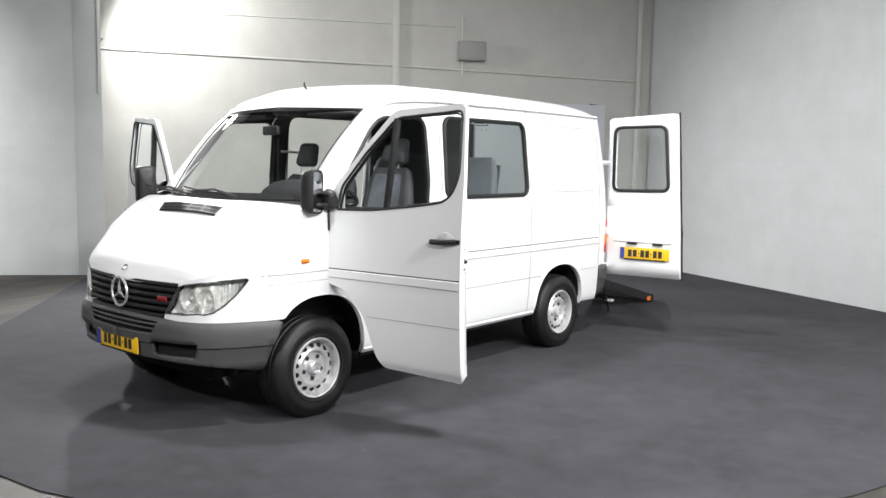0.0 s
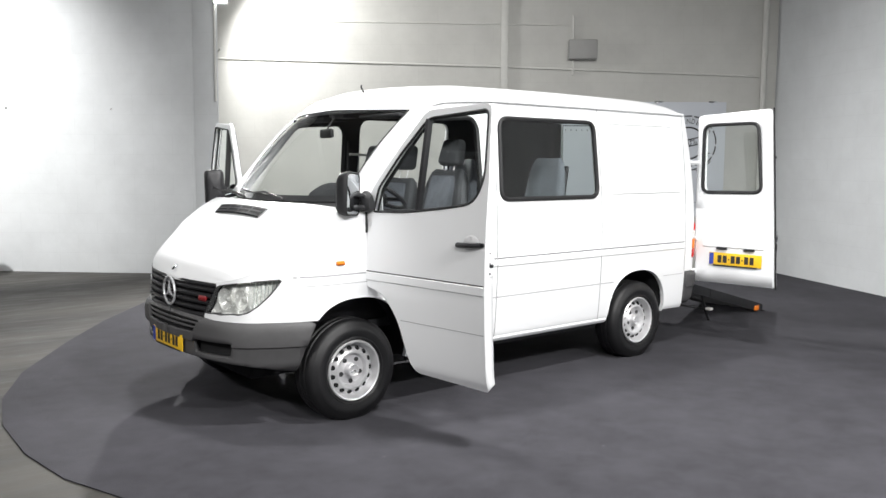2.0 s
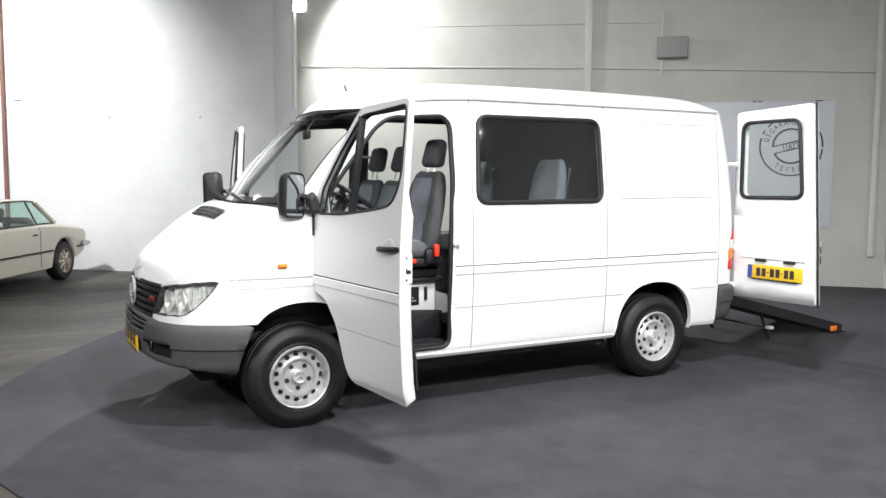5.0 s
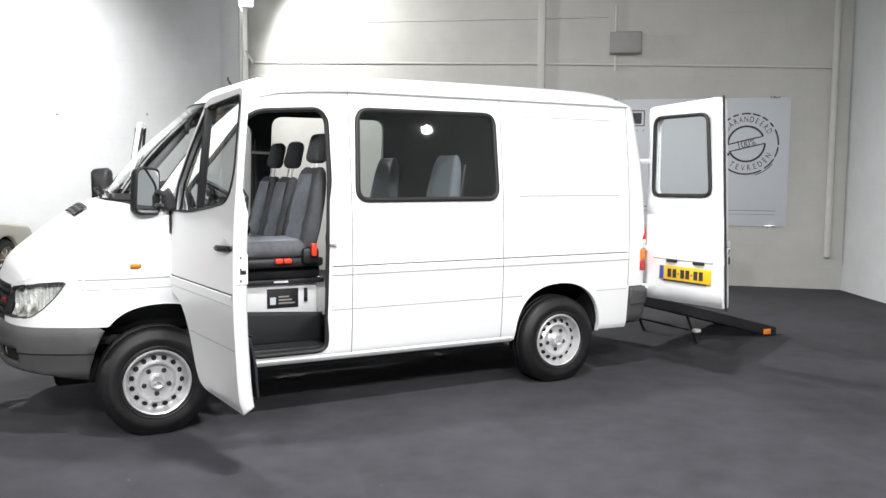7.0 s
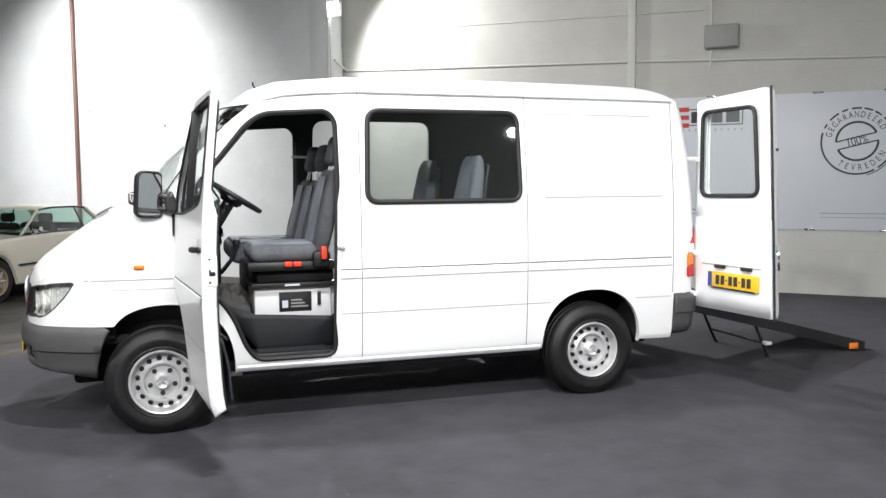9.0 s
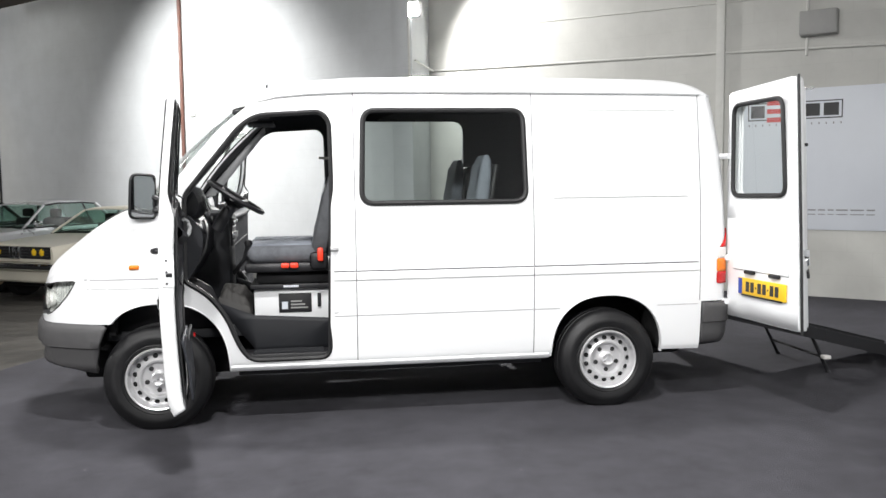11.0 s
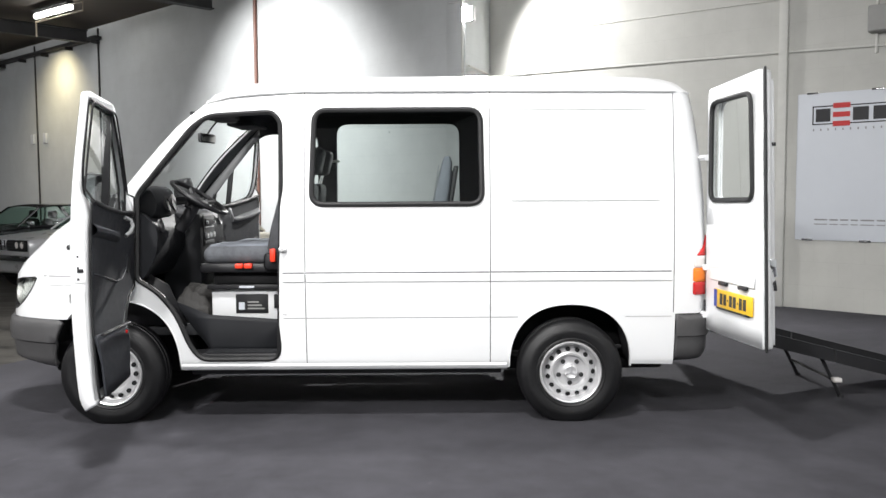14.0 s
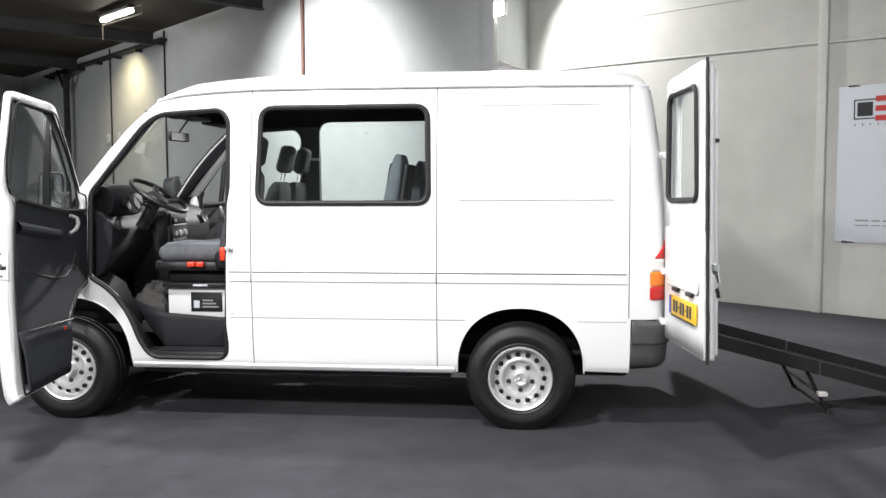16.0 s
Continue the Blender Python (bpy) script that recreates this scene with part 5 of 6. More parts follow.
for i in range(29):
    row = []
    for j in range(29):
        p, q = i / 28 * 2 - 1, j / 28 * 2 - 1
        d = max(abs(p), abs(q)) ** 3
        x, y = 0.465 + 0.125 * p, 0.42 + 0.17 * q
        h = 0.30 * (1 - d) ** 0.45 * (1 - 0.30 * (p + 1) / 2) * (1 - 0.25 * (1 - q) / 2)
        fold = noise.noise(Vector((x * 9, y * 22, 3.0))) * 0.035 + noise.noise(Vector((x * 38, y * 25, 1.0))) * 0.014
        row.append(heap.verts.new((x + fold * 0.4, y + fold * 0.3, 0.640 + max(h + fold * min(h * 8, 1), 0.001))))
    grid.append(row)
for i in range(28):
    for j in range(28):
        heap.faces.new((grid[i][j], grid[i + 1][j], grid[i + 1][j + 1], grid[i][j + 1]))
tagged(part("floor_cover", face_to(heap, (0, 0, 1)), COVER, thick=0.006), "crumpled dark grey cover heaped on the cab floor", "cover")
part("bulkhead", boxed(-0.32, -0.27, 0.14, 2 * YC - 0.14, 0.60, 1.16, 0.01), CAVITY_SHADE, van)
prof = rounded([(-0.20, 1.08), (0.05, 0.92), (0.20, 0.95), (0.29, 1.12), (0.30, 1.28), (0.20, 1.39), (0.0, 1.425), (-0.11, 1.39), (-0.20, 1.30)], 0.05)
bm = loft([[(x, y, z) for x, z in prof] for y in (0.10, 0.11, 0.5, 0.9, 1.3, 2 * YC - 0.11, 2 * YC - 0.10)], True)
bm.faces.new([v for v in bm.verts[:len(prof)]])
bm.faces.new([v for v in bm.verts[-len(prof):]])
bmesh.ops.recalc_face_normals(bm, faces=bm.faces)
dash = part("dashboard", bm, GREY_TRIM, van, "dark grey moulded dashboard")
hood_prof = rounded([(-0.02, 1.40), (0.25, 1.34), (0.295, 1.44), (0.245, 1.56), (0.16, 1.575), (0.02, 1.50)], 0.05)
bm = loft([[(0.12 + (x - 0.12) * k, y, 1.42 + (z - 1.42) * k) for x, z in hood_prof] for y, k in ((0.17, 0.72), (0.185, 0.9), (0.24, 0.98), (0.40, 1.0), (0.56, 0.98), (0.625, 0.9), (0.64, 0.72))], True)
n = len(hood_prof)
bm.faces.new([v for v in bm.verts[:n]])
bm.faces.new([v for v in bm.verts[-n:]])
bmesh.ops.recalc_face_normals(bm, faces=bm.faces)
part("instrument_hood", bm, GREY_TRIM, dash)
face_m = Matrix.Translation((0.292, 0.40, 1.435)) @ Matrix.Rotation(radians(72), 4, "Y")
part("instrument_glass", lathe(bmesh.new(), [(0, 0.004), (0.075, 0.004), (0.085, 0.0)], 24, face_m @ Matrix.Diagonal((0.8, 1.5, 1, 1))), CAVITY_SHADE, dash)
for y in (0.335, 0.465):
    part("dial", lathe(bmesh.new(), [(0, 0.0), (0.042, 0.0), (0.045, 0.004)], 20, Matrix.Translation((0.299, y, 1.437)) @ Matrix.Rotation(radians(72), 4, "Y")), GREY_TRIM, dash)
for y in (0.17, 0.72, 1.02, 1.68):
    part("air_vent", lathe(bmesh.new(), [(0, 0.006), (0.032, 0.006), (0.045, 0.012), (0.05, 0.0)], 18, Matrix.Translation((0.295, y, 1.30)) @ Matrix.Rotation(radians(80), 4, "Y")), BLACK, dash)
con = part("centre_console", boxed(0.12, 0.42, 0.70, 1.06, 0.72, 1.385, 0.05), GREY_TRIM, dash)
part("console_bezel", boxed(0.416, 0.428, 0.735, 1.025, 1.13, 1.355, 0.006), BLACK, con)
part("radio", boxed(0.428, 0.436, 0.765, 0.995, 1.275, 1.33, 0.004), GRILLE_BLACK, con)
part("radio_trim", boxed(0.428, 0.434, 0.765, 0.995, 1.262, 1.270, 0.002), STEEL, con)
for y in (0.785, 0.975):
    part("radio_knob", lathe(bmesh.new(), [(0.012, 0.0), (0.011, 0.014), (0, 0.014)], 12, Matrix.Translation((0.434, y, 1.302)) @ Matrix.Rotation(radians(90), 4, "Y")), STEEL, con)
for y in (0.79, 0.88, 0.97):
    part("heater_knob", lathe(bmesh.new(), [(0.024, 0.0), (0.021, 0.018), (0, 0.018)], 14, Matrix.Translation((0.428, y, 1.205)) @ Matrix.Rotation(radians(90), 4, "Y")), STEEL, con)
for k in range(5):
    y = 0.76 + 0.05 * k
    part("console_switch", boxed(0.427, 0.434, y, y + 0.036, 1.145, 1.168, 0.003), PILLAR_GREY, con)
part("gear_lever", tube(bmesh.new(), [(0.42, 0.80, 0.92), (0.50, 0.79, 1.02), (0.53, 0.78, 1.12)], 0.016, 7), BLACK, con)
part("gear_knob", lathe(bmesh.new(), [(0.0, -0.03), (0.02, -0.028), (0.03, 0.0), (0.022, 0.024), (0, 0.03)], 14, Matrix.Translation((0.535, 0.78, 1.14))), BLACK, con)
wm = Matrix.Translation((0.49, 0.41, 1.487)) @ Matrix.Rotation(radians(32), 4, "Y")
pts = [(0.205 * math.cos(2 * math.pi * i / 36), 0.205 * math.sin(2 * math.pi * i / 36), 0) for i in range(36)]
sw = part("steering_wheel", moved(tube(bmesh.new(), pts, 0.016, 8, True), wm), BLACK, van, "black four-spoke steering wheel")
part("wheel_boss", moved(lathe(bmesh.new(), [(0.0, 0.0), (0.07, -0.005), (0.085, -0.03), (0.06, -0.06), (0.0, -0.06)], 20), wm), BLACK, sw)
for a in (20, 160, 215, 325):
    c, s = math.cos(radians(a)), math.sin(radians(a))
    part("wheel_spoke", moved(tube(bmesh.new(), [(s * 0.06, c * 0.06, -0.03), (s * 0.13, c * 0.13, -0.016), (s * 0.20, c * 0.20, 0)], 0.014, 6, flat=1.8), wm), BLACK, sw)
part("steering_column", moved(tube(bmesh.new(), [(0, 0, -0.05), (0, 0, -0.16), (0, 0, -0.26)], 0.042, 12), wm), BLACK, sw)
for s in (-1, 1):
    part("column_stalk", moved(tube(bmesh.new(), [(0.0, 0.05 * s, -0.09), (-0.02, 0.18 * s, -0.07)], 0.009, 6), wm), BLACK, sw)
for y in (0.30, 0.42, 0.54):
    part("pedal", boxed(0.02, 0.05, y - 0.03, y + 0.03, 0.70, 0.80, 0.008), BLACK, van)
mir = part("interior_mirror", boxed(-0.015, 0.015, -0.12, 0.12, -0.035, 0.035, 0.014, 3, Matrix.Translation((0.40, YC + 0.02, 1.928)) @ Matrix.Rotation(radians(-12), 4, "Z")), BLACK, van, "black interior mirror")
part("mirror_glass", boxed(0.016, 0.018, -0.11, 0.11, -0.028, 0.028, 0.0, 2, Matrix.Translation((0.40, YC + 0.02, 1.928)) @ Matrix.Rotation(radians(-12), 4, "Z")), CHROME, mir)
part("mirror_stem", tube(bmesh.new(), [(0.405, YC + 0.02, 1.955), (0.425, YC + 0.02, 1.99), (0.50, YC + 0.02, 2.08)], 0.007, 6), BLACK, mir)
part("mirror_base", boxed(0.47, 0.62, YC - 0.10, YC + 0.10, 2.045, 2.10, 0.02), BLACK, van)
for y in (0.44, 1.42):
    part("sun_visor", boxed(0.50, 0.72, y - 0.25, y + 0.25, 2.035, 2.06, 0.012, 2, Matrix.Identity(4)), LINING, van)


def cushion(x0, x1, y0, y1, z0, z1, bevel, m=None, bulge=0.0):
    bm = bmesh.new()
    box(bm, x0, x1, y0, y1, z0, z1, bevel, 4)
    if bulge:
        cx, cy = (x0 + x1) / 2, (y0 + y1) / 2
        for v in bm.verts:
            if v.co.z > (z0 + z1) / 2:
                v.co.z += bulge * (1 - ((v.co.y - cy) / (y1 - y0) * 2) ** 2)
    if m is not None:
        moved(bm, m)
    return bm


def seat_back(y0, y1, x, z0, z1, lean, parent, wings=True, thick=0.13, cloth=None):
    """A leaning backrest with bolsters and a lighter middle."""
    m = Matrix.Translation((x, 0, z0)) @ Matrix.Rotation(radians(lean), 4, "Y")
    h = z1 - z0
    yc, hw = (y0 + y1) / 2, (y1 - y0) / 2
    rows = []
    for k, (zz, w, t) in enumerate(((0.0, 0.92, 0.8), (0.04, 0.98, 1.0), (h * 0.3, 1.0, 1.1), (h * 0.6, 0.97, 1.0), (h * 0.82, 0.88, 0.85), (h * 0.95, 0.76, 0.65), (h, 0.62, 0.35))):
        row = []
        for i in range(20):
            a = 2 * math.pi * i / 20
            c, s = math.cos(a), math.sin(a)
            px = math.copysign(abs(c) ** 0.55, c) * thick / 2 * t
            py = math.copysign(abs(s) ** 0.35, s) * hw * w
            if c < 0:
                px += thick * 0.22 * (1 - (py / (hw * w + 1e-6)) ** 2) * (0 if not wings else 1)
            row.append((px, yc + py, zz))
        rows.append(row)
    bm = loft(rows, True)
    bm.faces.new([v for v in bm.verts[:20]])
    bm.faces.new([v for v in bm.verts[-20:]])
    bmesh.ops.recalc_face_normals(bm, faces=bm.faces)
    b = part("backrest", moved(bm, m), cloth or FABRIC_DARK, parent)
    ins = [[(-thick * 0.47 + thick * 0.22 * (1 - (q * 0.62) ** 2) * (1 if wings else 0) - 0.012 * (1 - q * q) - 0.008, yc + hw * w * 0.66 * q, zz) for q in (-1, -0.6, 0, 0.6, 1)] for zz, w in ((0.05, 1), (h * 0.3, 1), (h * 0.42, 1), (h * 0.6, 0.97), (h * 0.82, 0.9), (h * 0.90, 0.82))]
    part("back_insert", moved(face_to(loft(ins), (-1, 0, 0)), m), FABRIC, b, "lighter grey-blue fabric panel")
    return m, h, yc


def headrest(m, h, yc, parent, w=0.13, up=0.10):
    bm = bmesh.new()
    box(bm, -0.045, 0.045, yc - w, yc + w, h + up - 0.02, h + up + 0.19, 0.042, 4)
    for v in bm.verts:
        k = 1 - 0.22 * max((v.co.z - h - up - 0.05) / 0.14, 0)
        v.co.y = yc + (v.co.y - yc) * k
    hr = part("headrest", moved(bm, m), FABRIC_DARK, parent)
    for s in (-0.05, 0.05):
        part("headrest_post", moved(tube(bmesh.new(), [(0, yc + s, h - 0.06), (0, yc + s, h + up + 0.02)], 0.005, 6), m), STEEL, hr)


# driver's seat on a white box
ds = thing("driver_seat", "grey fabric driver seat on a white metal box in the cab", "seat", (0.85, 0.42, 0.64))
part("seat_box", boxed(0.60, 1.12, 0.262, 0.66, 0.64, 0.865, 0.012), WHITE, ds, "white painted steel seat box")
part("box_label", boxed(0.765, 0.985, 0.258, 0.263, 0.70, 0.832, 0.001), BLACK, ds, "black label plate with pale print")
part("label_mark", boxed(0.785, 0.825, 0.2565, 0.259, 0.725, 0.775, 0.0), PANEL, ds)
for k in range(3):
    part("label_print", boxed(0.845, 0.96 - 0.02 * k, 0.2565, 0.259, 0.728 + 0.022 * k, 0.738 + 0.022 * k, 0.0), BOX_GREY, ds)
part("box_handle", boxed(1.025, 1.05, 0.25, 0.264, 0.735, 0.83, 0.004), BLACK, ds)
part("seat_rail", boxed(0.58, 1.16, 0.22, 0.68, 0.868, 0.90, 0.006), BLACK, ds)
part("rail_label", boxed(0.80, 0.90, 0.214, 0.221, 0.878, 0.892, 0.0), PANEL, ds)
part("seat_scissor", boxed(0.62, 1.14, 0.24, 0.66, 0.90, 0.985, 0.02), CAVITY_SHADE, ds)
part("seat_pan", boxed(0.55, 1.14, 0.17, 0.68, 0.985, 1.05, 0.02), BLACK, ds)
part("height_lever", boxed(0.79, 0.845, 0.135, 0.172, 1.015, 1.05, 0.01), RED_PLASTIC, ds, "red adjuster lever")
part("height_lever", boxed(0.85, 0.905, 0.135, 0.172, 1.015, 1.05, 0.01), RED_PLASTIC, ds, "red adjuster lever")
part("seat_cushion", cushion(0.565, 1.06, 0.17, 0.67, 1.045, 1.155, 0.055, None, 0.012), FABRIC_MID, ds)
part("cushion_insert", cushion(0.59, 1.0, 0.25, 0.59, 1.12, 1.168, 0.02, None, 0.01), FABRIC, ds, "lighter grey-blue fabric panel")
m, h, yc = seat_back(0.17, 0.67, 1.03, 1.08, 1.675, 13, ds)
headrest(m, h, yc, ds, 0.13, 0.05)
part("belt_buckle", boxed(1.03, 1.07, 0.10, 0.14, 1.06, 1.15, 0.012, 2, Matrix.Identity(4)), RED_PLASTIC, ds, "red recliner lever")
part("recliner_cover", boxed(0.98, 1.10, 0.14, 0.19, 1.00, 1.12, 0.03), BLACK, ds)

# double passenger seat
ps = thing("passenger_bench", "grey fabric double passenger seat in the cab", "seat", (0.85, 1.2, 0.64))
part("bench_base", boxed(0.62, 1.12, 0.88, 1.64, 0.64, 0.98, 0.02), BLACK, ps)
part("seat_cushion", cushion(0.50, 1.08, 0.82, 1.70, 0.98, 1.12, 0.05, None, 0.01), FABRIC_MID, ps)
for y0, y1 in ((0.88, 1.21), (1.30, 1.63)):
    part("cushion_insert", cushion(0.53, 1.0, y0, y1, 1.10, 1.135, 0.015, None, 0.008), FABRIC, ps)
for y0, y1 in ((0.82, 1.255), (1.265, 1.72)):
    m, h, yc = seat_back(y0, y1, 1.05, 1.07, 1.60, 14, ps)
    headrest(m, h, yc, ps, 0.115, 0.09)

# seats in the load bay
for y0, y1, top in ((0.15, 0.56, 1.765), (1.24, 1.65, 1.755)):
    rs = thing("rear_seat", "grey fabric single seat behind the cab in the van", "seat", (2.1, (y0 + y1) / 2, 0.6), group="rear seats")
    part("seat_leg", boxed(1.80, 2.2, y0 + 0.05, y1 - 0.05, 0.60, 0.98, 0.03), BLACK, rs)
    part("seat_cushion", cushion(1.68, 2.18, y0, y1, 0.98, 1.12, 0.05, None, 0.01), FABRIC_DARK, rs)
    m, h, yc = seat_back(y0, y1, 2.10, 1.08, top, 9, rs, True, 0.12, FABRIC)
    part("back_shell", moved(cushion(0.055, 0.085, y0 + 0.04, y1 - 0.04, 0.05, h * 0.92, 0.012), m), BLACK, rs)
part("belt_reel", boxed(1.12, 1.16, 2 * YC - 0.14, 2 * YC - 0.11, 0.6, 1.9, 0.01), LINING, van)

# ---- loading ramp behind the van ----
ramp = thing("loading_ramp", "black folding wheelchair ramp leading down from the van", "ramp", (5.9, 0.95, 0))
RA, RB = Vector((3.90, 0, 0.575)), Vector((6.08, 0, 0.02))
ry0, ry1 = 0.57, 1.34
for y in (ry0, ry1):
    for a, b in ((0.0, 0.50), (0.505, 1.0)):
        p, q = RA.lerp(RB, a), RA.lerp(RB, b)
        rows = []
        for s in (p, q):
            rows.append([(s.x, y - 0.012, s.z - 0.02), (s.x, y - 0.012, s.z + 0.075), (s.x, y + 0.012, s.z + 0.075), (s.x, y + 0.012, s.z - 0.02)])
        bm = loft(rows, True)
        bm.faces.new(bm.verts[:4]), bm.faces.new(bm.verts[4:8])
        bmesh.ops.recalc_face_normals(bm, faces=bm.faces)
        part("ramp_rail", bm, BLACK, ramp, smooth=False)
for k in range(46):
    c = RA.lerp(RB, (k + 0.5) / 46)
    part("ramp_rung", boxed(c.x - 0.012, c.x + 0.012, ry0 + 0.012, ry1 - 0.012, c.z - 0.006, c.z + 0.006), IRON, ramp, smooth=False)
for y in (0.76, 0.95, 1.14):
    part("ramp_runner", tube(bmesh.new(), [RA + Vector((0, y, -0.014)), RB + Vector((0, y, -0.006))], 0.010, 6), IRON, ramp)
bm = loft([[(6.06, y, 0.03) for y in (ry0 - 0.012, ry1 + 0.012)], [(6.19, y, 0.010) for y in (ry0 - 0.012, ry1 + 0.012)]])
part("ramp_lip", face_to(bm, (0, 0, 1)), BLACK, ramp, thick=0.01)
part("ramp_reflector", boxed(5.90, 6.0, ry0 - 0.018, ry0 - 0.011, 0.035, 0.09, 0.004), ORANGE, ramp, "amber reflector")
for y in (0.62, 1.37):
    part("ramp_leg", tube(bmesh.new(), [(4.92, y, 0.31), (5.07, y, 0.012)], 0.014, 8), BLACK, ramp)
    part("leg_foot", lathe(bmesh.new(), [(0, 0.03), (0.018, 0.03), (0.022, 0.009), (0, 0.009)], 10, Matrix.Translation((5.07, y, 0))), BLACK, ramp)
part("leg_brace", tube(bmesh.new(), [(5.01, 0.62, 0.14), (5.01, 1.37, 0.14)], 0.011, 8), BLACK, ramp)
part("leg_tag", boxed(4.99, 5.05, 0.55, 0.61, 0.13, 0.16, 0.006), CLEAR_LENS, ramp)

# ---- fittings on the walls ----
def wall_m(s, z, off, c):
    """A frame on the wall: x along it, y up, z out of it."""
    p = on_wall(s, z, off, c)
    return Matrix(((D.x, 0, N.x, p.x), (D.y, 0, N.y, p.y), (0, 1, 0, p.z), (0, 0, 0, 1)))


def wall_pipe(name, a, b, r, c, mat, label, category="pipe"):
    p = tagged(part(name, tube(bmesh.new(), [on_wall(a[0], a[1], r + 0.004, c), on_wall(b[0], b[1], r + 0.004, c)], r, 10), mat), label, category)
    return p


up = thing("wall_duct", "cream painted flat duct running up the wall", "duct", on_wall(1.08, 0, 0, CB))
part("duct", moved(boxed(-0.055, 0.055, 0.0, 5.4, 0.002, 0.06, 0.006), wall_m(1.08, 0, 0, CB)), PALE_PIPE, up)
wall_pipe("conduit", (-3.70, 3.385), (1.02, 3.25), 0.016, CB, PALE_PIPE, "thin painted conduit running along the wall")
wall_pipe("conduit", (1.14, 3.245), (5.1, 3.10), 0.016, CB, PALE_PIPE, "thin painted conduit running along the wall")
wall_pipe("conduit", (-1.95, 3.97), (2.05, 3.90), 0.011, CB, PALE_PIPE, "thin painted conduit running along the wall")
wall_pipe("corner_pipe", (5.16, 0.47), (5.16, 5.4), 0.045, CB, PALE_PIPE, "cream painted pipe in the wall corner")
wall_pipe("brown_pipe", (-8.45, 0.02), (-8.45, 5.45), 0.035, CL, RUST_PIPE, "brown painted pipe running up the wall")
for s in (-14.9, -18.6):
    wall_pipe("wall_joint", (s, 0.02), (s, 5.45), 0.022, CL, IRON, "dark vertical joint strip on the wall", "joint strip")
ea, eb = on_wall(-3.70, 3.385, 0.02, CB) + D * 0.03, on_wall(s_end, 3.385, -0.05, CL) + D * 0.025
tagged(part("conduit", tube(bmesh.new(), [ea, eb], 0.016, 8), PALE_PIPE), "thin painted conduit round the wall end", "pipe")
bx = thing("junction_box", "grey plastic box on the block wall", "box", on_wall(2.32, 3.36, 0, CB))
part("box_body", moved(boxed(-0.225, 0.225, -0.16, 0.15, 0.002, 0.14, 0.015), wall_m(2.32, 3.515, 0, CB)), BOX_GREY, bx)
part("box_lid", moved(boxed(-0.215, 0.215, -0.15, 0.14, 0.141, 0.152, 0.008), wall_m(2.32, 3.515, 0, CB)), BOX_GREY, bx)
wall_pipe("conduit", (2.17, 3.68), (2.17, 4.05), 0.018, CB, PALE_PIPE, "short conduit above the grey box")
wall_pipe("conduit", (2.17, 3.12), (2.17, 3.345), 0.018, CB, PALE_PIPE, "short conduit below the grey box")
for s, z in ((-4.83, 2.47), (-6.46, 2.49)):
    w = thing("wall_hook", "small dark hook stub in the painted block wall", "hook", on_wall(s, z, 0, CL), group="wall hooks")
    part("hook_pin", tube(bmesh.new(), [on_wall(s, z, 0.0, CL), on_wall(s, z, 0.015, CL), on_wall(s + 0.02, z + 0.02, 0.02, CL)], 0.009, 6), BOX_GREY, w)
w = thing("wall_socket", "small pale socket on the block wall", "socket", on_wall(-8.2, 2.82, 0, CL), group="wall sockets")
part("socket_plate", moved(boxed(-0.075, 0.075, -0.03, 0.03, 0.001, 0.03, 0.006), wall_m(-8.2, 2.82, 0, CL)), PALE_PIPE, w)
for s in (-18.9, -18.1):
    w = thing("wall_socket", "small white switch box on the wall", "socket", on_wall(s, 2.97, 0, CL), group="wall sockets")
    part("socket_plate", moved(boxed(-0.10, 0.10, -0.13, 0.13, 0.001, 0.06, 0.01), wall_m(s, 2.97, 0, CL)), PANEL, w)
# low grey strip where the left wall meets its end
tagged(part("trim", moved(boxed(-0.18, 0.19, 0.0, TOP, 0.0, 0.012, 0.003), wall_m(s_end - 0.19, 0, 0.001, CL)), WALL_COOL), "slightly proud end strip of the wall", kind="structure")

# banner with a stamp
ban = thing("banner", "pale blue-grey banner with a logo and a round stamp", "banner", on_wall(2.94, 0.88, 0, CB))
bm = moved(boxed(1.265, 4.61, 0.88, 2.70, 0.006, 0.018, 0.003), wall_m(0, 0, 0, CB))
part("banner_sheet", bm, PANEL, ban)
for s, z in ((1.45, 2.70), (2.2, 2.70), (3.55, 2.70), (4.4, 2.70), (1.42, 0.885), (2.1, 0.885), (3.5, 0.885), (4.4, 0.885)):
    part("banner_clip", moved(boxed(s - 0.07, s + 0.07, z - 0.012, z + 0.012, 0.006, 0.026, 0.006), wall_m(0, 0, 0, CB)), CHROME, ban)
flat = wall_m(0, 0, 0.019, CB)


def mark(s0, s1, z0, z1, mat, name="print_bar", lift=0.0):
    part(name, moved(boxed(s0, s1, z0, z1, lift, lift + 0.0015), flat), mat, ban, smooth=False)


def frame_bars(s0, s1, z0, z1, w, mat):
    for a in ((s0, s1, z1 - w, z1), (s0, s1, z0, z0 + w), (s0, s0 + w, z0 + w, z1 - w), (s1 - w, s1, z0 + w, z1 - w)):
        mark(*a, mat)


# the firm's mark as plain shapes: a framed row of black blocks with three red bars
frame_bars(1.45, 2.615, 2.31, 2.54, 0.014, INK)
for z in (2.285, 2.395, 2.505):
    mark(1.695, 1.895, z, z + 0.062, BANNER_RED, "red_bar", 0.002)
mark(1.49, 1.665, 2.345, 2.505, INK)
for a, b in ((1.925, 2.105), (2.155, 2.345), (2.39, 2.57)):
    mark(a, b, 2.345, 2.505, INK)
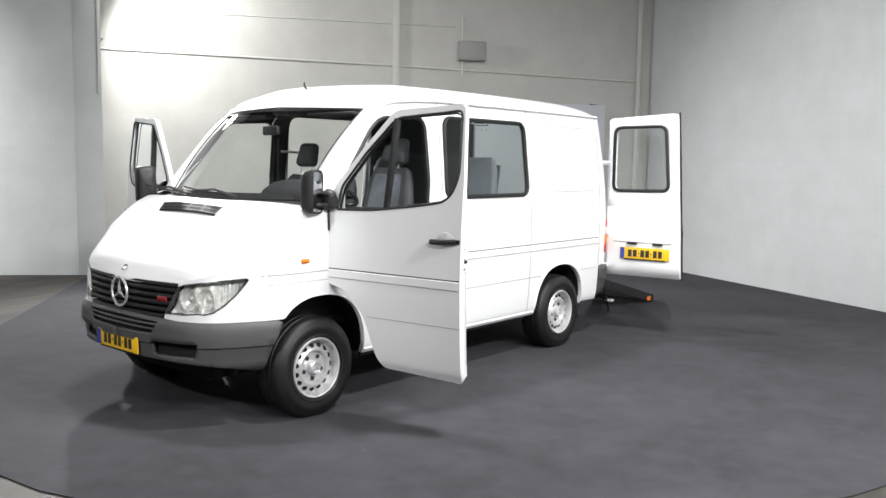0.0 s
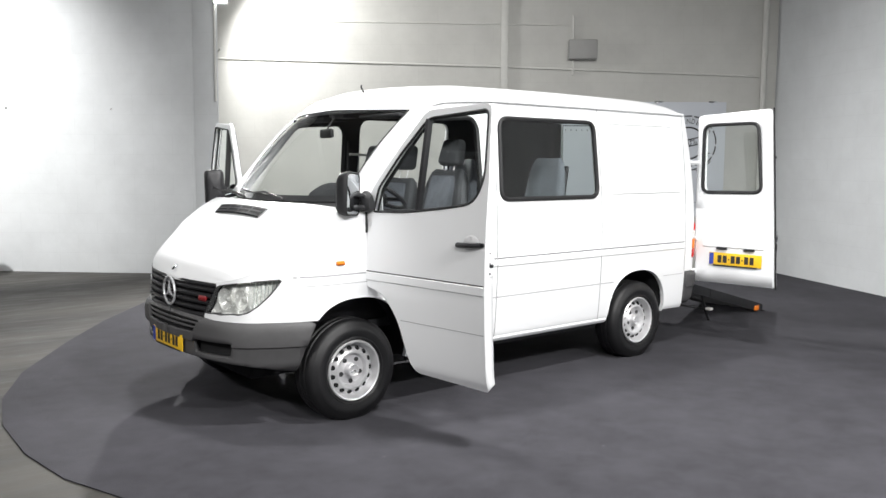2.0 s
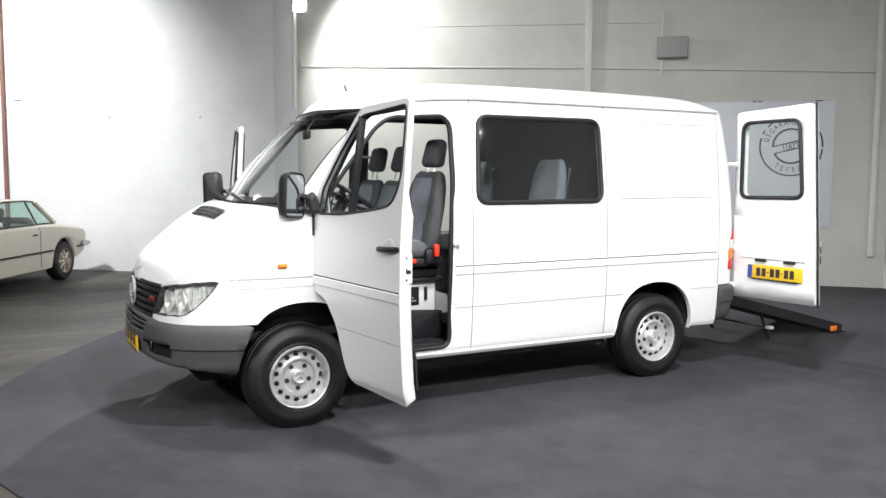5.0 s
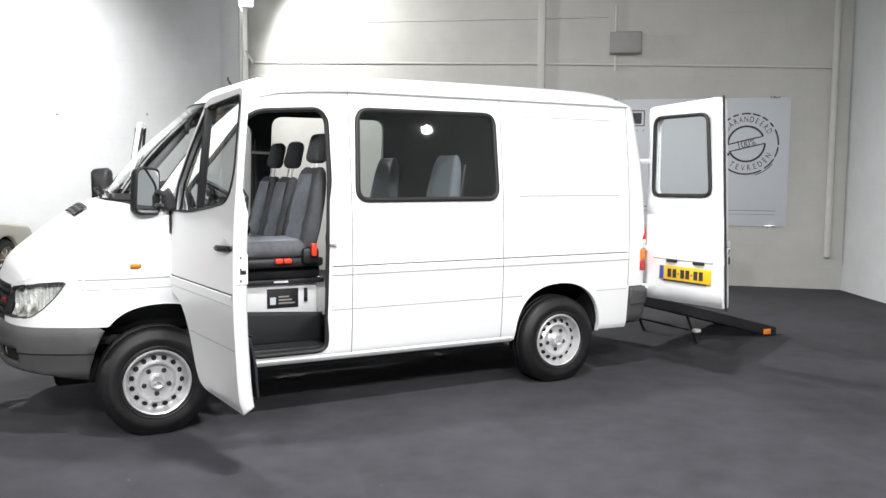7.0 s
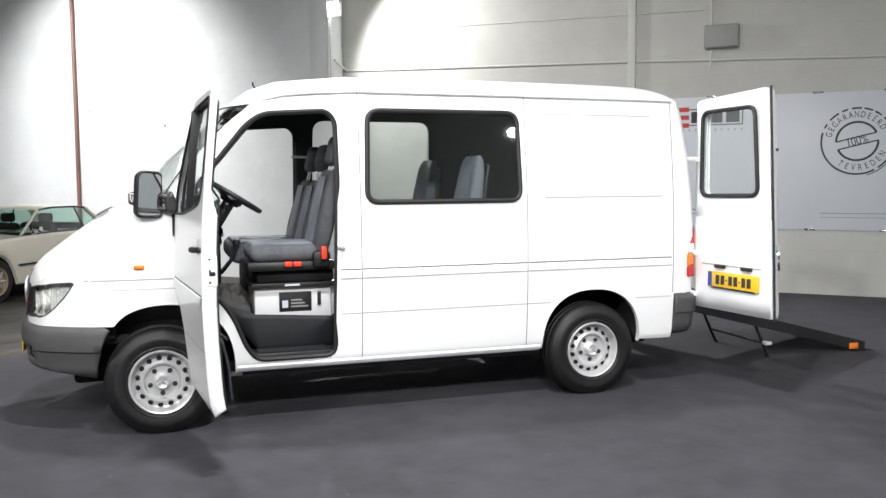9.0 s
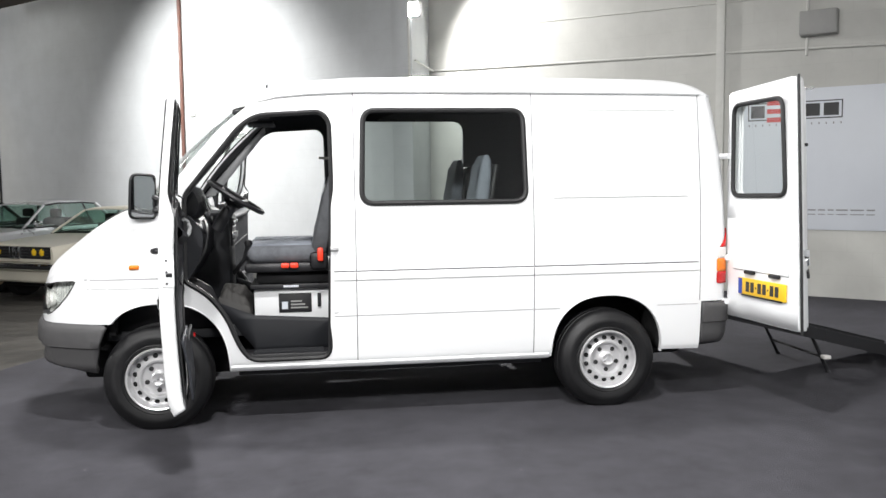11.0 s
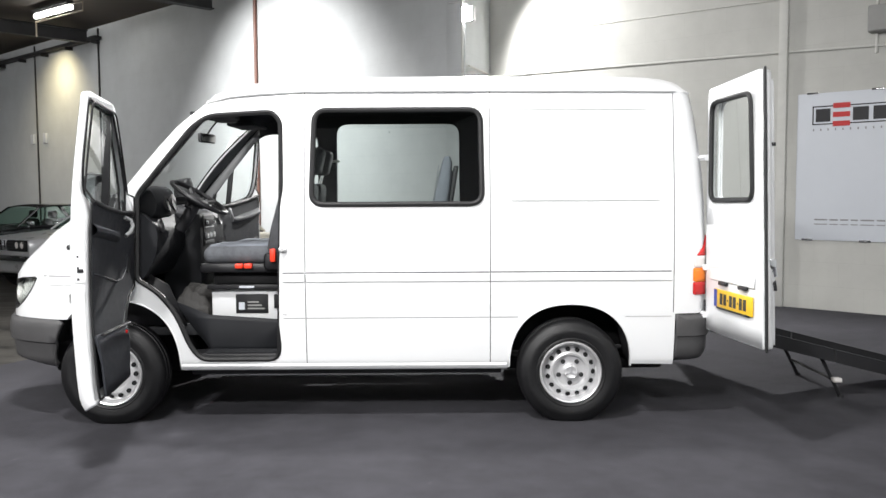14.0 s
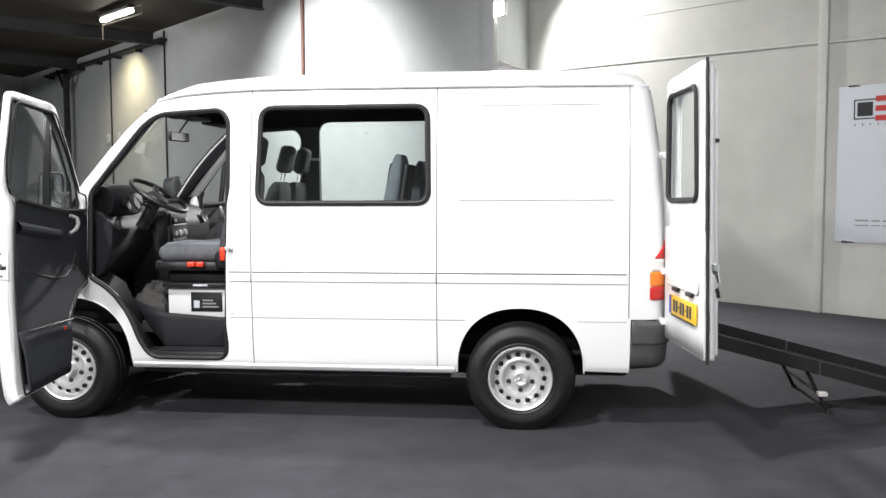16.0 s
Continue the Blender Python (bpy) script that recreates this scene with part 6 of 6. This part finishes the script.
for k in range(14):
    mark(1.46 + k * 0.087, 1.475 + k * 0.087, 2.235, 2.262, INK_GREY)
for z, h in ((1.128, 0.018), (1.075, 0.012)):
    s = 1.50
    while s < 2.95:
        w = 0.07 + 0.09 * ((s * 7.3) % 1)
        mark(s, s + w, z, z + h, INK_GREY)
        s += w + 0.03
    mark(3.62, 4.46, z - 0.03, z - 0.03 + h * 0.5, INK_GREY)
# the stamp
SC, SZ, SR = 4.035, 2.05, 0.44


def arc_bar(r0, r1, a0, a1, name="stamp_ring"):
    n = max(3, int(abs(a1 - a0) / 6))
    rows = [[(SC + r * math.cos(radians(a0 + (a1 - a0) * i / n)), SZ + r * math.sin(radians(a0 + (a1 - a0) * i / n)), 0.001) for r in (r0, r1)] for i in range(n + 1)]
    part(name, face_to(moved(loft(rows), flat), N), INK, ban)


for a0, a1 in ((-2, 28), (34, 44), (50, 62), (66, 80), (84, 100), (106, 116), (122, 140), (148, 156), (164, 300), (306, 330), (335, 354)):
    arc_bar(SR - 0.022, SR, a0, a1)
arc_bar(SR + 0.012, SR + 0.024, 286, 322)


def segment_outline(top):
    tilt = 14
    a0, a1 = (tilt + 12, 180 + tilt - 12) if top else (180 + tilt + 12, 360 + tilt - 12)
    arc_bar(0.235, 0.262, a0, a1)
    r = 0.25
    p = [(SC + r * math.cos(radians(a)), SZ + r * math.sin(radians(a))) for a in (a0, a1)]
    (x0, z0), (x1, z1) = p
    L = math.hypot(x1 - x0, z1 - z0)
    m = flat @ Matrix.Translation((x0, z0, 0.001)) @ Matrix.Rotation(math.atan2(z1 - z0, x1 - x0), 4, "Z")
    part("stamp_rule", moved(boxed(0, L, -0.008, 0.008, 0, 0.001), m), INK, ban, smooth=False)


segment_outline(True)
segment_outline(False)
writing("stamp_words", "100%", 0.17, INK, flat @ Matrix.Translation((SC, SZ, 0.001)) @ Matrix.Rotation(radians(14), 4, "Z"), ban, 0.72, 0.0005)
for text, mid, step, turn in (("GEGARANDEERD", 98, -12.2, -90), ("TEVREDEN", 284, 13.5, 90)):
    for k, ch in enumerate(text):
        a = mid + step * (k - (len(text) - 1) / 2)
        r = 0.345
        m = flat @ Matrix.Translation((SC + r * math.cos(radians(a)), SZ + r * math.sin(radians(a)), 0.001)) @ Matrix.Rotation(radians(a + turn), 4, "Z")
        writing("stamp_letter", ch, 0.115, INK, m, ban, 0.72, 0.0005)

# floodlight on the wall end
sp = thing("floodlight", "lit floodlight on a bracket high on the wall end", "lamp", (2.62, 7.40, 4.0))
part("lamp_head", boxed(-0.10, 0.10, -0.05, 0.05, -0.11, 0.12, 0.03, 3, Matrix.Translation((2.60, 7.39, 4.13)) @ Matrix.Rotation(radians(-40), 4, "Z")), STEEL, sp)
part("lamp_glass", boxed(-0.09, 0.09, -0.062, -0.051, -0.10, 0.10, 0.004, 2, Matrix.Translation((2.60, 7.39, 4.13)) @ Matrix.Rotation(radians(-40), 4, "Z")), glow("floodlight_glow", (1.0, 1.0, 1.0), 60), sp)
part("lamp_arm", tube(bmesh.new(), [(2.30, 7.60, 4.34), (2.52, 7.44, 4.33), (2.60, 7.39, 4.27)], 0.012, 6), STEEL, sp)
part("lamp_pole", tube(bmesh.new(), [on_wall(s_end - 0.03, 2.6, 0.03, CL), on_wall(s_end - 0.03, 4.4, 0.03, CL)], 0.02, 8), PALE_PIPE, sp)

# ceiling steel and a fluorescent lamp
for k, (s, off) in enumerate(((-9.5, 0), (-14.9, 0), (-20.5, 0), (-3.5, 0))):
    a, b = on_wall(s, 5.22, 0.3, CL), on_wall(s, 5.22, 14.0, CL)
    bm = bmesh.new()
    for dz, w in ((-0.14, 0.09), (0.13, 0.09), (0.0, 0.012)):
        h = 0.012 if w > 0.05 else 0.13
        p = [a + D * -w + Vector((0, 0, dz - h)), a + D * w + Vector((0, 0, dz - h)), a + D * w + Vector((0, 0, dz + h)), a + D * -w + Vector((0, 0, dz + h))]
        q = [v + (b - a) for v in p]
        vs, ws = [bm.verts.new(v) for v in p], [bm.verts.new(v) for v in q]
        for i in range(4):
            bm.faces.new((vs[i], vs[(i + 1) % 4], ws[(i + 1) % 4], ws[i]))
        bm.faces.new(vs[::-1]), bm.faces.new(ws)
    bmesh.ops.recalc_face_normals(bm, faces=bm.faces)
    tagged(part("roof_beam", bm, IRON, smooth=False), "dark steel beam under the hall roof", "beam", "roof beams")
tray = thing("cable_tray", "dark cable tray along the top of the wall", "cable tray", on_wall(-19.0, 5.2, 0.1, CL))
part("tray_body", moved(boxed(-24.0, -14.7, 5.16, 5.24, 0.03, 0.22, 0.01), wall_m(0, 0, 0, CL)), IRON, tray)
for k in range(7):
    part("tray_bracket", moved(boxed(-23.6 + 1.45 * k, -23.56 + 1.45 * k, 5.08, 5.16, 0.005, 0.20, 0.004), wall_m(0, 0, 0, CL)), IRON, tray)
fl = thing("fluorescent_lamp", "lit fluorescent lamp in a rusty frame under the roof", "lamp", on_wall(-13.0, 5.3, 1.9, CL))
ta, tb = on_wall(-13.85, 5.32, 1.9, CL), on_wall(-12.15, 5.27, 1.9, CL)
part("lamp_tube", tube(bmesh.new(), [ta, tb], 0.055, 10), glow("tube_glow", (1.0, 0.97, 0.93), 16), fl)
part("lamp_tray", tube(bmesh.new(), [ta + Vector((0, 0, 0.09)), tb + Vector((0, 0, 0.09))], 0.05, 6, flat=2.0), IRON, fl)
ca, cb = on_wall(-13.84, 5.19, 1.9, CL), on_wall(-11.6, 5.12, 1.9, CL)
part("frame_rod", tube(bmesh.new(), [ca, cb], 0.016, 6), RUST_PALE, fl)
part("frame_rod", tube(bmesh.new(), [ca + Vector((0, 0, 0.03)), on_wall(-13.84, 4.88, 1.9, CL)], 0.016, 6), RUST_PALE, fl)
part("frame_rod", tube(bmesh.new(), [cb, cb + Vector((0, 0, 0.17)), tb + Vector((0, 0, 0.06))], 0.014, 6), RUST_PALE, fl)
part("frame_rod", tube(bmesh.new(), [ca, on_wall(-13.0, 5.24, 1.9, CL), on_wall(-12.95, 5.27, 1.9, CL)], 0.014, 6), RUST_PALE, fl)
col = thing("steel_column", "dark steel column with brackets against the wall", "column", on_wall(-21.6, 0, 0.3, CL))
part("column_shaft", moved(boxed(-0.06, 0.06, 0.0, 5.3, 0.2, 0.36, 0.01), wall_m(-21.6, 0, 0, CL)), IRON, col)
for s in (-1, 1):
    part("column_brace", tube(bmesh.new(), [on_wall(-21.6, 4.5, 0.31, CL), on_wall(-21.6 + s * 0.7, 5.2, 0.31, CL)], 0.05, 6), IRON, col)

# ---- parked saloons by the far wall ----
def saloon(name, label, paint, m, fog=None):
    """An angular saloon, nose towards +x, standing on z = 0."""
    car = thing(name, label, "car", m.translation, group="parked cars")

    def put(nm, bm, mat, parent=None, **kw):
        return part(nm, moved(bm, m), mat, parent or car, **kw)

    front, rear, wide = 1.31, -1.20, 0.715
    top = [(-1.95, 0.70), (-1.90, 0.745), (-1.80, 0.765), (-1.05, 0.86), (-0.5, 0.875), (0.4, 0.87), (0.8, 0.855), (1.3, 0.825), (1.75, 0.79), (1.90, 0.775), (1.93, 0.765)]
    low = [(-1.95, 0.44), (-1.80, 0.36), (-1.4, 0.25), (-0.7, 0.20), (0.8, 0.20), (1.5, 0.27), (1.85, 0.36), (1.93, 0.56)]
    rows = []
    xs = sorted(set([-1.95, -1.92, -1.88, 1.84, 1.88, 1.91, 1.93] + [round(-1.80 + 0.065 * k, 3) for k in range(56)]))
    for x in xs:
        z0, z1 = curve_at(low, x), curve_at(top, x)
        for c in (front, rear):
            if abs(x - c) < 0.335:
                z0 = max(z0, 0.29 + 0.33 * math.sqrt(1 - ((x - c) / 0.335) ** 2))
        w = wide - 0.05 * max(abs(x) - 1.2, 0) ** 2 - 0.03 * max(abs(x) - 1.85, 0) / 0.1
        flare = max([0.018 * max(1 - abs(x - c) / 0.45, 0) for c in (front, rear)])
        z0 = min(z0, z1 - 0.14)
        mid = max(z0 + 0.04, 0.60)
        half = [(x, w * 0.90 + flare, z0), (x, w * 0.965 + flare, z0 + 0.02), (x, w, mid), (x, w + 0.004, max(mid + 0.01, z1 - 0.11)), (x, w * 0.985, z1 - 0.045), (x, w * 0.94, z1 - 0.010), (x, w * 0.5, z1 + 0.008)]
        rows.append(half + [(p, -q, r) for p, q, r in half[::-1]])
    bm = loft(rows)
    bm.verts.ensure_lookup_table()
    n = len(rows[0])
    bm.faces.new([v for v in bm.verts[:n]])
    bm.faces.new([v for v in bm.verts[-n:]])
    bmesh.ops.recalc_face_normals(bm, faces=bm.faces)
    put("body", bm, paint, angle=28)
    put("underbody", boxed(-1.75, 1.75, -0.52, 0.52, 0.20, 0.62, 0.05), CAVITY_SHADE)
    # cabin: glass, roof and pillars
    belt = [(-1.10, 0.60, 0.858), (-0.52, 0.655, 0.872), (0.30, 0.665, 0.868), (0.78, 0.63, 0.855)]
    roof = [(-0.74, 0.49, 1.185), (-0.46, 0.515, 1.205), (0.02, 0.515, 1.207), (0.27, 0.49, 1.18)]
    for sgn in (1, -1):
        bm = loft([[Vector((p, q * sgn, r)) for p, q, r in belt], [Vector((p, q * sgn, r)) for p, q, r in roof]])
        put("side_glass", face_to(bm, (0, sgn, 0)), CAR_GLASS)
    for k, face, nm in ((0, (-1, 0, 1), "rear_glass"), (3, (1, 0, 1), "windscreen")):
        b, r = belt[k], roof[k]
        put(nm, face_to(loft([[b, (b[0], -b[1], b[2])], [r, (r[0], -r[1], r[2])]]), face), CAR_GLASS)
    rows = [[(p, k * q, r + 0.012 + 0.020 * (1 - k * k)) for k in (-1, -0.85, -0.5, 0, 0.5, 0.85, 1)] for p, q, r in roof]
    put("roof", face_to(loft(rows), (0, 0, 1)), paint, thick=0.02)
    # cabin fittings in near-black, the shade behind the glass put into their colour
    put("dash_top", boxed(0.45, 0.76, -0.56, 0.56, 0.80, 0.875, 0.03), CAVITY_SHADE)
    put("rear_shelf", boxed(-1.0, -0.68, -0.55, 0.55, 0.78, 0.86, 0.03), CAVITY_SHADE)
    put("rear_bench", boxed(-0.72, -0.50, -0.52, 0.52, 0.50, 0.965, 0.08, 3), CAVITY_SHADE)
    for sgn in (1, -1):
        for k, r, mat in ((0, 0.030, paint), (1, 0.013, BLACK), (3, 0.018, paint)):
            p, q = Vector(belt[k]), Vector(roof[k])
            p.y, q.y = p.y * sgn, q.y * sgn
            put("pillar", tube(bmesh.new(), [p, q], r, 8, flat=1.5 if k == 0 else 1.0), mat)
        put("window_frame", tube(bmesh.new(), [Vector((p, (q + 0.006) * sgn, r)) for p, q, r in roof], 0.013, 6), BLACK)
        put("window_frame", tube(bmesh.new(), [Vector((p, (q + 0.008) * sgn, r + 0.004)) for p, q, r in belt], 0.011, 6), BLACK)
        put("side_strip", tube(bmesh.new(), [(x, (wide + 0.006 - 0.05 * max(abs(x) - 1.2, 0) ** 2) * sgn, 0.475) for x in (-0.83, -0.3, 0.3, 0.94)], 0.014, 6), BLACK)
        put("side_strip", tube(bmesh.new(), [(x, (wide + 0.006 - 0.05 * max(abs(x) - 1.2, 0) ** 2) * sgn, 0.475) for x in (-1.92, -1.75, -1.56)], 0.014, 6), BLACK)
        put("door_seam", tube(bmesh.new(), [(-0.50, (wide + 0.001) * sgn, 0.26), (-0.50, (wide + 0.004) * sgn, 0.76), (-0.50, (wide - 0.01) * sgn, 0.83)], 0.004, 4), BLACK)
        put("door_handle", boxed(-0.42, -0.30, (wide + 0.006) * sgn - 0.01, (wide + 0.006) * sgn + 0.01, 0.72, 0.742, 0.005), BLACK)
        mirror = put("door_mirror", boxed(0.54, 0.63, 0.73 * sgn - 0.06, 0.73 * sgn + 0.07, 0.885, 0.965, 0.025, 3), CHROME)
        put("mirror_foot", boxed(0.57, 0.62, 0.64 * sgn - 0.03, 0.64 * sgn + 0.06, 0.855, 0.89, 0.01), CHROME, mirror)
        seat = put("seat", cushion(-0.12, 0.02, 0.32 * sgn - 0.21, 0.32 * sgn + 0.21, 0.5, 0.98, 0.06), CAVITY_SHADE)
        put("headrest", cushion(-0.14, -0.05, 0.32 * sgn - 0.11, 0.32 * sgn + 0.11, 0.99, 1.12, 0.04), CAVITY_SHADE, seat)
        for x in (rear, front):
            hub = Matrix.Translation((x, 0.70 * sgn, 0.292)) @ Matrix.Rotation(radians(-90 * sgn), 4, "X")
            w = put("wheel", lathe(bmesh.new(), [(0.17, -0.18), (0.27, -0.18), (0.29, -0.15), (0.292, -0.03), (0.265, 0.0), (0.185, 0.0), (0.17, -0.02)], 32, hub), RUBBER)
            put("rim", lathe(bmesh.new(), [(0.185, 0.002), (0.168, -0.006), (0.155, -0.045), (0.08, -0.03), (0.05, -0.005), (0, -0.005)], 28, hub), BRONZE, w)
            for k in range(8):
                put("spoke", tube(bmesh.new(), [hub @ Vector((0.045 * math.cos(a), 0.045 * math.sin(a), -0.002)) for a in (k * math.pi / 4,)] + [hub @ Vector((0.160 * math.cos(a), 0.160 * math.sin(a), -0.020)) for a in (k * math.pi / 4,)], 0.011, 5), BRIGHT, w)
        for y in (0.33, 0.47):
            ring = Matrix.Translation((1.905, y * sgn, 0.688)) @ Matrix.Rotation(radians(90), 4, "Y")
            lamp = put("headlight", lathe(bmesh.new(), [(0.0, 0.045), (0.03, 0.042), (0.052, 0.030), (0.058, 0.015)], 20, ring), fog or CLEAR_LENS)
            put("lamp_ring", lathe(bmesh.new(), [(0.057, 0.014), (0.061, 0.034), (0.067, 0.030), (0.067, 0.010)], 20, ring), BLACK, lamp)
        put("tail_light", boxed(-1.985, -1.94, 0.42 * sgn - 0.18, 0.42 * sgn + 0.18, 0.58, 0.68, 0.01), RED)
        # chrome-framed kidney
        kid = bmesh.new()
        for y0, y1, z0, z1 in ((0.012, 0.024, 0.60, 0.765), (0.082, 0.094, 0.60, 0.765), (0.024, 0.082, 0.60, 0.612), (0.024, 0.082, 0.753, 0.765)):
            box(kid, 1.92, 1.968, min(y0 * sgn, y1 * sgn), max(y0 * sgn, y1 * sgn), z0, z1, 0.003)
        frame_part = put("kidney_frame", kid, CHROME)
        put("kidney_bar", boxed(1.925, 1.95, 0.053 * sgn - 0.003, 0.053 * sgn + 0.003, 0.612, 0.753, 0.001), CHROME, frame_part)
        put("wiper", tube(bmesh.new(), [(0.80, 0.30 * sgn - 0.1, 0.868), (0.70, 0.30 * sgn + 0.2, 0.925)], 0.006, 5), BLACK)
    put("grille", boxed(1.88, 1.938, -0.62, 0.62, 0.60, 0.762, 0.008), CAVITY_SHADE)
    for z in (0.64, 0.68, 0.72):
        put("grille_bar", boxed(1.936, 1.944, -0.60, 0.60, z - 0.003, z + 0.003, 0.001), IRON)
    for x, sgn in ((-1.98, -1), (1.97, 1)):
        bar = [(x - 0.28 * sgn, -0.70), (x - 0.04 * sgn, -0.685), (x, -0.62), (x + 0.015 * sgn, 0), (x, 0.62), (x - 0.04 * sgn, 0.685), (x - 0.28 * sgn, 0.70)]
        bumper = put("bumper", tube(bmesh.new(), [(p, q, 0.50) for p, q in bar], 0.042, 8), CAR_BUMPER)
        put("bumper_strip", tube(bmesh.new(), [(p + 0.030 * sgn, q * 1.03, 0.50) for p, q in bar], 0.018, 6), BLACK, bumper)
    put("front_apron", boxed(1.70, 1.90, -0.64, 0.64, 0.27, 0.57, 0.05, 3), paint)
    return car


CAR_GLASS = glass_material("car_glass", (0.62, 0.76, 0.71), 1.0)
CAR_BUMPER = material("dull_chrome", (0.42, 0.43, 0.45), 0.22, metal=1.0, vary=0.05)
BRONZE = material("bronze_rim", (0.34, 0.27, 0.19), 0.4, metal=0.6, vary=0.05)
CREAM = material("cream_car_paint", (0.60, 0.57, 0.48), 0.3, vary=0.02, coat=0.3, polish=0.01)
SILVER = material("silver_car_paint", (0.60, 0.61, 0.63), 0.28, metal=0.4, vary=0.02, coat=0.3, polish=0.01)
NIGHT = material("black_car_paint", (0.012, 0.013, 0.015), 0.25, vary=0.05, coat=0.4, polish=0.01)
YELLOW_LENS = material("yellow_lens", (0.85, 0.55, 0.03), 0.2, vary=0.05)


def parked(x, y, heading, tall=1.0):
    return Matrix.Translation((x, y, 0)) @ Matrix.Rotation(radians(heading), 4, "Z") @ Matrix.Diagonal((1, 1, tall, 1))


saloon("saloon_car", "cream angular saloon with yellow headlights by the pale wall", CREAM, parked(-1.89, 8.14, 237.7), YELLOW_LENS)
saloon("saloon_car", "silver angular saloon parked on the concrete", SILVER, parked(-3.44, 9.17, 236, 1.06))
saloon("saloon_car", "black angular saloon parked at the end of the row", NIGHT, parked(-5.35, 10.45, 236, 1.06))
